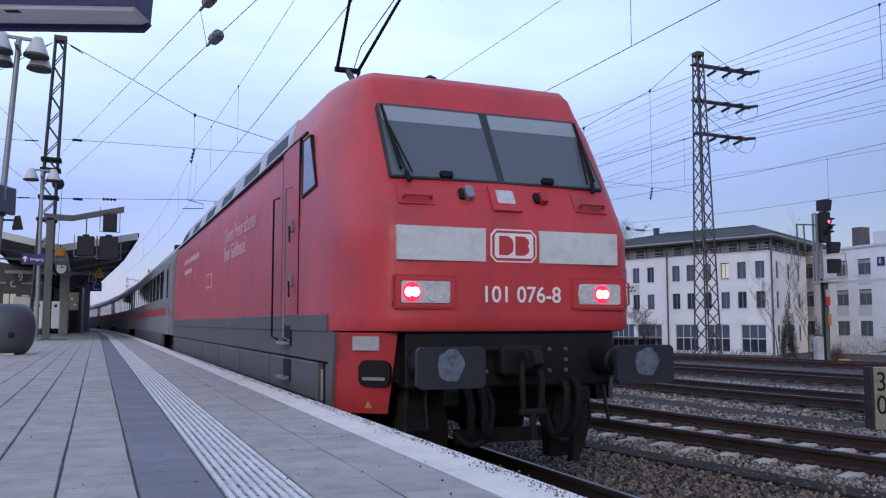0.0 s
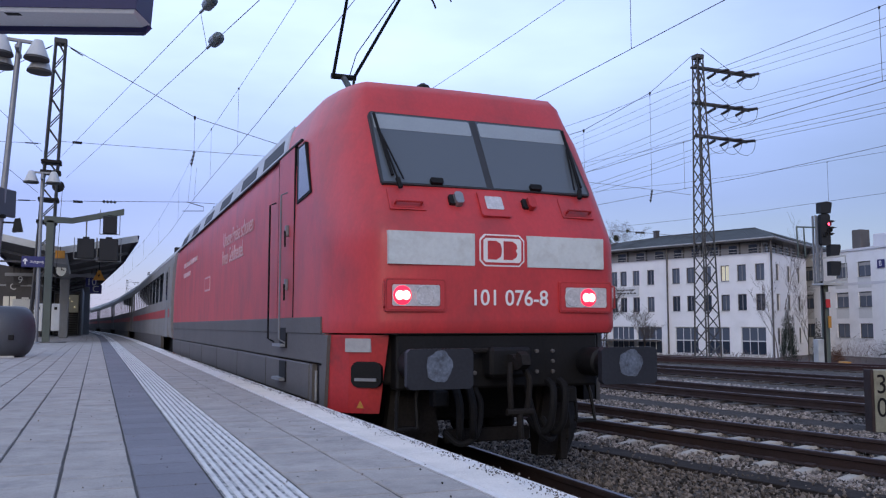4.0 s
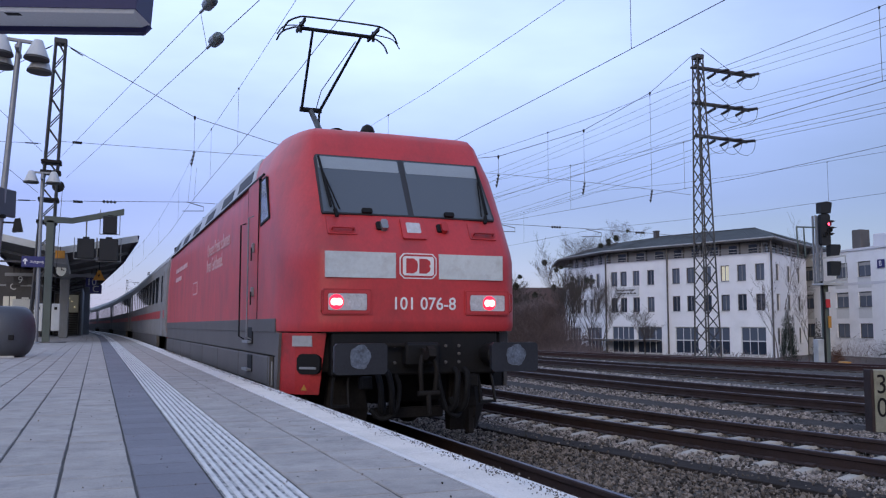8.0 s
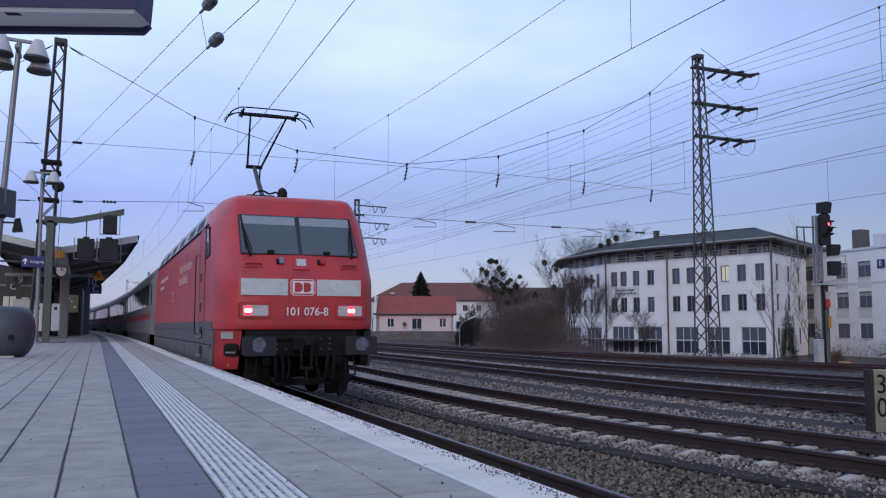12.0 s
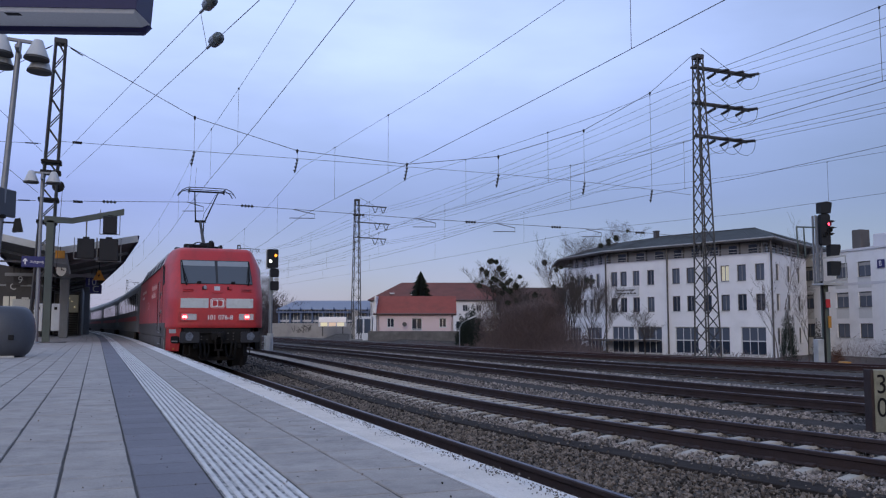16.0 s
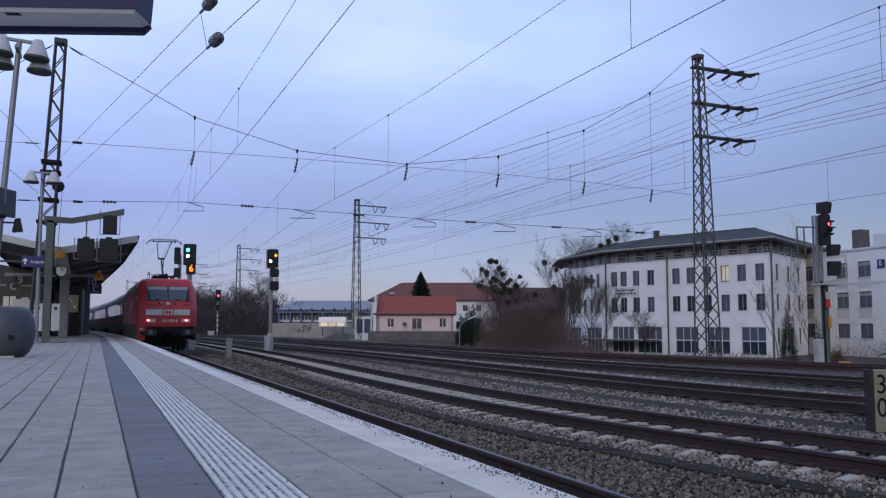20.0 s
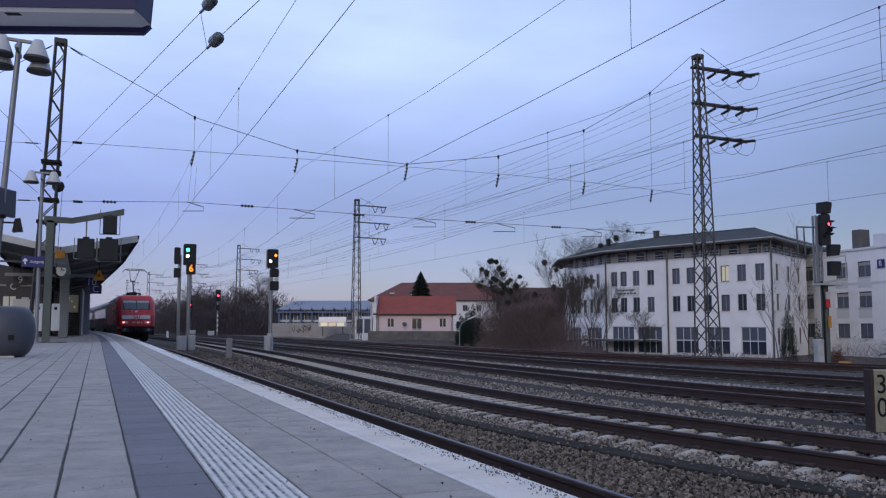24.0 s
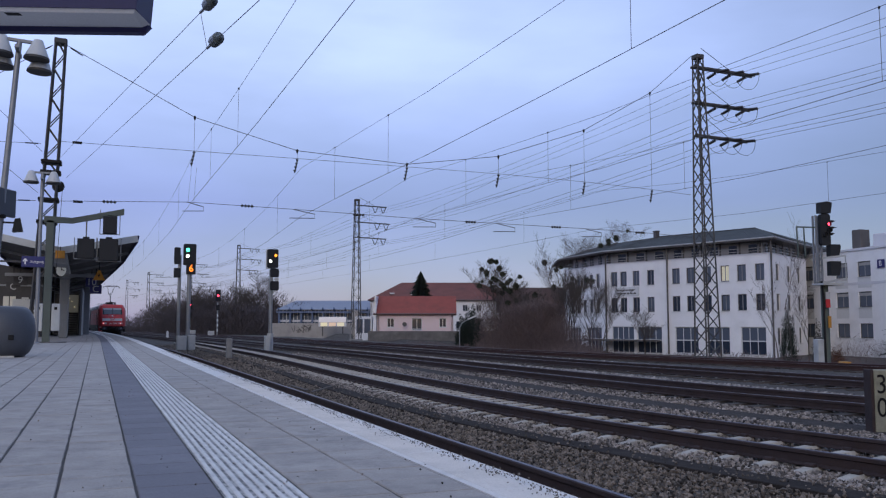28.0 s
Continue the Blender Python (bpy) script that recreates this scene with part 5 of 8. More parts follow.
# ---- things on the platform ----
M["lamp_glass"] = material("milky lamp glass", (0.55, 0.57, 0.58), 0.35, var=0.06, scale=8, bump=0.02)
M["blue_sign"] = material("dark blue sign enamel", (0.020, 0.022, 0.13), 0.4, var=0.08, bump=0)
M["blue_edge"] = material("dark blue painted steel", (0.010, 0.010, 0.075), 0.6, var=0.12, scale=2, bump=0.03)
M["yellow"] = material("orange-yellow sign", (0.62, 0.27, 0.03), 0.5, var=0.1, bump=0)
M["bin"] = material("blue-grey painted metal", (0.062, 0.070, 0.088), 0.5, var=0.12, scale=3, fine=40, bump=0.05, dirt=(0.05, 0.05, 0.055), dirt_amount=0.5, dirt_scale=3)
M["canopy_dark"] = material("dark canopy soffit boards", (0.060, 0.057, 0.058), 0.75, var=0.25, scale=2, fine=20, bump=0.1)
M["canopy_top"] = material("weathered roof felt", (0.13, 0.13, 0.14), 0.8, var=0.2, scale=1.5, bump=0.2)
M["pale_panel"] = material("pale cabinet enamel", (0.50, 0.51, 0.50), 0.5, var=0.1, bump=0.02)
M["column"] = material("grey painted column", (0.24, 0.25, 0.26), 0.55, var=0.12, scale=3, bump=0.05)
M["shelter_glass"] = glass("shelter glass", (0.13, 0.13, 0.125), 0.12)
M["inner_lamp"] = glow("small warm lamp", (1.0, 0.85, 0.55), 0.5)
M["lit_panel"] = glow("dim glowing pane", (0.60, 0.58, 0.50), 0.08)
M["board_under"] = material("light grey board underside", (0.72, 0.72, 0.74), 0.5, var=0.08, scale=2, bump=0.02)


def street_lamp(x, y, h, heads, turn, label):
    t = thing("platform_lamp", label, "lamp", "platform lamps", at=pose(x, y, ZP, 0, turn, 0))
    part("post", Mb().rod((0, 0, 0), (0, 0, h), 0.075, 12, 0.055), M["steel"], t, smooth=True)
    part("base_collar", Mb().lathe([(0.14, 0), (0.14, 0.02), (0.09, 0.06)], (0, 0, 0), "z", 12), M["steel"], t)
    part("crossbar", Mb().beam((-0.42, 0, h + 0.02), (0.42, 0, h + 0.02), 0.08, 0.06).beam((0, -0.42, h - 0.22), (0, 0.42, h - 0.22), 0.08, 0.06), M["steel"], t)
    for dx, dy, dz in heads:
        hd = part("lamp_head", Mb().lathe([(0.09, 0.40), (0.10, 0.38), (0.25, 0.02), (0.25, -0.02)], (dx, dy, h - 0.38 + dz), "z", 18), M["lamp_glass"], t, "conical milky shade", smooth=True)
        part("lamp_rim", Mb().lathe([(0.255, 0.02), (0.262, -0.03), (0.24, -0.04), (0.15, -0.05), (0.02, -0.055)], (dx, dy, h - 0.38 + dz), "z", 18), M["dark_steel"], hd, "dark rim")
    return t


street_lamp(-2.09, 19.9, 6.66, ((0.36, 0, 0.07), (-0.34, 0, 0.07), (0.42, 0.3, -0.12), (-0.34, 0.3, -0.12)), 3.1, "tall steel lamp post with four conical heads")
street_lamp(-1.96, 33.2, 6.0, ((0.36, 0, 0.05), (-0.36, 0, 0.05)), 0, "tall steel lamp post with two conical heads")
# signs and loudspeakers on the near lamp post
spk = thing("loudspeaker", "dark horn loudspeaker on the lamp post", "loudspeaker", at=pose(-1.62, 19.85, 3.46))
part("bracket", Mb().rod((-0.33, 0.03, 0.08), (0.0, 0, 0.08), 0.02), M["black"], spk)
part("horn", Mb().loft([[(-0.04, -0.06, 0.16), (0.06, -0.06, 0.18), (0.06, 0.08, 0.18), (-0.04, 0.08, 0.16)], [(-0.08, -0.12, -0.12), (0.12, -0.12, -0.10), (0.12, 0.12, -0.10), (-0.08, 0.12, -0.12)]]), M["black"], spk)
pn = thing("hanging_sign", "grey sign box clamped to the lamp post", "sign", at=pose(-1.93, 19.85, 3.98, 0, 0, 62))
part("panel", Mb().box(-0.35, -0.05, -0.30, 0.45, 0.05, 0.28, 0.02), M["bin"], pn)
part("clamp", Mb().box(-0.06, -0.1, -0.36, 0.04, 0.1, -0.28, 0.01), M["black"], pn)
# exit sign
es = thing("exit_sign", "dark blue exit sign with a white arrow", "sign", at=pose(-2.14, 33.1, 3.62))
part("panel", Mb().box(-0.37, -0.05, -0.19, 0.37, 0.03, 0.19, 0.015), M["blue_sign"], es)
part("arrow", Mb().prism([(-0.27, -0.10), (-0.23, -0.10), (-0.23, 0.04), (-0.18, -0.01), (-0.18, 0.05), (-0.25, 0.12), (-0.32, 0.05), (-0.32, -0.01), (-0.27, 0.04)], "y", -0.056, -0.04), M["white"], es, "white arrow")
lettering("word", "Ausgang", 0.13, M["white"], es, pose(0.12, -0.054, 0.0))
part("sign_arm", Mb().beam((-1.6, 0, 0.0), (-0.37, 0, 0.0), 0.05, 0.06), M["canopy_dark"], es)
# large rounded grit container
gb = thing("grit_container", "large rounded blue-grey grit container standing on the paving", "container", at=pose(-1.70, 19.1, ZP, 0, 0, 0))
prof = []
for i in range(13):
    a = -math.pi / 2 + math.pi * i / 12
    prof.append((0.30 + 0.27 * max(0.0, math.cos(a)) ** 0.9, 0.50 + 0.50 * math.sin(a)))
prof[0], prof[-1] = (0.31, 0.0), (0.30, 1.0)
part("shell", Mb().lathe(prof, (0, 0, 0), "z", 32), M["bin"], gb, smooth=True)
part("latch", Mb().box(0.12, -0.56, 0.34, 0.22, -0.45, 0.44, 0.01), M["black"], gb, "small dark latch")
part("foot_strip", Mb().box(-0.1, -0.40, 0.0, 0.22, -0.33, 0.035), M["pale_panel"], gb)

# signal gantry: green post, sloping arm, hanging indicator boxes seen from behind
ga = thing("indicator_gantry", "grey-green post with a sloping arm and hanging indicator boxes", "gantry", at=pose(-1.72, 34.7, ZP))
part("post", Mb().box(-0.13, -0.10, 0, 0.13, 0.10, 4.5, 0.01), M["green_steel"], ga)
arm = Mb().loft([[(-0.22, -0.1, 4.42), (-0.22, 0.1, 4.42), (-0.22, 0.1, 4.66), (-0.22, -0.1, 4.66)], [(0.75, -0.1, 4.42), (0.75, 0.1, 4.42), (0.75, 0.1, 4.62), (0.75, -0.1, 4.62)],
                 [(2.55, -0.1, 4.83), (2.55, 0.1, 4.83), (2.55, 0.1, 5.05), (2.55, -0.1, 5.05)]])
part("arm", arm, M["green_steel"], ga)
for x, z0, z1, w in ((2.06, 4.08, 4.74, 0.50), (1.24, 3.12, 3.86, 0.60), (2.04, 3.05, 3.88, 0.66)):
    b = part("indicator_box", Mb().box(x - w / 2, -0.16, z0, x + w / 2, 0.16, z1, 0.02).box(x - 0.12, -0.1, z1, x + 0.12, 0.1, z1 + 0.07, 0.02), M["signal_black"], ga, "dark indicator box")
    fr = Mb()
    for s in (-1, 1):
        fr.rod((x + s * (w / 2 + 0.1), 0, z0 - 0.02), (x + s * (w / 2 + 0.1), 0, z1 + (0.25 if z0 > 4 else 0.04)), 0.016)
    fr.rod((x - w / 2 - 0.1, 0, z0 - 0.02), (x + w / 2 + 0.1, 0, z0 - 0.02), 0.016)
    part("box_frame", fr, M["steel"], ga)
part("hanger", Mb().rod((1.24, 0, 3.9), (1.24, 0, 4.6), 0.03), M["steel"], ga)
for x in (-0.27, 0.30):
    bx = part("switch_box", Mb().box(x - 0.14, -0.14, 0.42, x + 0.14, 0.12, 1.42, 0.02), M["pale_panel"], ga, "pale control box")
    part("key_plate", Mb().box(x - 0.05, -0.15, 1.2, x + 0.05, -0.138, 1.3), M["black"], bx)
part("base_plate", Mb().box(-0.5, -0.25, 0, 0.7, 0.25, 0.02), M["dark_steel"], ga)

# canopy over the platform: two wings that slope down to a middle valley
cp = thing("platform_canopy", "dark butterfly canopy with blue edges over the platform", "canopy")
ys = [36.0] + list(range(42, 146, 6))
edge = lambda y: float(np.interp(y, (36, 49, 69, 100, 146), (0.0, -0.2, -1.0, -2.2, -5.6)))
wing = lambda y, s: ([(1.36 + edge(y), y, 4.80), (1.36 + edge(y), y, 4.92), (-1.4 + edge(y), y, 4.38), (-1.4 + edge(y), y, 4.18)] if s > 0 else
                     [(-4.2 + edge(y), y, 4.95), (-4.2 + edge(y), y, 4.83), (-1.4 + edge(y), y, 4.16), (-1.4 + edge(y), y, 4.36)])
for s in (1, -1):
    part("wing", Mb().loft([wing(y, s) for y in ys]), M["canopy_dark"], cp, "dark boarded roof wing")
    top = [[(p[0], p[1], p[2] + 0.012) for p in (wing(y, s)[1:3] if s > 0 else (wing(y, s)[0], wing(y, s)[3]))] for y in ys]
    part("roof_felt", Mb().loft([[t[0], t[1], (t[1][0], t[1][1], t[1][2] - 0.01), (t[0][0], t[0][1], t[0][2] - 0.01)] for t in top]), M["canopy_top"], cp)
    xe = 1.37 if s > 0 else -4.21
    part("fascia", Mb().loft([[(xe + edge(y), y, 4.70), (xe + s * 0.05 + edge(y), y, 4.70), (xe + s * 0.09 + edge(y), y, 4.96), (xe + edge(y), y, 4.96)] for y in ys]), M["blue_edge"], cp, "dark blue edge fascia")
for y in ys[1::1]:
    part("rafter", Mb().beam((-1.4 + edge(y), y, 4.14), (1.33 + edge(y), y, 4.76), 0.10, 0.16).beam((-1.4 + edge(y), y, 4.14), (-4.15 + edge(y), y, 4.78), 0.10, 0.16), M["column"], cp)
part("front_trim", Mb().beam((1.40, 35.97, 4.84), (-1.4, 35.97, 4.27), 0.04, 0.26).beam((-1.4, 35.97, 4.27), (-4.2, 35.97, 4.87), 0.04, 0.26), M["pale_panel"], cp, "pale sheet-metal front trim")
part("valley_beam", Mb().loft([[(-1.65 + edge(y), y, 3.78), (-1.15 + edge(y), y, 3.78), (-1.15 + edge(y), y, 4.15), (-1.65 + edge(y), y, 4.15)] for y in ys]), M["column"], cp)
part("cross_beam", Mb().beam((-4.0, 44, 3.75), (0.4, 44, 3.75), 0.12, 0.14), M["column"], cp)
for y in (48, 64, 80, 96, 112):
    part("column", Mb().box(-1.62 + edge(y), y - 0.2, ZP, -1.18 + edge(y), y + 0.2, 3.85, 0.03), M["column"], cp)
part("side_column", Mb().box(-0.95, 65.7, ZP, -0.50, 66.1, 4.4, 0.03), M["column"], cp)
# glazed shelter and panels under the canopy
sh = thing("waiting_shelter", "glazed waiting shelter with a pale glowing pane", "shelter", at=pose(-1.8, 59.5, ZP))
part("back_wall", Mb().box(-0.75, 0.0, 0.0, 0.72, 0.08, 2.65), M["shelter_glass"], sh)
for x in (-0.78, -0.02, 0.72):
    part("frame_post", Mb().box(x, -0.05, 0, x + 0.07, 0.1, 2.75), M["column"], sh)
part("head_rail", Mb().box(-0.78, -0.06, 2.62, 0.79, 0.1, 2.78), M["column"], sh)
part("kick_rail", Mb().box(-0.78, -0.05, 0, 0.79, 0.1, 0.12), M["column"], sh)
# the dim glow imitates yellowish reflections in the upper pane
part("lit_panel", Mb().box(-0.30, -0.03, 1.45, 0.66, -0.012, 2.56), M["lit_panel"], sh, "pane with reflections drawn as a dim glow")
for x, z in ((0.28, 2.15), (0.12, 2.35), (-0.1, 1.95), (0.45, 1.8)):
    part("inner_lamp", Mb().lathe([(0.045, 0.0), (0.04, -0.012), (0.01, -0.016)], (x, -0.032, z), "y", 8), M["inner_lamp"], sh, "small warm lamp")
for i in range(11):
    part("frosted_stripe", Mb().box(-0.30, -0.03, 0.17 + i * 0.11, 0.68, -0.012, 0.235 + i * 0.11), M["column"], sh)
part("door_frame", Mb().box(0.66, -0.07, 0.1, 0.71, -0.03, 2.62).box(-0.36, -0.07, 0.1, -0.31, -0.03, 2.62), M["pale_panel"], sh, "pale door frame")
part("dark_flank", Mb().box(0.80, -2.0, 0, 0.92, 5.5, 2.9), M["column"], sh)
part("dark_side_wall", Mb().box(-1.6, 0.2, 0, -0.78, 0.35, 2.8), M["canopy_dark"], sh)
# long block added to keep skylight off the coaches and close the gap
pw = thing("platform_building", "dark low building added under the canopy to shade the coaches", "building", at=pose(-3.0, 52, ZP))
part("wall", Mb().loft([[(-3.9 + edge(y + 52) - edge(52), y, 0), (0.15 + edge(y + 52) - edge(52), y, 0), (0.15 + edge(y + 52) - edge(52), y, 3.55), (-3.9 + edge(y + 52) - edge(52), y, 4.25)] for y in range(0, 85, 6)]), M["canopy_dark"], pw)
for u in (-1.75, -1.42):
    part("window", Mb().box(u, -0.03, 1.55, u + 0.28, 0.0, 2.2), M["lit_panel"], pw, "pale lit window")
for i in range(3):
    part("sign_bar", Mb().box(-0.85, -0.05, 1.55 + i * 0.26, -0.50, 0.0, 1.63 + i * 0.26), M["pale_panel"], pw, "pale sign bar")
part("cornice", Mb().box(-3.9, -0.06, 2.75, 0.2, 0.0, 2.85), M["column"], pw)
pc = thing("poster_case", "pale lit poster cases under the canopy", "poster case", at=pose(-3.05, 44.5, ZP))
part("case", Mb().box(-0.62, -0.06, 0.75, 0.32, 0.06, 1.85, 0.03), M["pale_panel"], pc)
part("sheet", Mb().box(-0.56, -0.07, 0.82, 0.26, -0.06, 1.78), M["pale_panel"], pc)
part("leg", Mb().rod((-0.15, 0, 0), (-0.15, 0, 0.8), 0.05), M["column"], pc)
# clock, warning plate, track numbers
ck = thing("station_clock", "round white station clock hanging under the canopy", "clock", at=pose(-1.50, 38.6, 3.70, 0, 0, 46))
part("housing", Mb().lathe([(0.29, -0.08), (0.32, -0.06), (0.32, 0.06), (0.29, 0.08)], (0, 0, 0), "y", 28), M["black"], ck)
# a faint glow is added to the dial to brighten it under the canopy
part("dial", Mb().lathe([(0.28, -0.083), (0.27, -0.088), (0.05, -0.089)], (0, 0, 0), "y", 28), glow("clock dial with faint glow", (0.80, 0.80, 0.74), 0.12), ck, "white dial with an added faint glow")
part("pointer", Mb().beam((0, -0.095, -0.04), (0.02, -0.095, 0.22), 0.012, 0.025).beam((0, -0.098, 0), (0.15, -0.098, -0.03), 0.012, 0.03), M["black"], ck)
part("suspension", Mb().rod((0, 0, 0.42), (0, 0, 0.75), 0.03), M["black"], ck)
wt = thing("warning_sign", "orange triangular warning sign on the canopy edge", "sign", at=pose(0.02, 43.0, 3.72))
part("plate", Mb().prism([(-0.27, -0.22), (0.27, -0.22), (0.05, 0.24), (-0.05, 0.24)], "y", -0.02, 0.02), M["yellow"], wt)
part("mark", Mb().prism([(0.03, -0.14), (0.0, 0.0), (0.05, 0.0), (-0.03, 0.14), (-0.01, 0.03), (-0.06, 0.03), (-0.02, -0.06)], "y", -0.024, -0.02), M["black"], wt)
part("hanger", Mb().rod((0, 0, 0.24), (0, 0, 0.85), 0.02), M["black"], wt)
ys2 = thing("notice_plate", "small orange-yellow plate under the canopy", "sign", at=pose(-1.39, 35.82, 4.11))
part("plate", Mb().box(-0.17, -0.02, -0.15, 0.17, 0.02, 0.15, 0.01), M["yellow"], ys2)
part("hanger", Mb().rod((0, 0, 0.15), (0, 0, 0.3), 0.015), M["black"], ys2)
for txt, x, y, z, sz in (("10", -0.34, 50.0, 3.72, 0.52), ("C", -0.12, 50.0, 3.35, 0.5), ("9", -3.38, 44.47, 3.51, 0.46), ("C", -3.68, 44.6, 3.20, 0.42)):
    tn = thing("track_number", ("dark blue" if x > -1 else "dark") + " plate with white track sign " + txt, "sign", "track signs", at=pose(x, y, z))
    part("plate", Mb().box(-0.30, 0, -0.24, 0.30, 0.06, 0.24, 0.01), M["blue_sign"] if txt == "10" or x > -1 else M["canopy_dark"], tn)
    lettering("figure", txt, sz, M["pale_panel"], tn, pose(0, -0.006, 0))
    part("hanger", Mb().rod((0, 0.03, 0.24), (0, 0.03, 4.45 - z), 0.02), M["black"], tn)

# departure board close overhead
db = thing("departure_board", "dark blue departure board hanging overhead", "display board")
corner = lambda x, d, z: (x * math.cos(AZ) + d * math.sin(AZ), -x * math.sin(AZ) + d * math.cos(AZ), z)
bz = 3.365
fl = lambda x0, x1, d0, d1, d2, z0, z1: Mb().loft([[corner(x0, d0, z0), corner(x1, d1, z0), corner(x1 - 0.03, d2, z0), corner(x0, d2 - 0.08, z0)], [corner(x0, d0 - 0.02, z1), corner(x1 + 0.02, d1 - 0.02, z1), corner(x1 + 0.02, d2, z1), corner(x0, d2 - 0.08, z1)]])
part("case", fl(-4.2, -1.93, 5.13, 5.24, 5.60, bz + 0.02, bz + 0.75), M["blue_edge"], db, "dark blue case")
part("underside", fl(-4.2, -1.96, 5.16, 5.27, 5.53, bz, bz + 0.02), M["board_under"], db, "light grey underside")
part("rear_lip", fl(-4.2, -1.97, 5.46, 5.535, 5.60, bz - 0.03, bz + 0.02), M["blue_edge"], db)
for x in (-2.91, -2.765):
    part("vent_slot", Mb().loft([[corner(x, 5.25, bz - 0.003), corner(x + 0.09, 5.255, bz - 0.003), corner(x + 0.09, 5.30, bz - 0.003), corner(x, 5.295, bz - 0.003)], [corner(x, 5.25, bz + 0.01), corner(x + 0.09, 5.255, bz + 0.01), corner(x + 0.09, 5.30, bz + 0.01), corner(x, 5.295, bz + 0.01)]]), M["black"], db)
part("hanger_tube", Mb().rod(corner(-3.9, 5.4, ZP), corner(-3.9, 5.4, bz + 0.7), 0.08, 12), M["steel"], db)


# ---- buildings ----
M["plaster"] = material("white rendered wall", (0.79, 0.785, 0.80), 0.85, var=0.05, scale=0.35, fine=12, bump=0.08, dirt=(0.64, 0.64, 0.65), dirt_amount=0.5, dirt_scale=0.4)
M["plaster_grey"] = material("pale grey rendered wall", (0.60, 0.60, 0.64), 0.85, var=0.06, scale=0.3, fine=12, bump=0.08)
M["plaster_pink"] = material("pale pink rendered wall", (0.72, 0.58, 0.59), 0.85, var=0.06, scale=0.4, fine=12, bump=0.08)
M["roof_slate"] = material("dark grey sheet roof", (0.050, 0.055, 0.056), 0.8, spec=0.25, var=0.16, scale=0.5, fine=9, bump=0.2, dirt=(0.085, 0.09, 0.09), dirt_amount=0.5, dirt_scale=0.4)
M["roof_tile"] = material("red clay roof tiles", (0.27, 0.058, 0.040), 0.8, var=0.16, scale=0.8, fine=8, bump=0.4, dirt=(0.18, 0.05, 0.035), dirt_amount=0.6, dirt_scale=0.6)
M["roof_tile_old"] = material("brown old roof tiles", (0.165, 0.055, 0.042), 0.85, var=0.2, scale=0.8, fine=8, bump=0.4, dirt=(0.10, 0.045, 0.035), dirt_amount=0.6, dirt_scale=0.6)
M["roof_brown"] = material("dark brown roof tiles", (0.085, 0.048, 0.042), 0.85, var=0.2, scale=0.8, fine=8, bump=0.4)
M["pane"] = glass("house window glass", (0.034, 0.044, 0.066), 0.06)
# the paler base colour paints in sky reflections, with curtains and blinds
M["pane_pale"] = glass("window glass with painted sky sheen", (0.095, 0.115, 0.155), 0.12)
M["attic_panel"] = material("grey attic cladding", (0.34, 0.335, 0.34), 0.8, var=0.15, scale=1.2, bump=0.05)
M["pane_lit"] = glow("lit window", (0.95, 0.88, 0.62), 0.075)
M["frame_white"] = material("white window frame", (0.60, 0.61, 0.62), 0.5, var=0.05, bump=0)
M["frame_grey"] = material("grey window bar", (0.22, 0.22, 0.24), 0.5, var=0.1, bump=0)
M["frame_dark"] = material("brown window frame", (0.06, 0.055, 0.055), 0.5, var=0.1, bump=0)
M["eave"] = material("dark timber eave", (0.10, 0.09, 0.085), 0.7, var=0.2, scale=1, bump=0.1)
M["hall_steel"] = material("blue painted steel", (0.10, 0.14, 0.24), 0.55, var=0.1, bump=0.02)
M["hall_roof"] = material("pale hall roof sheet", (0.20, 0.225, 0.29), 0.6, var=0.08, scale=0.4, bump=0.03)
M["sand_wall"] = material("sandy concrete wall", (0.36, 0.335, 0.31), 0.85, var=0.14, scale=0.5, bump=0.1, dirt=(0.2, 0.19, 0.19), dirt_amount=0.5, dirt_scale=0.6)


M["garden_wall"] = material("stained grey wall", (0.125, 0.118, 0.115), 0.9, var=0.3, scale=1.5, fine=20, bump=0.2, dirt=(0.22, 0.21, 0.20), dirt_amount=0.5, dirt_scale=1.0)
M["trough"] = material("weathered dark concrete", (0.036, 0.030, 0.027), 0.95, spec=0.1, var=0.4, scale=4, fine=40, bump=0.4)


def wall_frame(p0, p1):
    """x runs from p0 to p1, -y looks out to the right-hand side of that way seen from above reversed, z up."""
    d = Vector((p1[0] - p0[0], p1[1] - p0[1], 0))
    return Matrix.Translation((p0[0], p0[1], 0)) @ pose(0, 0, 0, 0, 0, math.degrees(math.atan2(d.y, d.x))), d.length


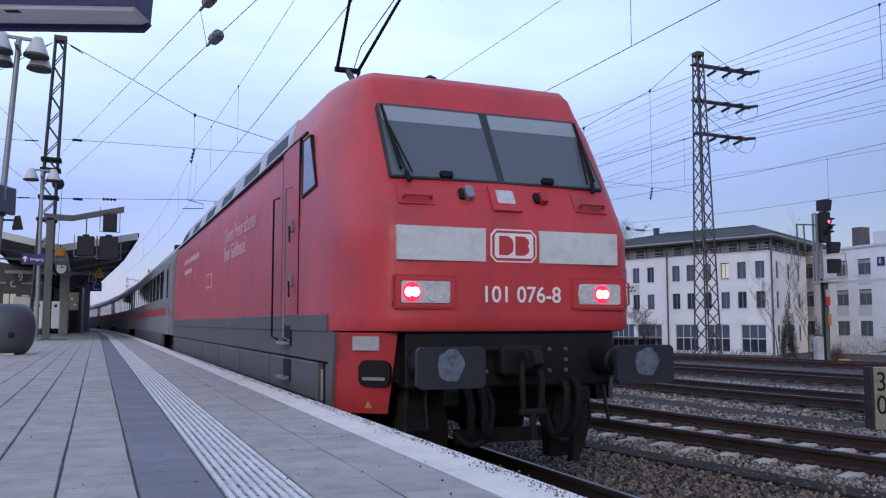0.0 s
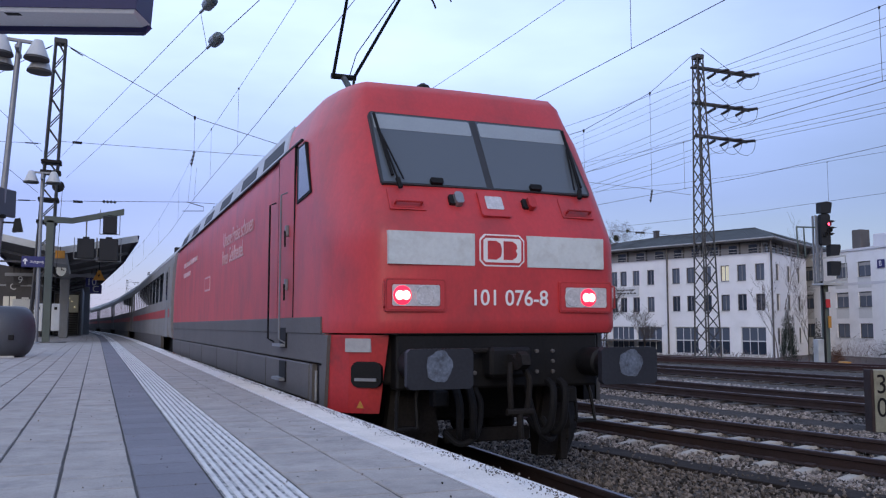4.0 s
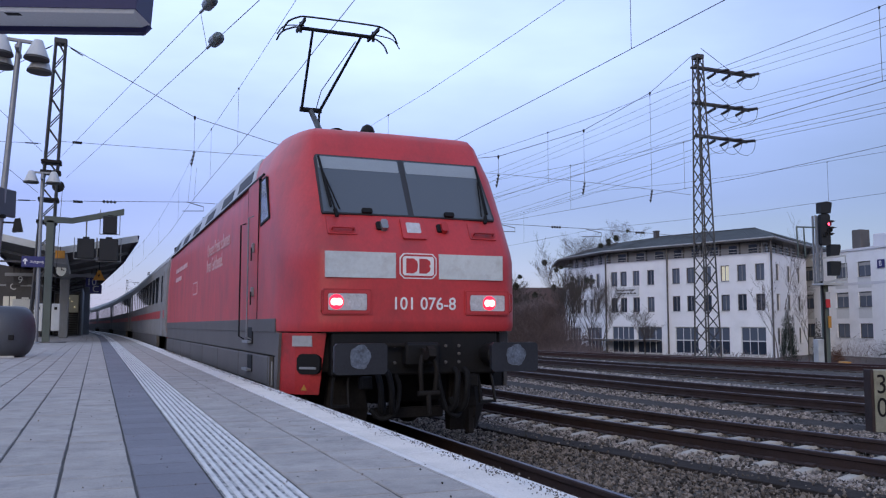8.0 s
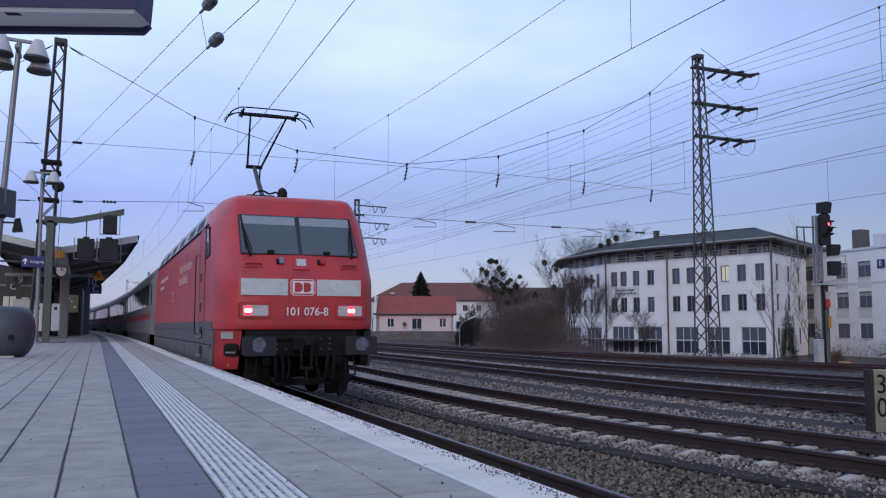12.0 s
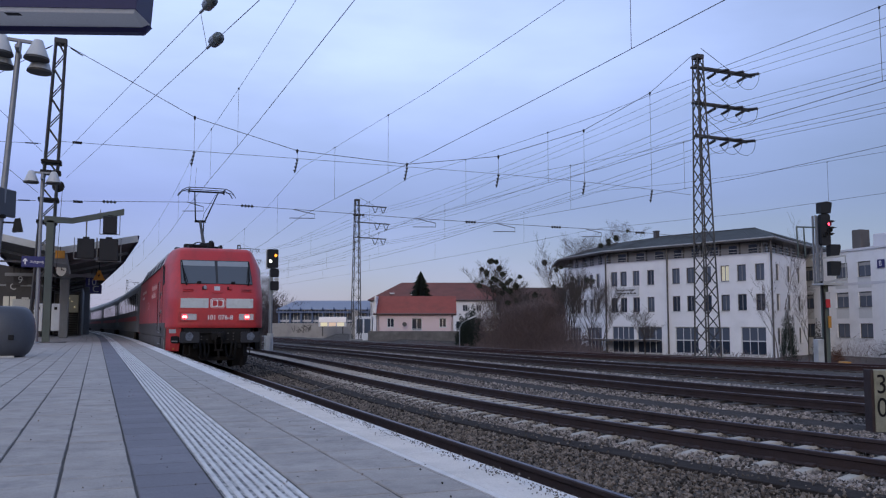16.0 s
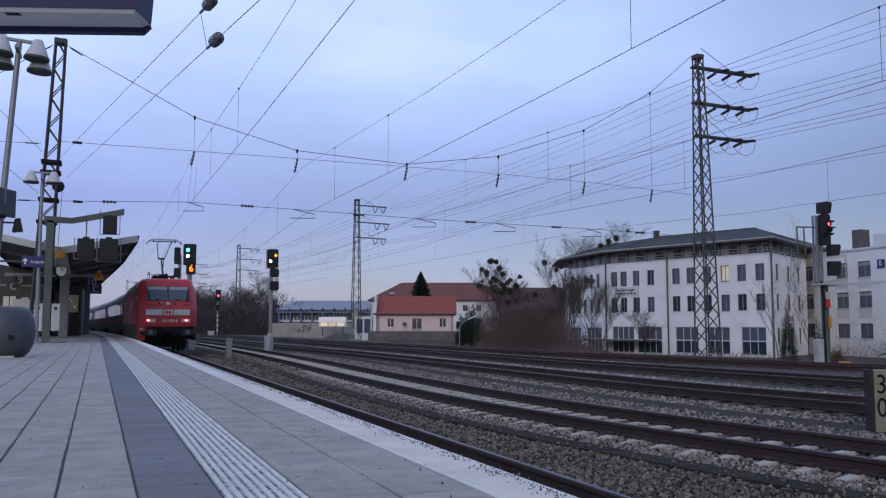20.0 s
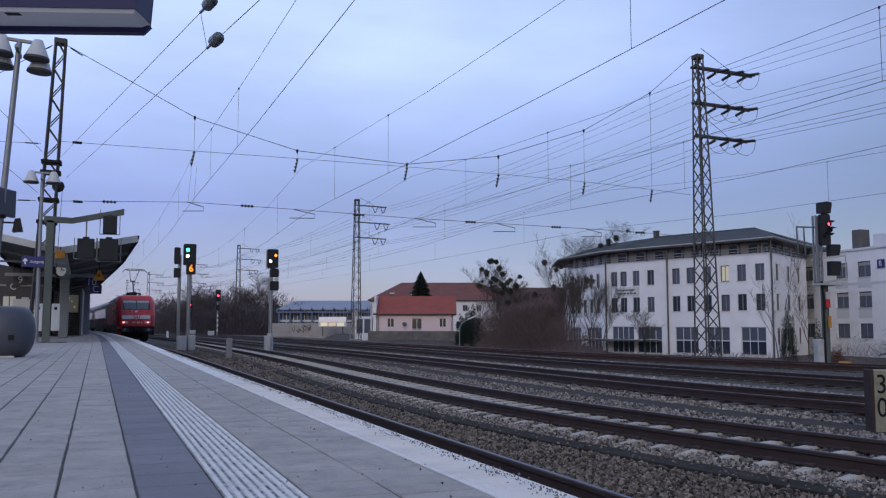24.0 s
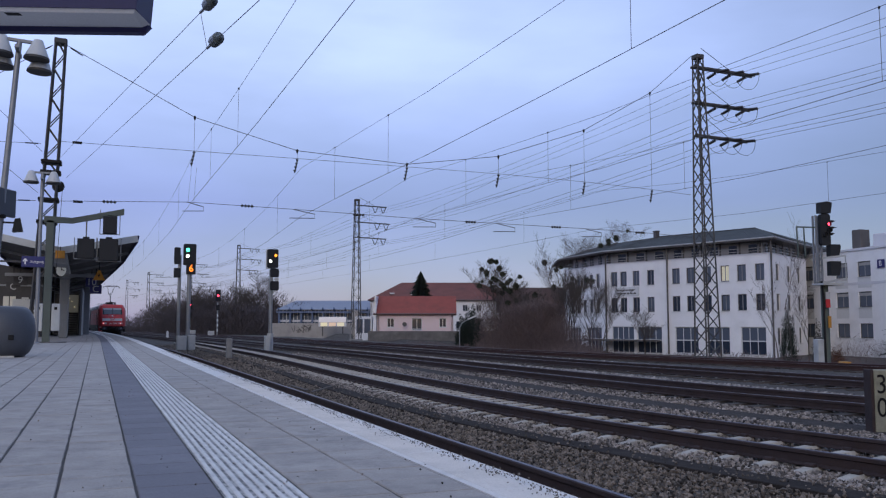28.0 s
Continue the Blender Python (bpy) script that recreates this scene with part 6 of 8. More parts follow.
def facade(parent, p0, p1, z0, z1, holes, mat, thick=0.35):
    """A wall from p0 to p1 with real openings; holes: (u0, u1, z0, z1, kind). The outside is -y of the wall's frame."""
    m, ln = wall_frame(p0, p1)
    us = sorted({0.0, ln, *(h[0] for h in holes), *(h[1] for h in holes)})
    zs = sorted({z0, z1, *(h[2] for h in holes), *(h[3] for h in holes)})
    mb = Mb()
    for a, b in zip(us, us[1:]):
        run = None
        for c, d in zip(zs, zs[1:]):
            open_ = any(h[0] <= a + 1e-6 and b <= h[1] + 1e-6 and h[2] <= c + 1e-6 and d <= h[3] + 1e-6 for h in holes)
            if not open_:
                run = (run[0], d) if run else (c, d)
            if (open_ or d == zs[-1]) and run:
                mb.box(a, 0, run[0], b, thick, run[1])
                run = None
    w = part("wall", mb, mat, parent)
    w.matrix_basis = m
    for u0, u1, a, b, kind in holes:
        win = part("window", Mb().box(u0, 0.12, a, u1, 0.17, a + 0.07).box(u0, 0.12, b - 0.07, u1, 0.17, b).box(u0, 0.12, a + 0.07, u0 + 0.07, 0.17, b - 0.07).box(u1 - 0.07, 0.12, a + 0.07, u1, 0.17, b - 0.07),
                   M["frame_white"] if kind in ("big", "white") else M["frame_dark"], parent)
        win.matrix_basis = m
        n = max(1, round((u1 - u0) / 0.85)) if kind == "big" else (2 if u1 - u0 > 0.8 else 1)
        rows = [a + 0.07, a + (b - a) * 0.5, b - 0.07] if kind == "big" else [a + 0.07, b - 0.07]
        for i in range(n):
            for r0, r1 in zip(rows, rows[1:]):
                x0, x1 = u0 + 0.07 + (u1 - u0 - 0.14) * i / n, u0 + 0.07 + (u1 - u0 - 0.14) * (i + 1) / n
                part("pane", Mb().box(x0 + 0.02, 0.14, r0 + 0.015, x1 - 0.02, 0.155, r1 - 0.015), M["pane_lit"] if kind == "lit" and r1 > a + (b - a) * 0.55 else M["pane_pale"] if kind in ("pale_sheen", "lit") or (kind == "big" and r0 > a + 0.5) else M["pane"], win)
        bars = Mb()
        for i in range(1, n):
            x = u0 + 0.07 + (u1 - u0 - 0.14) * i / n
            bars.box(x - 0.035, 0.115, a + 0.07, x + 0.035, 0.165, b - 0.07)
        if kind == "big":
            bars.box(u0 + 0.07, 0.118, rows[1] - 0.05, u1 - 0.07, 0.162, rows[1] + 0.05)
        if bars.v:
            part("mullion", bars, M["frame_white"] if kind in ("big", "white") else M["frame_grey"], win)
        part("sill", Mb().box(u0 - 0.05, -0.08, a - 0.06, u1 + 0.05, 0.14, a), M["frame_white"], win)
        # a black sheet behind the opening stands in for the unlit room's darkness
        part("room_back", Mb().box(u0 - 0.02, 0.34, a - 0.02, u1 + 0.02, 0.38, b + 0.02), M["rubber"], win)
    return m, ln


def office():
    b = thing("office_building", "white three-storey office block with a dark overhanging roof", "building")
    P = [(68.4, 68.7), (58.2, 62.8), (54.7, 73.7), (52.3, 81.4), (53.4, 92.6)]
    z0, zt, ze = -1.7, 8.15, 9.45
    rows = ((5.67, 7.25), (2.84, 4.4))

    def cols(us, w, extra=(), lit=-1):
        h = [(u - w / 2, u + w / 2, a, c, "lit" if (lit == i and a > 5) else "pale_sheen" if (a > 5) != (i % 4 == 3) else "plain") for i, u in enumerate(us) for a, c in rows]
        return h + list(extra)

    # walls run so that the outside looks at the railway
    m1 = facade(b, P[2], P[1], z0, zt, cols([1.0, 2.75, 4.65, 6.65, 8.45, 10.35], 0.95,
                                             [(0.75, 3.5, -1.4, 1.25, "big"), (4.4, 7.0, -1.4, 1.25, "big"), (8.2, 10.8, -1.4, 1.25, "big")], lit=3), M["plaster"])
    m2 = facade(b, P[3], P[2], z0, zt, cols([1.0, 2.3, 4.0, 5.9], 0.9, [(0.6, 3.6, -1.5, 1.3, "big"), (4.0, 7.2, -1.5, 1.3, "big")]), M["plaster"])
    m3 = facade(b, P[4], P[3], z0, zt, cols([2.2, 3.9, 5.6, 7.3, 9.0], 0.9, [(1.2, 4.4, -1.4, 1.2, "big"), (6.0, 9.8, -1.4, 1.2, "big")]), M["plaster"])
    m4 = facade(b, P[1], P[0], z0, zt, [(u, u + 1.0, a, c, "plain") for u in (1.6, 5.2, 8.6) for a, c in rows + ((-0.4, 1.2),)], M["plaster"])
    # attic storey set back behind the wall top: grey panels, dark windows, posts and a balustrade
    cx, cy = 66.0, 84.0
    back = lambda p, k: (p[0] + (cx - p[0]) * k, p[1] + (cy - p[1]) * k)
    for p, q in ((P[2], P[1]), (P[3], P[2]), (P[4], P[3]), (P[1], P[0])):
        m, ln = wall_frame(back(p, 0.07), back(q, 0.07))
        o = part("attic_wall", Mb().box(0, 0, zt - 0.1, ln, 0.2, ze), M["attic_panel"], b, "set-back grey attic wall")
        o.matrix_basis = m
        n = max(3, int(ln / 1.9))
        for i in range(n):
            w = part("attic_window", Mb().box(ln * (i + 0.30) / n, -0.02, zt + 0.25, ln * (i + 0.72) / n, 0.0, ze - 0.25), M["pane"], b)
            w.matrix_basis = m
        for i in range(0, n + 1):
            o = part("attic_post", Mb().box(ln * i / n - 0.06, -0.6, zt - 0.05, ln * i / n + 0.06, -0.48, ze), M["eave"], b)
            o.matrix_basis = m
        m, ln = wall_frame(p, q)
        o = part("wall_coping", Mb().box(-0.05, -0.08, zt, ln + 0.05, 0.4, zt + 0.08), M["plaster_grey"], b)
        o.matrix_basis = m
        for z in (0.30, 0.58):
            o = part("balustrade_rail", Mb().box(0, 0.10, zt + z, ln, 0.14, zt + z + 0.06), M["attic_panel"], b)
            o.matrix_basis = m
    # roof: wide eaves, a ridge parallel to the street front, hipped at both ends
    out = [back(p, -0.05) for p in P] + [(58.0, 104.0), (80.0, 104.0), (84.0, 76.0)]
    top = [(62.9, 69.7), (62.8, 69.9), (60.6, 76.5), (58.9, 81.0), (58.6, 92.0), (60.0, 96.0), (72.0, 96.0), (76.0, 78.0)]
    part("roof", Mb().loft([[(x, y, ze) for x, y in out], [(x, y, ze + 0.16) for x, y in out], [(x, y, 11.43) for x, y in top]]), M["roof_slate"], b, "dark sheet roof")
    part("soffit", Mb().loft([[(x, y, ze - 0.06) for x, y in out], [(x, y, ze - 0.005) for x, y in out]]), M["eave"], b)
    for p, q in zip(out[:5], out[1:5]):
        part("gutter", Mb().rod((*p, ze + 0.12), (*q, ze + 0.12), 0.08), M["attic_panel"], b)
    # standing seams run up the slope
    for i in range(4):
        (xa, ya), (xb, yb), (ua, va), (ub, vb) = out[i], out[i + 1], top[i], top[i + 1]
        n = 20 if i == 1 else 12
        for j in range(1, n):
            t = j / n
            part("roof_seam", Mb().rod((xa + (xb - xa) * t, ya + (yb - ya) * t, ze + 0.17), (ua + (ub - ua) * t, va + (vb - va) * t, 11.44), 0.028, 4), M["roof_slate"], b)
    # back walls close the block
    part("rear_block", Mb().box(62.5, 76, z0, 80, 100, 8.9), M["plaster_grey"], b)
    part("chimney", Mb().box(58.3, 80.5, 11.0, 58.8, 81.0, 12.05, 0.03).box(58.25, 80.45, 12.0, 58.85, 81.05, 12.1), M["frame_dark"], b)
    part("ridge_cap", Mb().rod((62.85, 69.75, 11.45), (60.6, 76.5, 11.45), 0.08, 6).rod((60.6, 76.5, 11.45), (58.9, 81.0, 11.45), 0.08, 6), M["roof_slate"], b)
    for p in (P[1], P[2], P[3]):
        q = back(p, -0.012)
        part("downpipe", Mb().rod((*q, -1.5), (*q, ze), 0.09, 8), M["eave"], b)
    m, ln = m2
    sg = part("name_board", Mb().box(1.2, -0.08, 4.55, 4.4, -0.01, 5.5), M["frame_white"], b, "white board with lines of writing")
    sg.matrix_basis = m
    for z, w in ((5.2, 2.4), (4.85, 2.7)):
        for i in range(6):
            part("writing_bar", Mb().box(1.45 + i * w / 6, -0.09, z - 0.08, 1.45 + (i + 0.75) * w / 6, -0.08, z + 0.08), M["eave"], sg)
    o = part("entrance_canopy", Mb().box(-2.0, -1.6, -0.25, 7.0, 0.0, -0.08), M["eave"], b)
    o.matrix_basis = m
    return b


office()


def annex():
    b = thing("annex_building", "white flat-roofed building with regular windows", "building")
    P = [(70.0, 71.5), (68.1, 58.8), (65.4, 40.0)]
    rows = ((6.1, 7.6), (3.15, 4.67), (0.2, 1.6))
    facade(b, P[0], P[1], -1.7, 8.75, [(u - 0.2, u + 1.6, a, c, "pale_sheen") for u in (0.9, 6.2, 9.4) for a, c in rows], M["plaster"])
    facade(b, P[1], P[2], -1.7, 8.75, [(u - 0.2, u + 1.6, a, c, "pale_sheen") for u in (0.4, 3.6, 6.8, 10.0, 13.2) for a, c in rows], M["plaster"])
    m, ln = wall_frame(P[0], P[1])
    for u in (0.9, 6.2, 9.4):
        for a in (5.05, 2.1):
            o = part("window_panel", Mb().box(u - 0.2, -0.02, a, u + 1.6, 0.0, a + 1.0), M["frame_white"], b, "white panel below the window")
            o.matrix_basis = m
            o = part("roller_blind", Mb().box(u - 0.12, 0.11, a + 2.15, u + 1.52, 0.135, a + 2.45), M["attic_panel"], b)
            o.matrix_basis = m
    part("rear_block", Mb().box(70.6, 42, -1.7, 84, 71, 8.7), M["plaster_grey"], b)
    for p, q in ((P[0], P[1]), (P[1], P[2])):
        m, ln = wall_frame(p, q)
        o = part("roof_edge", Mb().box(-0.1, -0.12, 8.70, ln + 0.1, 0.5, 8.92), M["plaster_grey"], b)
        o.matrix_basis = m
        o = part("storey_band", Mb().box(0, -0.03, 5.35, ln, 0.0, 5.6), M["plaster_grey"], b)
        o.matrix_basis = m
    part("roof_cabin", Mb().box(72.0, 64.9, 8.6, 73.3, 66.0, 11.2, 0.04), M["eave"], b, "dark brown roof cabin")
    part("roof_storey", Mb().box(72.2, 45.0, 8.6, 76.0, 63.6, 10.6, 0.05), M["plaster_grey"], b)
    m, ln = wall_frame(P[0], P[1])
    sg = part("blue_plate", Mb().box(12.0, -0.1, 6.8, 12.9, -0.03, 7.6), M["blue_sign"], b, "blue plate with a white letter")
    sg.matrix_basis = m
    lt = lettering("letter", "B", 0.7, M["white"], sg, pose(12.42, -0.106, 7.2))
    return b


annex()


def gable_house(name, label, at, w, d, zb, ze, zr, wallmat, roofmat, holes, hip=0.0, over=0.4):
    """A house with its ridge along x; the front wall looks along -y."""
    h = thing(name, label, "house", at=at)
    for p0, p1, hs in (((0, 0), (w, 0), holes), ((w, 0), (w, d), []), ((w, d), (0, d), []), ((0, d), (0, 0), [])):
        facade(h, p0, p1, zb, ze, hs, wallmat, 0.3)
    o = over
    part("roof", Mb().add([(-o, -o, ze - 0.1), (w + o, -o, ze - 0.1), (w + o, d + o, ze - 0.1), (-o, d + o, ze - 0.1), (-o, -o, ze + 0.05), (w + o, -o, ze + 0.05), (w + o, d + o, ze + 0.05), (-o, d + o, ze + 0.05),
                           (hip - o * (hip == 0), d / 2, zr), (w - hip + o * (hip == 0), d / 2, zr)],
                          [(3, 2, 1, 0), (0, 1, 5, 4), (1, 2, 6, 5), (2, 3, 7, 6), (3, 0, 4, 7), (4, 5, 9, 8), (5, 6, 9), (6, 7, 8, 9), (7, 4, 8)]), roofmat, h, "tiled roof")
    if hip == 0:
        for x in (0.0, w):
            part("gable", Mb().prism([(0, ze - 0.05), (d, ze - 0.05), (d / 2, zr - 0.25)], "x", x - (0.0 if x == 0 else 0.25), x + (0.25 if x == 0 else 0.0)), wallmat, h)
    part("gutter", Mb().rod((-o, -o - 0.05, ze), (w + o, -o - 0.05, ze), 0.07), M["eave"], h)
    return h


pk = gable_house("pink_house", "low pale pink house with a bright red tiled roof", pose(31.6, 100.2, 0, 0, 0, -21.9), 9.3, 7.0, -0.6, 2.8, 5.1, M["plaster_pink"], M["roof_tile"],
                 [(1.25, 2.1, 1.2, 2.3, "white"), (4.25, 5.5, 0.85, 2.3, "white"), (7.6, 8.45, 1.2, 2.3, "white")])
for u in (0.9, 4.0):
    rl = part("balcony_rail", Mb().beam((u, -0.5, 1.0), (u + 2.0, -0.5, 1.0), 0.04, 0.05).beam((u, -0.5, 0.6), (u + 2.0, -0.5, 0.6), 0.03, 0.03), M["frame_white"], pk)
part("bay_window", Mb().box(-2.6, -0.2, -0.4, -0.6, 2.0, 2.5, 0.03), M["plaster"], pk, "white glazed bay")
for u in (-2.45, -1.5):
    part("bay_pane", Mb().box(u, -0.23, 0.5, u + 0.75, -0.2, 2.2), M["pane_pale"], pk)
part("white_end", Mb().prism([(-0.5, 0.4), (-0.05, 0.4), (-0.05, 5.0), (-0.25, 5.0)], "y", -0.3, 7.3), M["plaster"], pk)
part("satellite_dish", Mb().lathe([(0.28, -0.1), (0.2, -0.03), (0.03, 0.0)], (3.4, -0.45, 1.55), "y", 14), M["eave"], pk)
bh = gable_house("large_house", "large white house with a red-brown hipped roof", pose(39.0, 127.0, 0, 0, 0, -21.9), 21.6, 12.0, -0.6, 5.3, 8.3, M["plaster"], M["roof_tile_old"],
                 [(12.3, 13.1, 3.6, 4.6, "white"), (14.2, 15.0, 3.6, 4.6, "white"), (16.3, 17.1, 3.6, 4.6, "white"), (13.2, 14.2, 0.9, 2.1, "white"), (16.0, 17.0, 0.9, 2.1, "white")], hip=4.5)
part("roof_window", Mb().box(2.9, 1.2, 6.3, 3.6, 1.9, 6.5), M["frame_white"], bh)
part("satellite_dish", Mb().lathe([(0.45, -0.2), (0.35, -0.05), (0.05, 0.0)], (6.6, 1.6, 6.3), "y", 16), M["frame_white"], bh)
gable_house("brown_house", "long low house with a dark brown roof behind bare bushes", pose(47.5, 98.5, 0, 0, 0, -24), 14.0, 9.0, -1.6, 3.2, 6.4, M["plaster_grey"], M["roof_brown"],
            [(2.0, 3.0, 1.0, 2.2, "white"), (6.0, 7.0, 1.0, 2.2, "white")])

# glazed market hall with blue steel frames, a sandy wall and a lit hoarding before it
hl = thing("market_hall", "long hall with a pale blue roof and blue steel frames", "building", at=pose(27.2, 141.0, 0, 0, 0, -21.9))
part("roof", Mb().loft([[(0, 0, 3.9), (15.5, 0, 3.9), (15.5, 0, 4.05), (0, 0, 4.05)], [(2.2, 6, 5.5), (15.5, 6, 5.5), (15.5, 6, 5.65), (2.2, 6, 5.65)]]), M["hall_roof"], hl, "pale blue sloping roof")
part("back_wall", Mb().box(0, 6, -0.5, 15.5, 6.3, 5.5), M["plaster_grey"], hl)
part("glazing", Mb().box(0.2, 1.2, 0.2, 15.3, 1.3, 3.9), M["pane_pale"], hl)
for i in range(26):
    part("glazing_bar", Mb().box(0.3 + i * 0.59, 1.1, 0.2, 0.37 + i * 0.59, 1.2, 3.9), M["frame_white"], hl)
part("white_rail", Mb().box(0.2, 1.05, 2.0, 15.3, 1.18, 2.35).box(0.2, 1.05, 0.9, 15.3, 1.18, 1.1), M["plaster_grey"], hl)
for i in range(9):
    part("frame", Mb().box(0.3 + i * 1.82, 0.2, -0.4, 0.55 + i * 1.82, 0.5, 4.0).beam((0.42 + i * 1.82, -0.5, 4.25), (0.42 + i * 1.82, 0.6, 3.7), 0.2, 0.25), M["hall_steel"], hl)
part("eave_beam", Mb().box(0, 0.1, 3.45, 15.5, 0.4, 3.75), M["hall_steel"], hl)
sw = solid("sandy_wall", Mb().box(0, 0, -0.6, 13.5, 0.3, 1.75, 0.03), M["sand_wall"], "sandy concrete boundary wall with scrawls", "wall", kind="structure", at=pose(24.0, 128.0, 0, 0, 0, -21.9))
g = random.Random(77)
for i in range(9):
    x, z = 3.0 + i * 0.34, 0.9
    part("scrawl", Mb().hose([(x, -0.02, z + g.uniform(-0.5, 0.5)), (x + g.uniform(0.1, 0.6), -0.02, z + g.uniform(-0.6, 0.6)), (x + g.uniform(-0.3, 0.5), -0.02, z + g.uniform(-0.6, 0.6)), (x + g.uniform(0.2, 0.8), -0.02, z + g.uniform(-0.5, 0.5))], 0.04, 4), M["eave"], sw)
bb = thing("advertising_hoarding", "lit advertising hoarding on posts", "billboard", at=pose(29.9, 121.2, -0.1, 0, 0, -21.9))
part("panel", Mb().box(-0.4, 0, 1.35, 3.6, 0.2, 2.75, 0.02), M["frame_white"], bb)
part("upper_sheet", Mb().box(-0.35, -0.02, 2.0, 3.55, 0.0, 2.7), glow("lit white sheet", (0.85, 0.80, 0.80), 0.17), bb, "lit white sheet")
for i, c in enumerate(((0.95, 0.82, 0.50), (0.85, 0.60, 0.42), (0.95, 0.82, 0.55))):
    part("lit_picture", Mb().box(-0.1 + i * 1.2, -0.02, 1.42, 0.85 + i * 1.2, 0.0, 1.92), glow("lit picture", c, 0.4), bb)
part("hoarding_post", Mb().box(0.1, 0, 0, 0.25, 0.2, 1.35).box(3.0, 0, 0, 3.15, 0.2, 1.35), M["eave"], bb)
solid("gate_pillar", Mb().box(-0.45, -0.3, -0.5, 0.45, 0.3, 3.4, 0.05), M["sand_wall"], "tall grey concrete pillar", "pillar", at=pose(30.2, 104.5, -0.1, 0, 0, -21.9))
solid("garden_wall", Mb().box(0, 0, -1.5, 16.0, 0.25, 0.75, 0.03), M["garden_wall"], "low grey garden wall before the pink house", "wall", kind="structure", at=pose(29.5, 97.0, 0, 0, 0, -21.9))
sl = thing("street_lamp", "small bent street lamp with a lit head", "lamp", at=pose(32.6, 76.8, 0.0, 0, 0, 0))
part("post", Mb().path([(0, 0, -1.4), (0, 0, 1.2), (0.25, 0, 1.65), (0.9, -0.2, 2.05)], 0.05, 8), M["steel"], sl)
part("lamp_head", Mb().beam((0.8, -0.18, 2.0), (1.55, -0.35, 2.32), 0.26, 0.12), M["frame_white"], sl, "pale lamp head")
solid("yellow_box", Mb().box(-0.20, -0.25, 0, 0.20, 0.25, 0.64, 0.04), M["yellow_dull"], "small yellow equipment box", "box", at=pose(32.2, 30.2, -0.9, 0, 0, -22))
solid("cable_trough", Mb().loft([[p + Vector((0, 0, 0)) for p in r] for r in sweep(2, [(-0.19, -0.27), (0.19, -0.27), (0.19, -0.172), (0.18, -0.165), (-0.18, -0.165), (-0.19, -0.172)], -1.90, -20, 60)]), M["trough"],
      "dark concrete cable trough in the ballast", "cable trough", kind="structure")

for xa, ya, xb, yb in ((4.80, 22.7, 4.76, 20.5), (4.74, 20.2, 5.75, 21.9)):
    solid("old_board", Mb().beam((xa, ya, -0.19), (xb, yb, -0.17), 0.11, 0.05), M["timber"], "dark old board lying in the ballast", "board", "boards in the ballast")
solid("white_post", Mb().box(-0.07, -0.07, 0, 0.07, 0.07, 1.6, 0.02), M["wall_concrete"], "slim grey marker post beside the far tracks", "post", at=pose(24.6, 87.1, -0.2))
solid("dwarf_signal", Mb().box(-0.18, -0.1, 0, 0.18, 0.1, 0.25, 0.02).prism([(-0.14, 0.25), (0.14, 0.25), (0.14, 0.75), (0.0, 0.95), (-0.14, 0.75)], "y", -0.08, 0.08), M["frame_white"], "small white dwarf signal beside the far tracks", "signal", at=pose(8.6, 118.0, -0.2))

# ---- trees and bushes, bare in winter ----
M["bark"] = material("grey-brown bark", (0.075, 0.062, 0.055), 0.9, var=0.25, scale=4, fine=30, bump=0.4)
M["bark_pale"] = material("pale birch-grey bark", (0.14, 0.125, 0.12), 0.9, var=0.3, scale=4, fine=30, bump=0.4)
M["twig"] = material("brown twigs", (0.150, 0.112, 0.108), 0.95, var=0.2, bump=0, island=0.35)
M["twig_far"] = material("grey-brown far twigs", (0.078, 0.066, 0.070), 0.95, var=0.2, bump=0, island=0.35)
M["mistletoe"] = material("dark mistletoe", (0.030, 0.036, 0.022), 0.9, var=0.2, bump=0, island=0.3)
M["needle"] = material("dark conifer needles", (0.012, 0.022, 0.016), 0.9, var=0.2, bump=0, island=0.4)


def spikes(base, tip, width):
    """Thin three-sided spikes from arrays of base points, tips and widths."""
    n = len(base)
    d = tip - base
    ref = np.tile(np.array([0.31, 0.52, 0.79]), (n, 1))
    u = np.cross(d, ref)
    u /= np.linalg.norm(u, axis=1)[:, None] + 1e-9
    v = np.cross(d, u)
    v /= np.linalg.norm(v, axis=1)[:, None] + 1e-9
    w = width[:, None]
    vs = np.stack([base + u * w, base - u * w * 0.5 + v * w * 0.87, base - u * w * 0.5 - v * w * 0.87, tip], 1).reshape(-1, 3)
    k = np.arange(n)[:, None] * 4
    fs = np.concatenate([k + [0, 1, 3], k + [1, 2, 3], k + [2, 0, 3]], 0)
    me = bpy.data.meshes.new("spikes")
    me.from_pydata(vs.tolist(), [], fs.tolist())
    return me


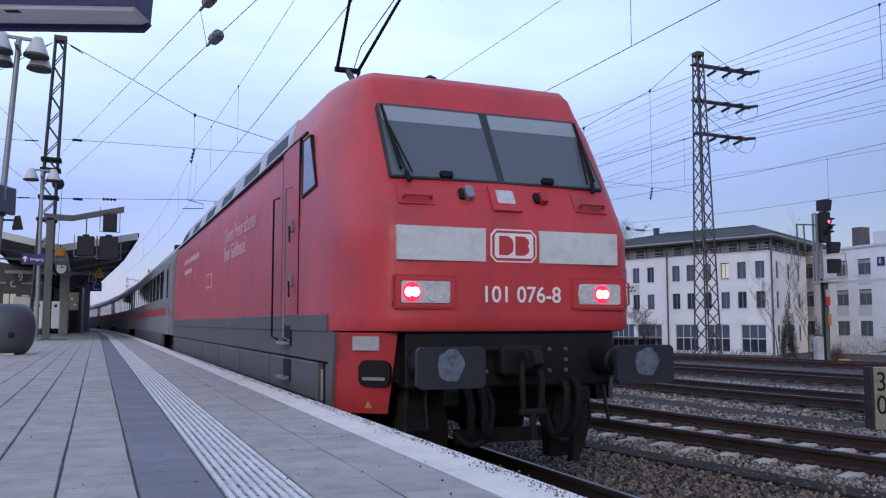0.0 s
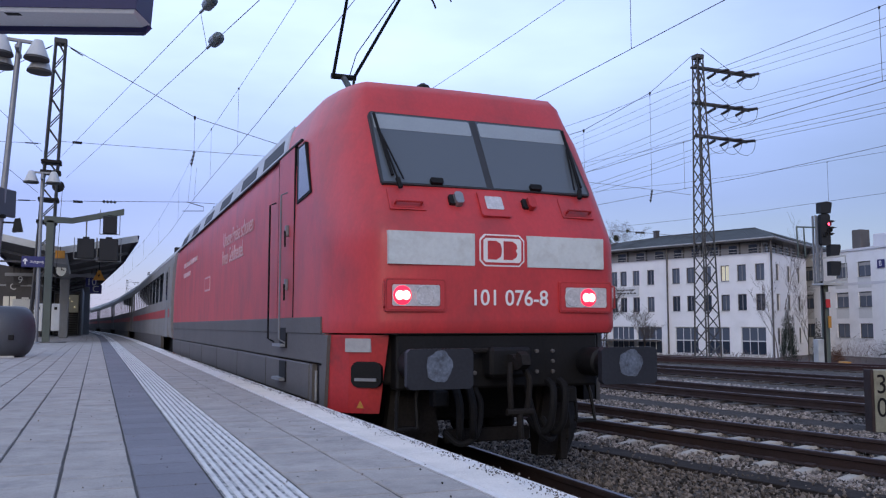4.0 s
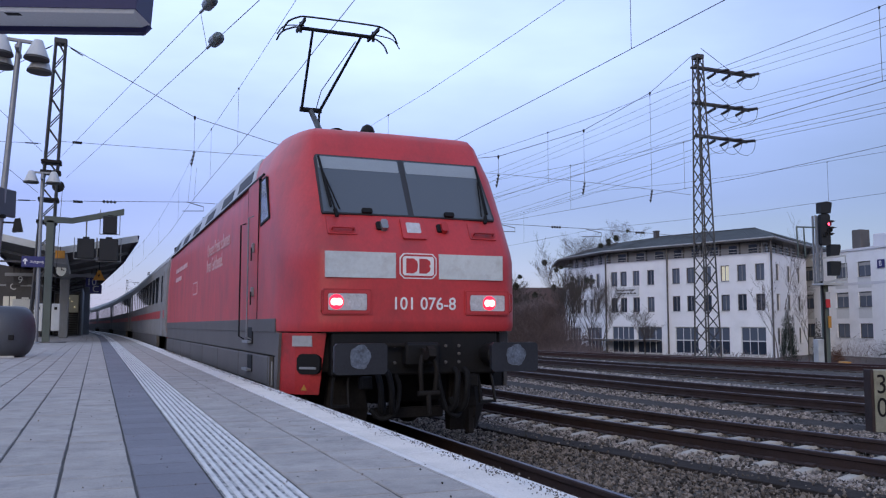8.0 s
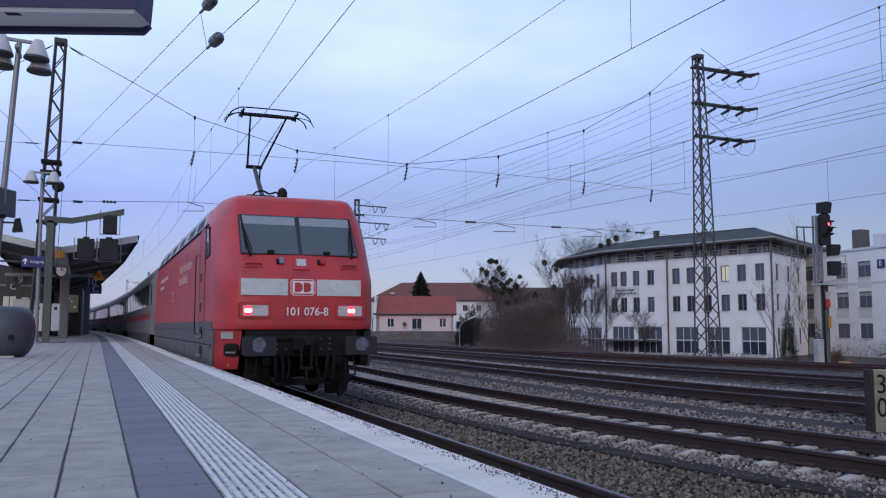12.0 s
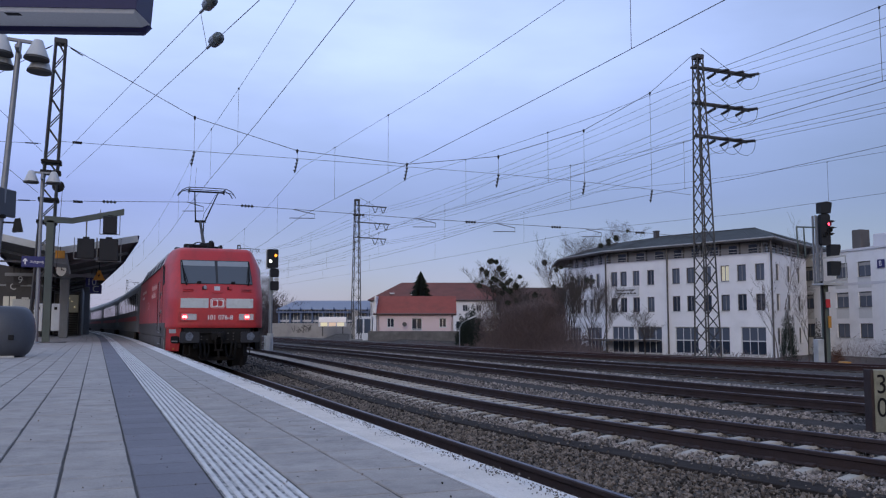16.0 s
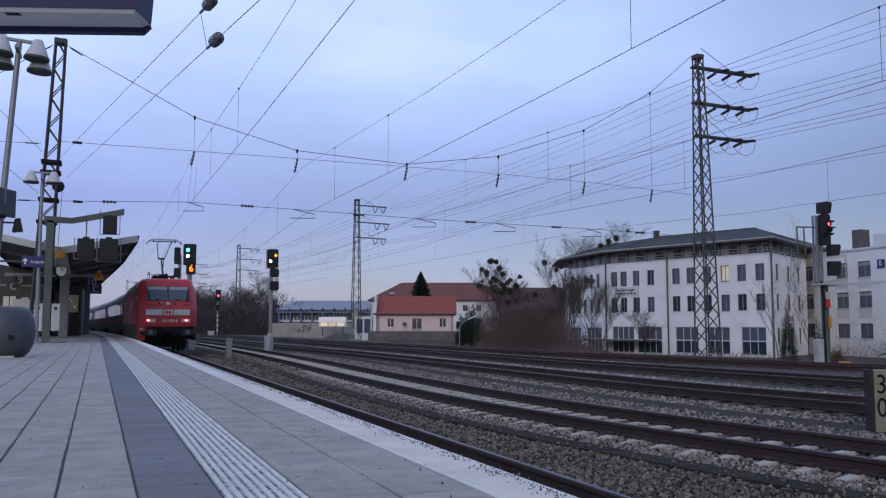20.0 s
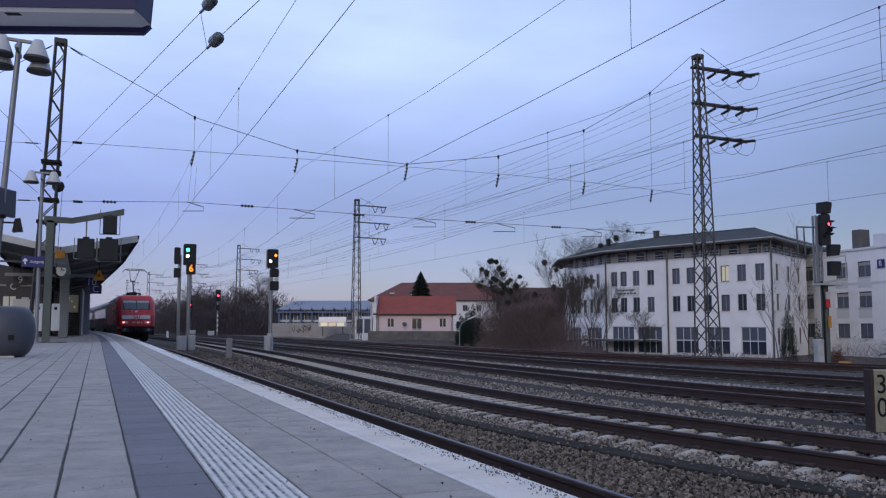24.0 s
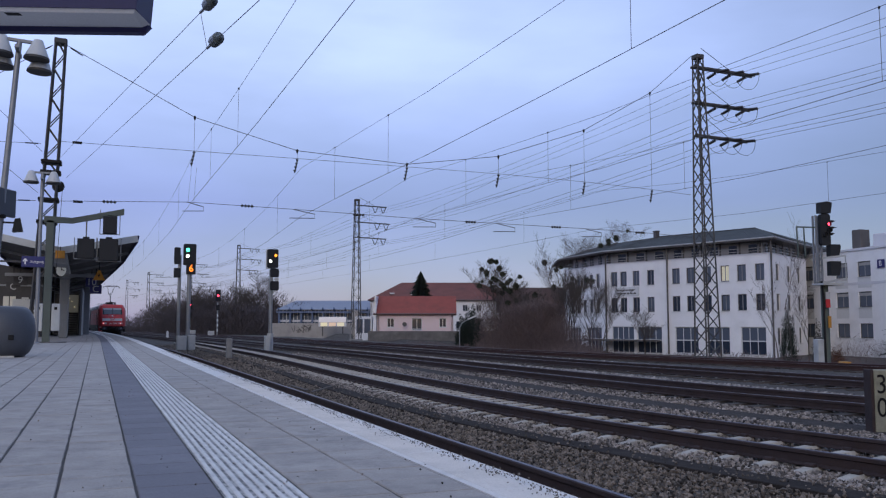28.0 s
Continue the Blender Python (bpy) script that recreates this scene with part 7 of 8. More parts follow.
def tree(label, at, h, spread, seed, bark, clumps=0, name="bare_tree", trunk_r=None, dense=0.68, tw=0.0115):
    """A bare tree: trunk and limbs as tapered tubes, a crown of fine twigs, mistletoe clumps where it has them."""
    rng = random.Random(seed)
    t = thing(name, label, "tree", at=at)
    trunk = Mb()
    b0, b1, ww, ends = [], [], [], []
    r0 = trunk_r or h * 0.018

    def grow(p, d, ln, r, lev):
        n = 3
        for i in range(n):
            q = p + d * (ln / n)
            r2 = r * 0.82
            if lev < 3:
                trunk.rod(p, q, r, 6 if lev == 0 else 4, r2)
            else:
                b0.append(tuple(p)), b1.append(tuple(q + d * ln * 0.1)), ww.append(r)
            p, r = q, r2
            d = (d + Vector((rng.uniform(-1, 1), rng.uniform(-1, 1), rng.uniform(-0.4, 0.7))) * 0.16).normalized()
            if lev < 5 and (lev > 0 or i > 0):
                for _ in range(2 if rng.random() < dense else 1):
                    a = rng.uniform(0, 2 * math.pi)
                    side = Vector((math.cos(a), math.sin(a), rng.uniform(0.1, 0.9)))
                    grow(p.copy(), (d * 0.55 + side * spread).normalized(), ln * rng.uniform(0.5, 0.72), r * 0.62, lev + 1)
        if lev >= 2:
            ends.append(p.copy())

    grow(Vector((0, 0, -0.1)), Vector((0, 0, 1)), h * 0.42, r0, 0)
    part("trunk", trunk, bark, t)
    me = spikes(np.array(b0), np.array(b1), np.maximum(np.array(ww), tw * h / 8))
    me.materials.append(bark)
    tagged(part("crown", me, bark, t, "bare twigs"), kind="stuff")
    high = [q for q in ends if q.z > 0.5 * max(e.z for e in ends)] if clumps else []
    for i in range(clumps):
        c = rng.choice(high)
        r = rng.uniform(0.20, 0.38)
        g = np.random.default_rng(seed * 31 + i)
        dv = g.normal(size=(170, 3))
        dv /= np.linalg.norm(dv, axis=1)[:, None]
        me = spikes(np.array(c) + dv * r * 0.15, np.array(c) + dv * r * g.uniform(0.7, 1.1, (170, 1)), np.full(170, 0.09 * r / 0.35))
        me.materials.append(M["mistletoe"])
        part("mistletoe", me, M["mistletoe"], t, "dark mistletoe clump")
    return t


def thicket(name, label, rng_seed, n, place, ht, w, mat, lean_by=0.62, short=0.3):
    """A mass of stems; place(rng) gives n base points, ht their heights."""
    g = np.random.default_rng(rng_seed)
    base = place(g, n)
    hh = ht(g, base)
    lift = g.uniform(0, 1, n) ** 1.25 * (1.0 - 0.5 * short) * hh
    lean = g.normal(0, lean_by, (n, 2))
    b = base.copy()
    b[:, 2] += lift
    ln = np.minimum(hh - lift, hh * 0.30 * short + 0.2) * g.uniform(0.6, 1.2, n)
    tip = b + np.stack([lean[:, 0] * ln, lean[:, 1] * ln, ln], 1)
    me = spikes(b, tip, w * g.uniform(0.5, 1.3, n))
    me.materials.append(mat)
    ob = part(name, me, mat, None, label)
    return tagged(ob, label, "bushes", kind="stuff")


def strip(p0, p1, depth, z):
    def f(g, n):
        t = g.uniform(0, 1, n)
        a, b = np.array(p0), np.array(p1)
        d = (b - a) / np.linalg.norm(b - a)
        o = g.uniform(0, depth, n)
        xy = a + t[:, None] * (b - a) + o[:, None] * np.array([-d[1], d[0]])
        return np.column_stack([xy, np.full(n, z)])
    return f


def lumpy(lo, hi, k):
    return lambda g, b: lo + (hi - lo) * (0.5 + 0.5 * np.sin(b[:, 0] * k) * np.cos(b[:, 1] * k * 0.7 + 1.3)) * g.uniform(0.75, 1.1, len(b))


def dome(cx, cy, r, h):
    """Heights of a rounded bush."""
    return lambda g, b: h * np.sqrt(np.clip(1.03 - ((b[:, 0] - cx) ** 2 + (b[:, 1] - cy) ** 2) / r ** 2, 0.02, 1)) * g.uniform(0.8, 1.08, len(b))


# far woods beyond the signals, lower towards both ends
def woods(g, b):
    u = (b[:, 0] - 7.5) / 26.0
    top = 9.9 + 1.9 * np.sin(b[:, 0] * 0.55 + 0.6) * np.cos(b[:, 1] * 0.06) + 1.3 * np.sin(b[:, 0] * 1.7 + b[:, 1] * 0.21)
    return np.clip(top * np.clip(0.45 + 1.6 * np.minimum(u, 1.15 - u), 0.5, 1.0), 3.0, 12.5) * g.uniform(0.66, 1.08, len(b))


thicket("far_woods", "bare grey-brown woods beyond the yard", 1, 60000, strip((3.0, 232.0), (31.0, 152.0), 24.0, -0.5), woods, 0.046, M["twig_far"])
thicket("far_scrub", "low dark scrub along the far tracks", 2, 30000, strip((10.0, 180.0), (29.5, 141.0), 8.0, -0.5), lumpy(4.2, 6.6, 0.33), 0.050, M["twig_far"])
thicket("bare_bushes", "dense brown bare bushes before the office block", 3, 34000, strip((34.4, 71.6), (36.1, 67.0), 4.0, -1.6), lumpy(4.7, 5.9, 0.9), 0.012, M["twig"])
thicket("bare_bushes", "ragged bare bushes beside the office block", 11, 5200, strip((36.1, 67.0), (37.6, 62.6), 3.0, -1.6), lumpy(2.2, 5.4, 1.1), 0.010, M["twig"])
thicket("bare_bushes", "dense brown bare bushes by the pink house", 4, 17000, strip((35.3, 78.2), (36.8, 71.0), 4.0, -1.2), lumpy(3.4, 5.6, 0.8), 0.012, M["twig"])
thicket("bare_bushes", "thin tall bare bushes before the white house", 10, 4200, strip((34.9, 79.0), (36.2, 75.0), 3.0, -1.2), lumpy(5.0, 7.2, 0.7), 0.011, M["twig"])
thicket("bare_bushes", "thin bare bushes before the annex", 5, 2600, strip((42.5, 42.5), (46.5, 36.0), 3.5, -1.6), lumpy(1.4, 2.8, 0.9), 0.009, M["twig"])


def bush(name, label, at, radii, n, size, mat, seed):
    """A rounded evergreen bush: small leaves scattered through lumpy volume, denser to its outside."""
    g = np.random.default_rng(seed)
    d = g.normal(size=(n, 3))
    d /= np.linalg.norm(d, axis=1)[:, None]
    d[:, 2] = np.abs(d[:, 2]) * 1.0 - 0.25 * (g.uniform(0, 1, n) < 0.3)
    r = g.uniform(0.35, 1, n) ** 0.5 * (0.82 + 0.16 * np.sin(d[:, 0] * 7 + seed) * np.cos(d[:, 1] * 6 + d[:, 2] * 5) + 0.08 * np.sin(d[:, 2] * 19 + d[:, 0] * 13))
    p = d * r[:, None] * np.array(radii)
    v = d * 0.5 + g.normal(0, 0.6, (n, 3))
    v /= np.linalg.norm(v, axis=1)[:, None]
    me = spikes(p, p + v * size * g.uniform(1.5, 3.5, (n, 1)), size * g.uniform(0.5, 1.0, n))
    me.materials.append(mat)
    ob = part(name, me, mat, None, label)
    ob.matrix_basis = at
    return tagged(ob, label, "bush", kind="stuff")


M["beech"] = material("withered beech leaves", (0.120, 0.060, 0.040), 0.9, var=0.25, bump=0, island=0.4)
bush("beech_bush", "rust-brown withered beech bush", pose(35.0, 33.3, -0.95), (0.55, 0.55, 1.5), 2600, 0.022, M["beech"], 41)
M["needle_dull"] = material("dull brown-green needles", (0.030, 0.032, 0.026), 0.9, var=0.2, bump=0, island=0.5)
bush("dark_bush", "dark evergreen bush", pose(39.0, 88.6, -1.3), (2.2, 1.7, 5.2), 15000, 0.055, M["needle"], 6)
bush("evergreen_shrub", "narrow dark evergreen shrub", pose(43.4, 45.4, -1.6), (0.80, 0.7, 4.9), 6500, 0.030, M["needle"], 7)
bush("evergreen_shrub", "dark green bush beside the signal", pose(38.9, 38.4, -1.6), (0.45, 0.45, 3.7), 3000, 0.028, M["needle_dull"], 8)
thicket("low_scrub", "low dark scrub along the bank", 9, 3800, strip((27.6, 92.0), (36.0, 34.0), 2.0, -1.1), lumpy(0.5, 1.3, 0.6), 0.02, M["twig"])

tree("bare tree full of dark mistletoe clumps", pose(36.5, 75.7, -1.4), 10.6, 0.46, 11, M["bark"], 30, dense=0.85, trunk_r=0.10, tw=0.0068)
tree("bare tree with mistletoe clumps", pose(38.4, 74.6, -1.4), 6.8, 0.40, 24, M["bark"], 6, dense=0.85, trunk_r=0.10, tw=0.0068)
tree("bare tree with mistletoe beside the office block", pose(39.9, 69.8, -1.6), 11.8, 0.38, 12, M["bark"], 12, dense=0.62, trunk_r=0.11, tw=0.0068)
tree("tall bare tree before the white wall", pose(39.8, 68.1, -1.6), 9.2, 0.36, 13, M["bark"], trunk_r=0.08, tw=0.0058)
tree("slender bare tree in front of the white wall", pose(38.2, 64.4, -1.6), 8.6, 0.30, 14, M["bark"], trunk_r=0.07, tw=0.0058)
tree("slender bare tree in front of the white wall", pose(38.3, 62.2, -1.6), 8.0, 0.30, 25, M["bark"], trunk_r=0.07, tw=0.0058)
tree("slender bare tree in front of the white wall", pose(35.9, 56.7, -1.6), 7.0, 0.36, 26, M["bark"], trunk_r=0.06, tw=0.0058)
tree("bare tree with mistletoe behind the roof", pose(56.2, 88.2, 1.0), 14.0, 0.66, 15, M["bark"], 10, tw=0.006)
tree("bare tree with mistletoe behind the roof", pose(57.3, 93.0, 1.0), 13.4, 0.66, 27, M["bark"], 5, tw=0.006)
tree("small spreading bare tree", pose(36.6, 52.1, -1.6), 5.6, 1.0, 16, M["bark"], trunk_r=0.085, tw=0.0085)
tree("thin pale bare tree", pose(43.4, 45.1, -1.6), 10.6, 0.26, 17, M["bark_pale"], dense=0.2, trunk_r=0.06, tw=0.006)
tree("thin pale bare tree", pose(42.5, 45.4, -1.6), 7.4, 0.34, 18, M["bark_pale"], dense=0.2, trunk_r=0.05, tw=0.006)
tree("thin bare tree beside the annex", pose(42.9, 43.1, -1.6), 6.8, 0.40, 28, M["bark"], dense=0.25, trunk_r=0.06, tw=0.0058)
for i, (x, y, hh) in enumerate(((38.9, 66.3, 8.6), (37.0, 58.6, 7.0), (40.6, 65.6, 8.4))):
    tree("slender upright bare tree before the white wall", pose(x, y, -1.6), hh, 0.24, 90 + i, M["bark"], dense=0.62, tw=0.0052, trunk_r=0.055)
tree("bare tree beyond the bushes", pose(44.7, 84.4, -1.6), 8.9, 0.55, 19, M["bark"])
tree("large bare tree in the far woods", pose(27.4, 171.0, -0.5), 14.0, 0.75, 20, M["bark"])
tree("bare tree in the far woods", pose(18.5, 178.0, -0.5), 11.0, 0.7, 21, M["bark"])
tree("bare tree in the far woods", pose(31.0, 160.0, -0.5), 9.0, 0.7, 22, M["bark"])
for i, (x, y, hh) in enumerate(((14.0, 196.0, 9.0), (16.5, 168.0, 9.5), (24.0, 158.0, 9.5), (25.5, 165.0, 12.0), (21.5, 186.0, 10.5))):
    tree("bare tree in the far woods", pose(x, y, -0.5), hh, 0.75, 60 + i, M["bark"])


def conifer(label, at, h, r, seed, n=2600):
    t = thing("conifer", label, "tree", at=at)
    part("trunk", Mb().rod((0, 0, 0), (0, 0, h * 0.98), 0.14, 6, 0.02), M["bark"], t)
    g = np.random.default_rng(seed)
    u = g.uniform(0.08, 1, n) ** 0.8
    a = g.uniform(0, 2 * math.pi, n)
    rr = r * (1 - u) ** 0.8 * g.uniform(0.75, 1.2, n) * (0.72 + 0.42 * (1 - (u * 11 + 0.3 * np.sin(a * 3)) % 1)) + 0.05
    tip = np.column_stack([np.cos(a) * rr, np.sin(a) * rr, u * h + rr * 0.1])
    base = np.column_stack([np.cos(a) * rr * 0.2, np.sin(a) * rr * 0.2, u * h + 0.28 * rr])
    me = spikes(base, tip, np.full(n, 0.07 * h / 7))
    me.materials.append(M["needle"])
    tagged(part("crown", me, M["needle"], t, "dark needles"), kind="stuff")


conifer("dark pointed spruce between the red roofs", pose(41.3, 111.0, 0.2), 8.6, 2.9, 31, 7500)
conifer("dark conifer twigs at the edge of the yard", pose(45.2, 38.0, -1.6), 5.8, 1.4, 32, 240)


# ---- ballast stones ----
def stones(name, label, seed, n, place, size, mat, z=-0.205):
    g = np.random.default_rng(seed)
    octa = np.array([(1, 0, 0), (-1, 0, 0), (0, 1, 0), (0, -1, 0), (0, 0, 1), (0, 0, -1)], float)
    tri = np.array([(0, 2, 4), (2, 1, 4), (1, 3, 4), (3, 0, 4), (2, 0, 5), (1, 2, 5), (3, 1, 5), (0, 3, 5)])
    c = place(g, n)
    s = size * g.uniform(0.45, 1.4, (n, 1, 1)) * g.uniform(0.6, 1.4, (n, 1, 3))
    v = octa[None] * s * g.uniform(0.75, 1.25, (n, 6, 1))
    a = g.uniform(0, 2 * math.pi, (n, 3))
    ca, sa = np.cos(a), np.sin(a)
    x, y, zz = v[..., 0], v[..., 1], v[..., 2]
    x, y = x * ca[:, :1] - y * sa[:, :1], x * sa[:, :1] + y * ca[:, :1]
    y, zz = y * ca[:, 1:2] - zz * sa[:, 1:2], y * sa[:, 1:2] + zz * ca[:, 1:2]
    x, zz = x * ca[:, 2:] - zz * sa[:, 2:], x * sa[:, 2:] + zz * ca[:, 2:]
    v = np.stack([x + c[:, :1], y + c[:, 1:2], zz + z + g.uniform(-0.012, 0.022, (n, 1))], -1).reshape(-1, 3)
    f = (tri[None] + (np.arange(n) * 6)[:, None, None]).reshape(-1, 3)
    me = bpy.data.meshes.new(name)
    me.vertices.add(len(v))
    me.vertices.foreach_set("co", v.ravel())
    me.loops.add(len(f) * 3)
    me.loops.foreach_set("vertex_index", f.ravel().astype(np.int32))
    me.polygons.add(len(f))
    me.polygons.foreach_set("loop_start", np.arange(len(f), dtype=np.int32) * 3)
    me.update(calc_edges=True)
    me.shade_flat()
    me.materials.append(mat)
    return tagged(part(name, me, mat, None, label), label, "gravel", kind="stuff")


def bed(k, x0, x1, y0, y1, power=1.7):
    """Points x0 to x1 metres across from track k, thinning out along y."""
    def f(g, n):
        y = y0 + (y1 - y0) * g.uniform(0, 1, n) ** power
        return np.column_stack([np.interp(y, *LINES[k]) + g.uniform(x0, x1, n), y])
    return f


stones("ballast", "crushed stone spilt over the cable trough", 50, 700, bed(2, -2.12, -1.62, 5.0, 44.0), 0.018, M["stone"], -0.170)

stones("ballast", "crushed stone heaped over the sleeper ends", 51, 5000, bed(2, -1.72, -1.16, 4.0, 44.0), 0.023, M["stone_mixed"], -0.204)


def lane(y0, y1, power=1.7):
    """Points from the far rail of the platform track to the cable trough, thinning out along y."""
    def f(g, n):
        y = y0 + (y1 - y0) * g.uniform(0, 1, n) ** power
        a, b = np.interp(y, *LINES[1]) + 0.8, np.interp(y, *LINES[2]) - 2.1
        return np.column_stack([a + (b - a) * g.uniform(0, 1, n), y])
    return f


def cribs(k, u0, u1, y0, y1, pitch, clear, power=1.7):
    """Points u0 to u1 metres across from track k, in the gaps between sleepers that start at y0."""
    def f(g, n):
        i = np.floor(g.uniform(0, 1, n) ** power * int((y1 - y0) / pitch))
        y = y0 + i * pitch
        u, v = g.uniform(u0, u1, n), g.uniform(clear, pitch - clear, n)
        dx = (np.interp(y + 1.0, *LINES[k]) - np.interp(y - 1.0, *LINES[k])) / 2.0
        ln = np.sqrt(1 + dx * dx)
        return np.column_stack([np.interp(y, *LINES[k]) + u / ln + v * dx / ln, y - u * dx / ln + v / ln])
    return f


stones("ballast", "dark brown crushed stone beside the platform track", 1, 26000, lane(3.5, 34.0), 0.024, M["stone"], -0.212)
stones("ballast", "dark crushed stone inside the platform track", 2, 4500, bed(1, -0.9, 0.70, 4.0, 34.0), 0.027, M["stone"])
stones("ballast", "grey crushed stone between pale sleepers", 3, 18000, cribs(2, -0.72, 0.72, 3.4, 60.0, 0.53, 0.078), 0.019, M["stone"], -0.216)
stones("ballast", "grey crushed stone along the sleeper ends", 4, 13000, cribs(2, -1.70, -0.80, 3.4, 42.0, 0.53, 0.085), 0.022, M["stone_mixed"], -0.214)
stones("ballast", "light grey crushed stone between two tracks", 5, 12000, bed(2, 3.65, 4.5, 5.0, 50.0), 0.028, M["stone_mixed"], -0.215)
stones("ballast", "light grey crushed stone beside the rail", 15, 16000, bed(2, 0.80, 2.9, 5.0, 50.0), 0.028, M["stone_mixed"], -0.212)
stones("ballast", "light grey crushed stone between far tracks", 6, 9000, bed(3, 0.85, 3.2, 8.0, 60.0), 0.036, M["stone_light"])
for k in (3, 4):
    stones("ballast", "pale crushed stone between the rails", 40 + k, 6000, bed(k, -0.70, 0.70, 8.0, 62.0), 0.032, M["stone_light"], -0.19)
stones("ballast", "light grey crushed stone between far tracks", 7, 6000, bed(4, 0.85, 3.2, 12.0, 70.0), 0.04, M["stone_light"])
stones("ballast", "brown crushed stone beyond the platform track", 8, 9000, bed(1, 0.8, 4.0, 30.0, 75.0, 1.2), 0.045, M["stone"])
M["shoulder"] = material("pale ballast shoulder", (0.135, 0.125, 0.118), 0.95, var=0.4, scale=8, fine=30, bump=0.8, depth=0.03)
solid("cinder_path", Mb().loft(sweep(2, [(2.80, -0.30), (3.72, -0.30), (3.66, -0.203), (2.86, -0.203)], 0.0, -10, 60)), M["cinder"], "dark trodden cinder path between two tracks", "path", kind="structure")
for k, yb in ((3, 80.0), (4, 90.0), (5, 90.0)):
    a = 1.75
    solid("ballast_shoulder", Mb().loft(sweep(k, [(a - 0.5, -0.26), (a + 0.1, -0.15), (a + 0.55, -0.13), (a + 1.2, -0.26)], 0.0, -10, yb)), M["shoulder"], "pale ballast heaped between two tracks", "ballast", kind="structure")
    stones("ballast", "pale crushed stone heaped between two tracks", 20 + k, 5000, bed(k, a + 0.1, a + 0.6, 5.0, 60.0), 0.034, M["stone_light"], -0.14)
stones("edge_grit", "dark grit gathered along the platform edge", 9, 4200, lambda g, n: np.column_stack([np.minimum(1.590 - np.abs(g.normal(0, 1, n)) ** 1.6 * 0.022 + g.normal(0, 0.012, n), 1.642), 2.2 + 20 * (np.floor(g.uniform(0, 1, n) ** 1.2 * 44) + 0.5 + 0.24 * g.normal(0, 1, n)) / 44]),
       0.0036, M["edge_dirt"], ZP - 0.002)

stones("litter", "dry leaf bits and grit scattered on the paving", 30, 520, lambda g, n: np.column_stack([1.36 - 2.6 * g.uniform(0, 1, n) ** 1.4, 2.2 + 11 * g.uniform(0, 1, n) ** 1.5]), 0.0036, M["stone"], ZP + 0.001)


# ---- sleepers, each its own piece ----
def sleepers():
    prof = [(-1.3, -0.36), (1.3, -0.36), (1.3, -0.235), (1.22, -0.205), (0.92, -0.168), (0.60, -0.164), (0.34, -0.174), (-0.34, -0.174), (-0.60, -0.164), (-0.92, -0.168), (-1.22, -0.205), (-1.3, -0.235)]
    me = Mb().loft([[(x, -0.095, z - 0.07) for x, z in prof], [(x * 0.995, -0.068, z - 0.010) for x, z in prof], [(x * 0.99, -0.058, z) for x, z in prof], [(x * 0.99, 0.058, z) for x, z in prof], [(x * 0.995, 0.068, z - 0.010) for x, z in prof], [(x, 0.095, z - 0.07) for x, z in prof]]).mesh("sleeper", M["sleeper"])
    clip = Mb()
    for s in (-0.7525, 0.7525):
        for e2 in (-0.12, 0.12):
            clip.box(s + e2 - 0.035, -0.06, -0.17, s + e2 + 0.035, 0.06, -0.125, 0.012)
    clip_me = clip.mesh("rail_clip", M["rail"])
    y = 3.4
    while y < 84:
        p, d = line_frame(2, y)
        m = Matrix.Translation(p) @ pose(0, 0, 0, 0, 0, math.degrees(math.atan2(-d.x, d.y)))
        o = part("sleeper", me, None, TRACKS[2])
        o.matrix_basis = m
        if y < 40:
            o = part("rail_clip", clip_me, None, TRACKS[2])
            o.matrix_basis = m
        y += 0.53
    for k, y0, y1 in ((1, 3.0, 60.0), (3, 6.0, 70.0), (4, 8.0, 70.0), (5, 10.0, 70.0)):
        mb = Mb()
        y = y0
        while y < y1:
            p, d = line_frame(k, y)
            s = Vector((d.y, -d.x, 0))
            z = Vector((0, 0, 1))
            mb.loft([[p + s * u + d * v - z * 0.22 for u, v in ((-1.3, -0.13), (1.3, -0.13), (1.3, 0.13), (-1.3, 0.13))], [p + s * u + d * v - z * 0.185 for u, v in ((-1.3, -0.12), (1.3, -0.12), (1.3, 0.12), (-1.3, 0.12))]])
            y += 0.6
        tagged(part("sleepers", mb, M["timber"], TRACKS[k], "dark timber sleepers"), kind="stuff")


sleepers()


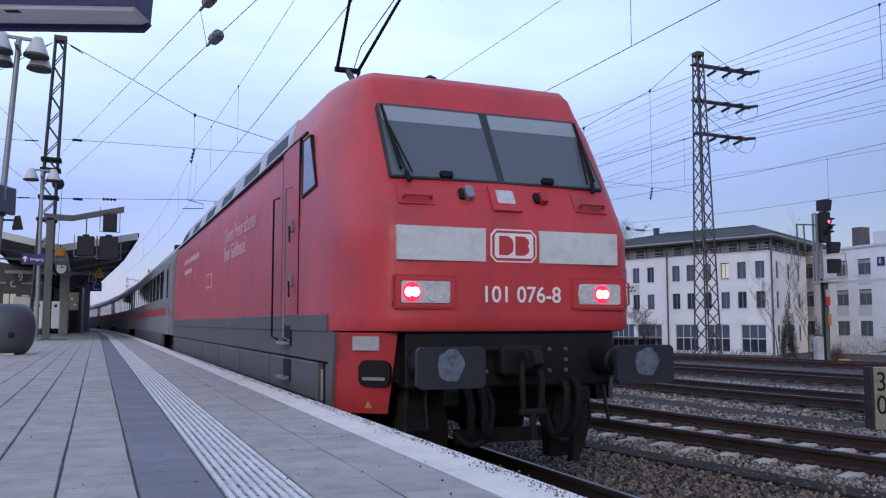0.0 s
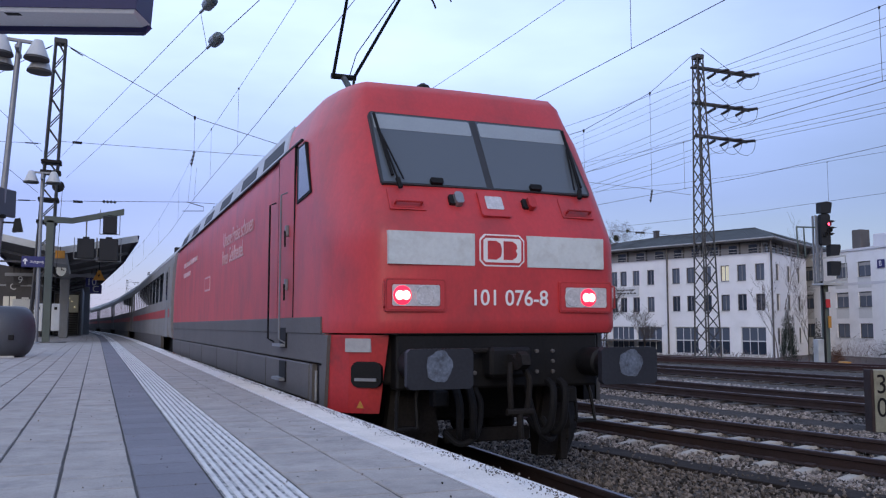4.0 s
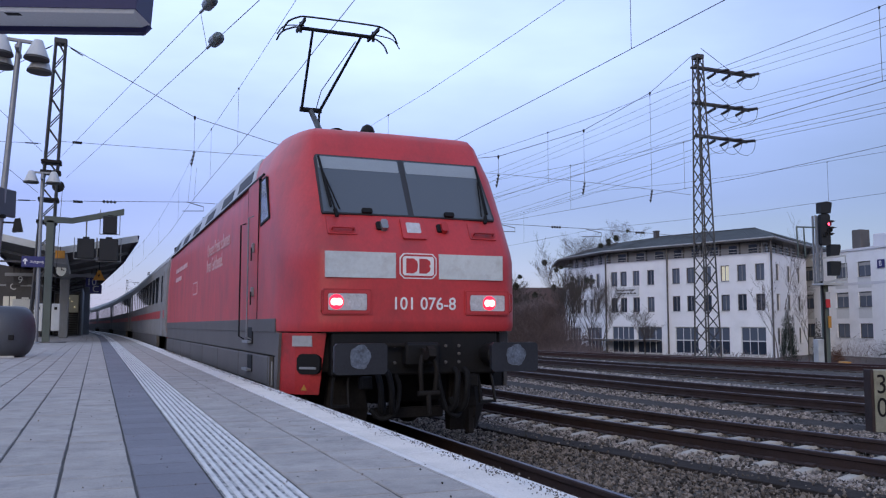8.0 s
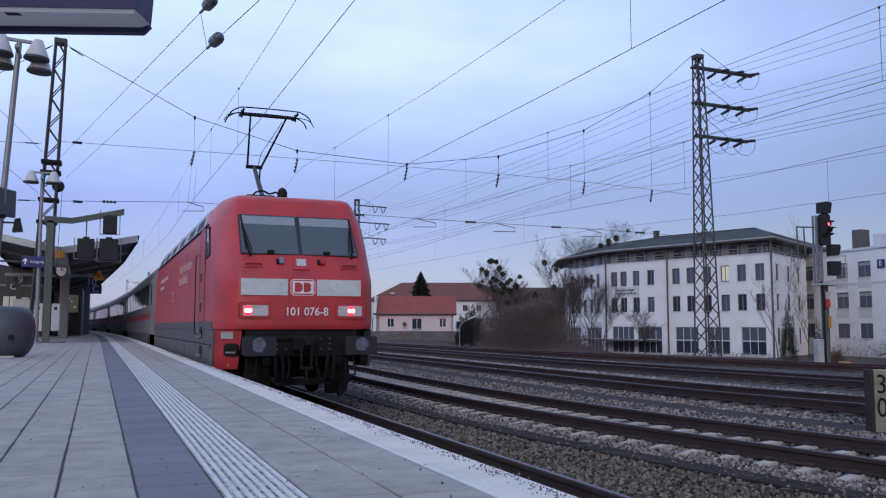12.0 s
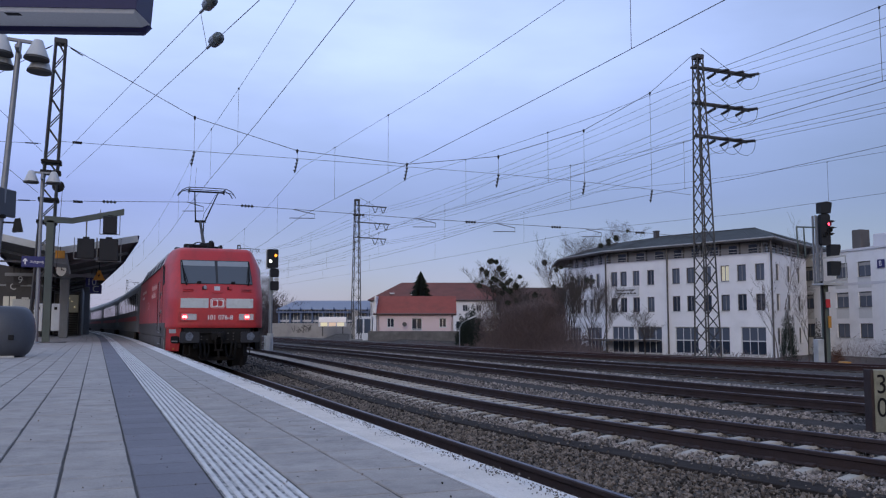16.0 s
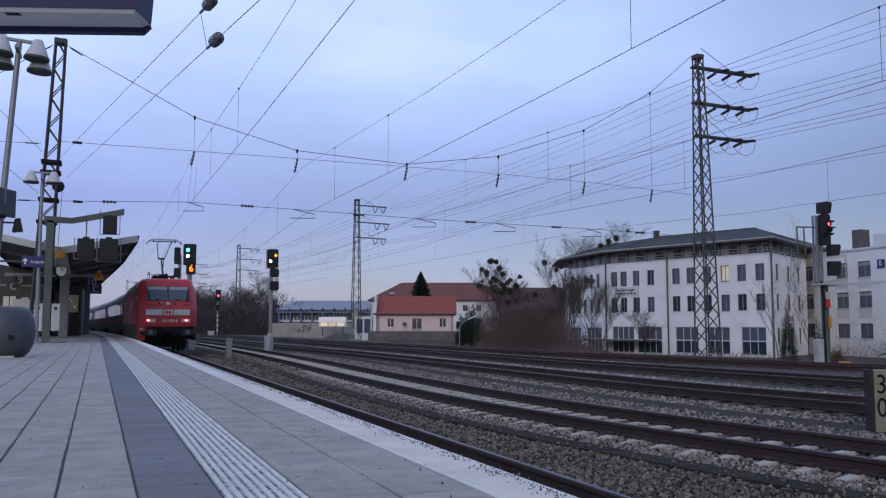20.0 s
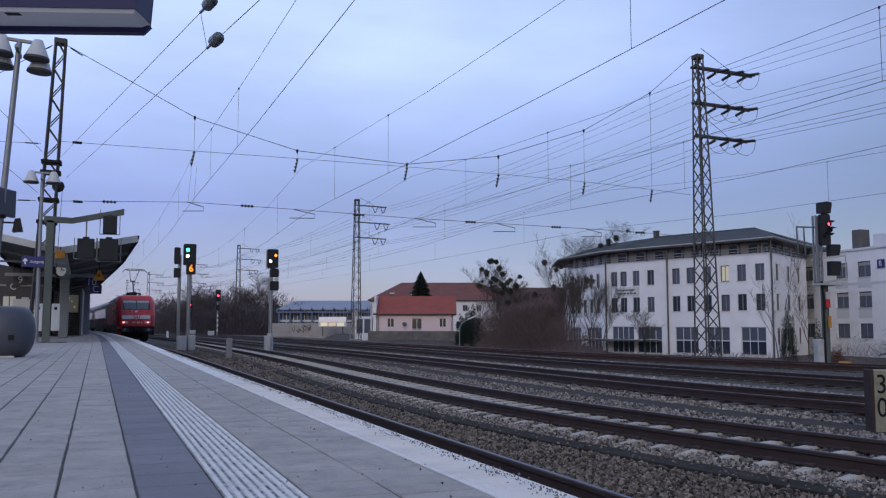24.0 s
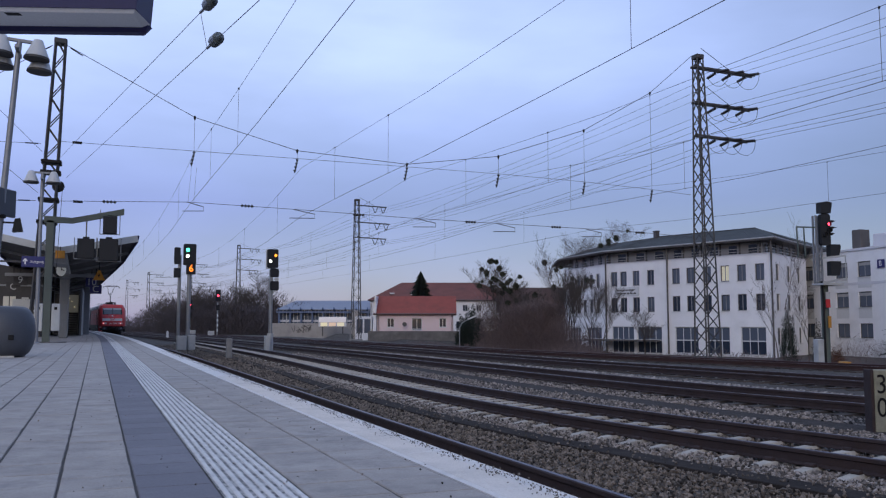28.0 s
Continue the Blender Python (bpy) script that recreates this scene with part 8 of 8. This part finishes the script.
# ---- paving, each near slab its own piece ----
def paving():
    lanes = [(-1.16, -0.89), (-0.89, -0.64), (-0.64, -0.39), (-0.39, -0.12), (-0.12, 0.16), (0.74, 1.05), (1.05, 1.36)]
    L = 0.29
    g = random.Random(5)
    cache = {}

    def slab(w, mat):
        key = (round(w, 3), mat.name)
        if key not in cache:
            a, b = w / 2 - 0.0052, L / 2 - 0.0030
            mb = Mb()
            ring = lambda i, z: [(-a + i, -b + i, z), (a - i, -b + i, z), (a - i, b - i, z), (-a + i, b - i, z)]
            mb.loft([ring(0, -0.055), ring(0, -0.005), ring(0.003, 0.0)])
            cache[key] = mb.mesh("slab", mat)
        return cache[key]

    y_near, y_mid = 10.2, 62.0
    for i, (x0, x1) in enumerate(lanes):
        off = (0.0, 0.11, 0.04, 0.17, 0.02, 0.13, 0.08)[i]
        y = 2.1 + off
        while y < y_near:
            o = part("slab", slab(x1 - x0, M["slab"]), None, platform)
            o.matrix_basis = pose((x0 + x1) / 2 + g.uniform(-0.0015, 0.0015), y + L / 2 + g.uniform(-0.0015, 0.0015), ZP + g.uniform(-0.0012, 0.0012), g.uniform(-0.25, 0.25), g.uniform(-0.2, 0.2), g.uniform(-0.6, 0.6))
            y += L
    y = 2.1
    while y < y_near:
        o = part("slab", slab(0.29, M["slab_dark"]), None, platform)
        o.matrix_basis = pose(0.305, y + L / 2, ZP)
        y += L
    # ribbed guiding strip
    a, b = 0.142, L / 2 - 0.001
    base = Mb().box(-a, -b, -0.055, a, b, -0.003).mesh("guide_slab", M["groove"])
    ribs = Mb()
    for j in range(8):
        x = -0.126 + j * 0.036
        ribs.loft([[(x - 0.0097, -b, -0.004), (x + 0.0097, -b, -0.004), (x + 0.0097, b, -0.004), (x - 0.0097, b, -0.004)], [(x - 0.0085, -b, 0.002), (x + 0.0085, -b, 0.002), (x + 0.0085, b, 0.002), (x - 0.0085, b, 0.002)]])
    rib_me = ribs.mesh("ribs", M["rib"])
    y = 2.1
    while y < y_near:
        o = part("guide_slab", base, None, platform)
        o.matrix_basis = pose(0.595, y + L / 2, ZP)
        o = part("rib", rib_me, None, platform)
        o.matrix_basis = pose(0.595, y + L / 2, ZP)
        y += L
    # edge stones a metre long
    e0, e1 = 1.366, 1.65
    prof = [(e0, ZP - 0.14), (e1, ZP - 0.14), (e1, ZP - 0.012), (e1 - 0.012, ZP), (e0, ZP)]
    plain = Mb().prism(prof, "y", 0.002, 0.998).mesh("edge_stone", M["coping"])
    # fine anti-slip ridges run across the near stones
    ridged = Mb().prism(prof, "y", 0.002, 0.998)
    for j in range(48):
        ya = 0.012 + j * 0.0205
        ridged.loft([[(e0 + 0.03, ya, ZP - 0.001), (e1 - 0.075, ya + 0.03, ZP - 0.001), (e1 - 0.075, ya + 0.041, ZP - 0.001), (e0 + 0.03, ya + 0.011, ZP - 0.001)],
                     [(e0 + 0.032, ya + 0.003, ZP + 0.002), (e1 - 0.077, ya + 0.033, ZP + 0.002), (e1 - 0.077, ya + 0.038, ZP + 0.002), (e0 + 0.032, ya + 0.008, ZP + 0.002)]])
    ridged_me = ridged.mesh("ridged_edge_stone", M["coping"])
    y = -6.0
    while y < 40:
        o = part("edge_stone", ridged_me if 1 < y < 11 else plain, None, platform, "white edge stone")
        o.matrix_basis = pose(0, y, 0)
        y += 1.0
    mb = Mb()
    y = 40.0
    while y < 148:
        mb.loft([[(u + edge_at(y + 0.01), y + 0.004, v) for u, v in prof], [(u + edge_at(y + 1.99), y + 1.996, v) for u, v in prof]])
        y += 2.0
    tagged(part("edge_stones", mb, M["coping"], platform, "white edge stones"), kind="stuff")
    # the rest of the paving, joined
    far_l = [(-1.16 - 0.27 * (i + 1), -1.16 - 0.27 * i) for i in range(20)]
    for nm, mat, ls, skip in (("far_slabs", M["slab_joined"], lanes + far_l, True), ("far_dark_slabs", M["slab_dark_joined"], [(0.16, 0.45)], True), ("far_guide_slabs", M["groove"], [(0.453, 0.737)], True)):
        mb = Mb()
        for k, (x0, x1) in enumerate(ls):
            y = y_near + (0.0, 0.11, 0.04, 0.17, 0.02, 0.13, 0.08)[k % 7] * 0 if (x0, x1) in lanes or nm != "far_slabs" else 4.0
            if (x0, x1) in lanes:
                y = 2.1 + (0.0, 0.11, 0.04, 0.17, 0.02, 0.13, 0.08)[lanes.index((x0, x1))]
                while y < y_near:
                    y += L
            elif nm != "far_slabs":
                y = 2.1
                while y < y_near:
                    y += L
            zt = ZP - (0.003 if nm == "far_guide_slabs" else 0.0)
            while y < 148:
                ln = L if y < 34 else (1.16 if y < y_mid else 4.0)
                ea, eb = edge_at(y), edge_at(y + ln)
                gp = 0.0055 if y < 30 else 0.0045
                a, b = x0 + gp, x1 - gp
                mb.add([(a + ea, y + 0.002, zt), (b + ea, y + 0.002, zt), (b + eb, y + ln - 0.002, zt), (a + eb, y + ln - 0.002, zt),
                        (a + ea, y + 0.002, zt - 0.03), (b + ea, y + 0.002, zt - 0.03), (b + eb, y + ln - 0.002, zt - 0.03), (a + eb, y + ln - 0.002, zt - 0.03)],
                       [(0, 1, 2, 3), (0, 4, 5, 1), (1, 5, 6, 2), (2, 6, 7, 3), (3, 7, 4, 0)])
                y += ln
        tagged(part(nm, mb, mat, platform), kind="stuff")
    # paving behind the camera and under it
    mb = Mb()
    dark, guide = Mb(), Mb()
    for x0, x1 in lanes + far_l + [(0.16, 0.45), (0.453, 0.737)]:
        y1 = 4.0 if (x0, x1) in far_l else 2.1 + ((0.0, 0.11, 0.04, 0.17, 0.02, 0.13, 0.08)[lanes.index((x0, x1))] if (x0, x1) in lanes else 0.0)
        to = dark if x0 == 0.16 else guide if x0 == 0.453 else mb
        y = y1
        while y > -30:
            ln = L if y > -6 else 3.0
            to.box(x0 + 0.004, y - ln + 0.003, ZP - 0.03, x1 - 0.004, y - 0.003, ZP - (0.003 if to is guide else 0.001))
            y -= ln
    tagged(part("rear_slabs", mb, M["slab_joined"], platform), kind="stuff")
    tagged(part("rear_dark_slabs", dark, M["slab_dark_joined"], platform), kind="stuff")
    tagged(part("rear_guide_slabs", guide, M["groove"], platform), kind="stuff")
    rb = Mb()
    for j in range(8):
        x = 0.595 - 0.126 + j * 0.036
        rb.box(x - 0.0075, -30, ZP - 0.004, x + 0.0075, 2.09, ZP + 0.002)
        ys = [y_near + 0.02] + [y for y in range(12, 148, 4)]
        rb.loft([[(x - 0.0097 + edge_at(y), y, ZP - 0.004), (x + 0.0097 + edge_at(y), y, ZP - 0.004), (x + 0.0085 + edge_at(y), y, ZP + 0.002), (x - 0.0085 + edge_at(y), y, ZP + 0.002)] for y in ys])
    tagged(part("far_ribs", rb, M["rib"], platform), kind="stuff")


paving()


# ---- the run of the train ----
TRAVEL = [(0.0, 5.96), (1.0, 5.96), (1.5, 5.975), (2.0, 6.0), (2.5, 6.025), (3.0, 6.06), (3.5, 6.115), (4, 6.19), (5, 6.47), (6, 6.91), (7, 7.52), (8, 8.34), (9, 9.37), (10, 10.66),
          (11, 12.24), (12, 14.14), (13, 16.4), (14, 19.04), (15, 22.1), (16, 25.6), (17, 29.55), (18, 33.99), (19, 38.93), (20, 44.36), (21, 50.3), (22, 56.71), (23, 63.59), (24, 70.91),
          (25, 78.6), (26, 86.69), (27, 95.03), (28, 103.58)]
LOCO_LIFT = 0.055


def car_pose(y, back, front_pivot, rear_pivot):
    """The pose of a car whose front stands back metres behind the train's rearmost buffers, on the curve of track 1."""
    y0 = y + back
    a, b = y0 + front_pivot, y0 + rear_pivot
    xa, xb = line_x(1, a), line_x(1, b)
    turn = math.atan2(xb - xa, b - a)
    x0 = xa - math.tan(turn) * front_pivot
    return Matrix.Translation((x0, y0, LOCO_LIFT)) @ pose(0, 0, 0, 0, 0, -math.degrees(turn))


def motions():
    walk(LOCO, [(t, car_pose(y, 0.0, 4.5, 14.6)) for t, y in TRAVEL])
    for i, c in enumerate(COACHES):
        walk(c, [(t, car_pose(y, 19.55 + i * 26.6, 3.4, 22.7)) for t, y in TRAVEL])


motions()
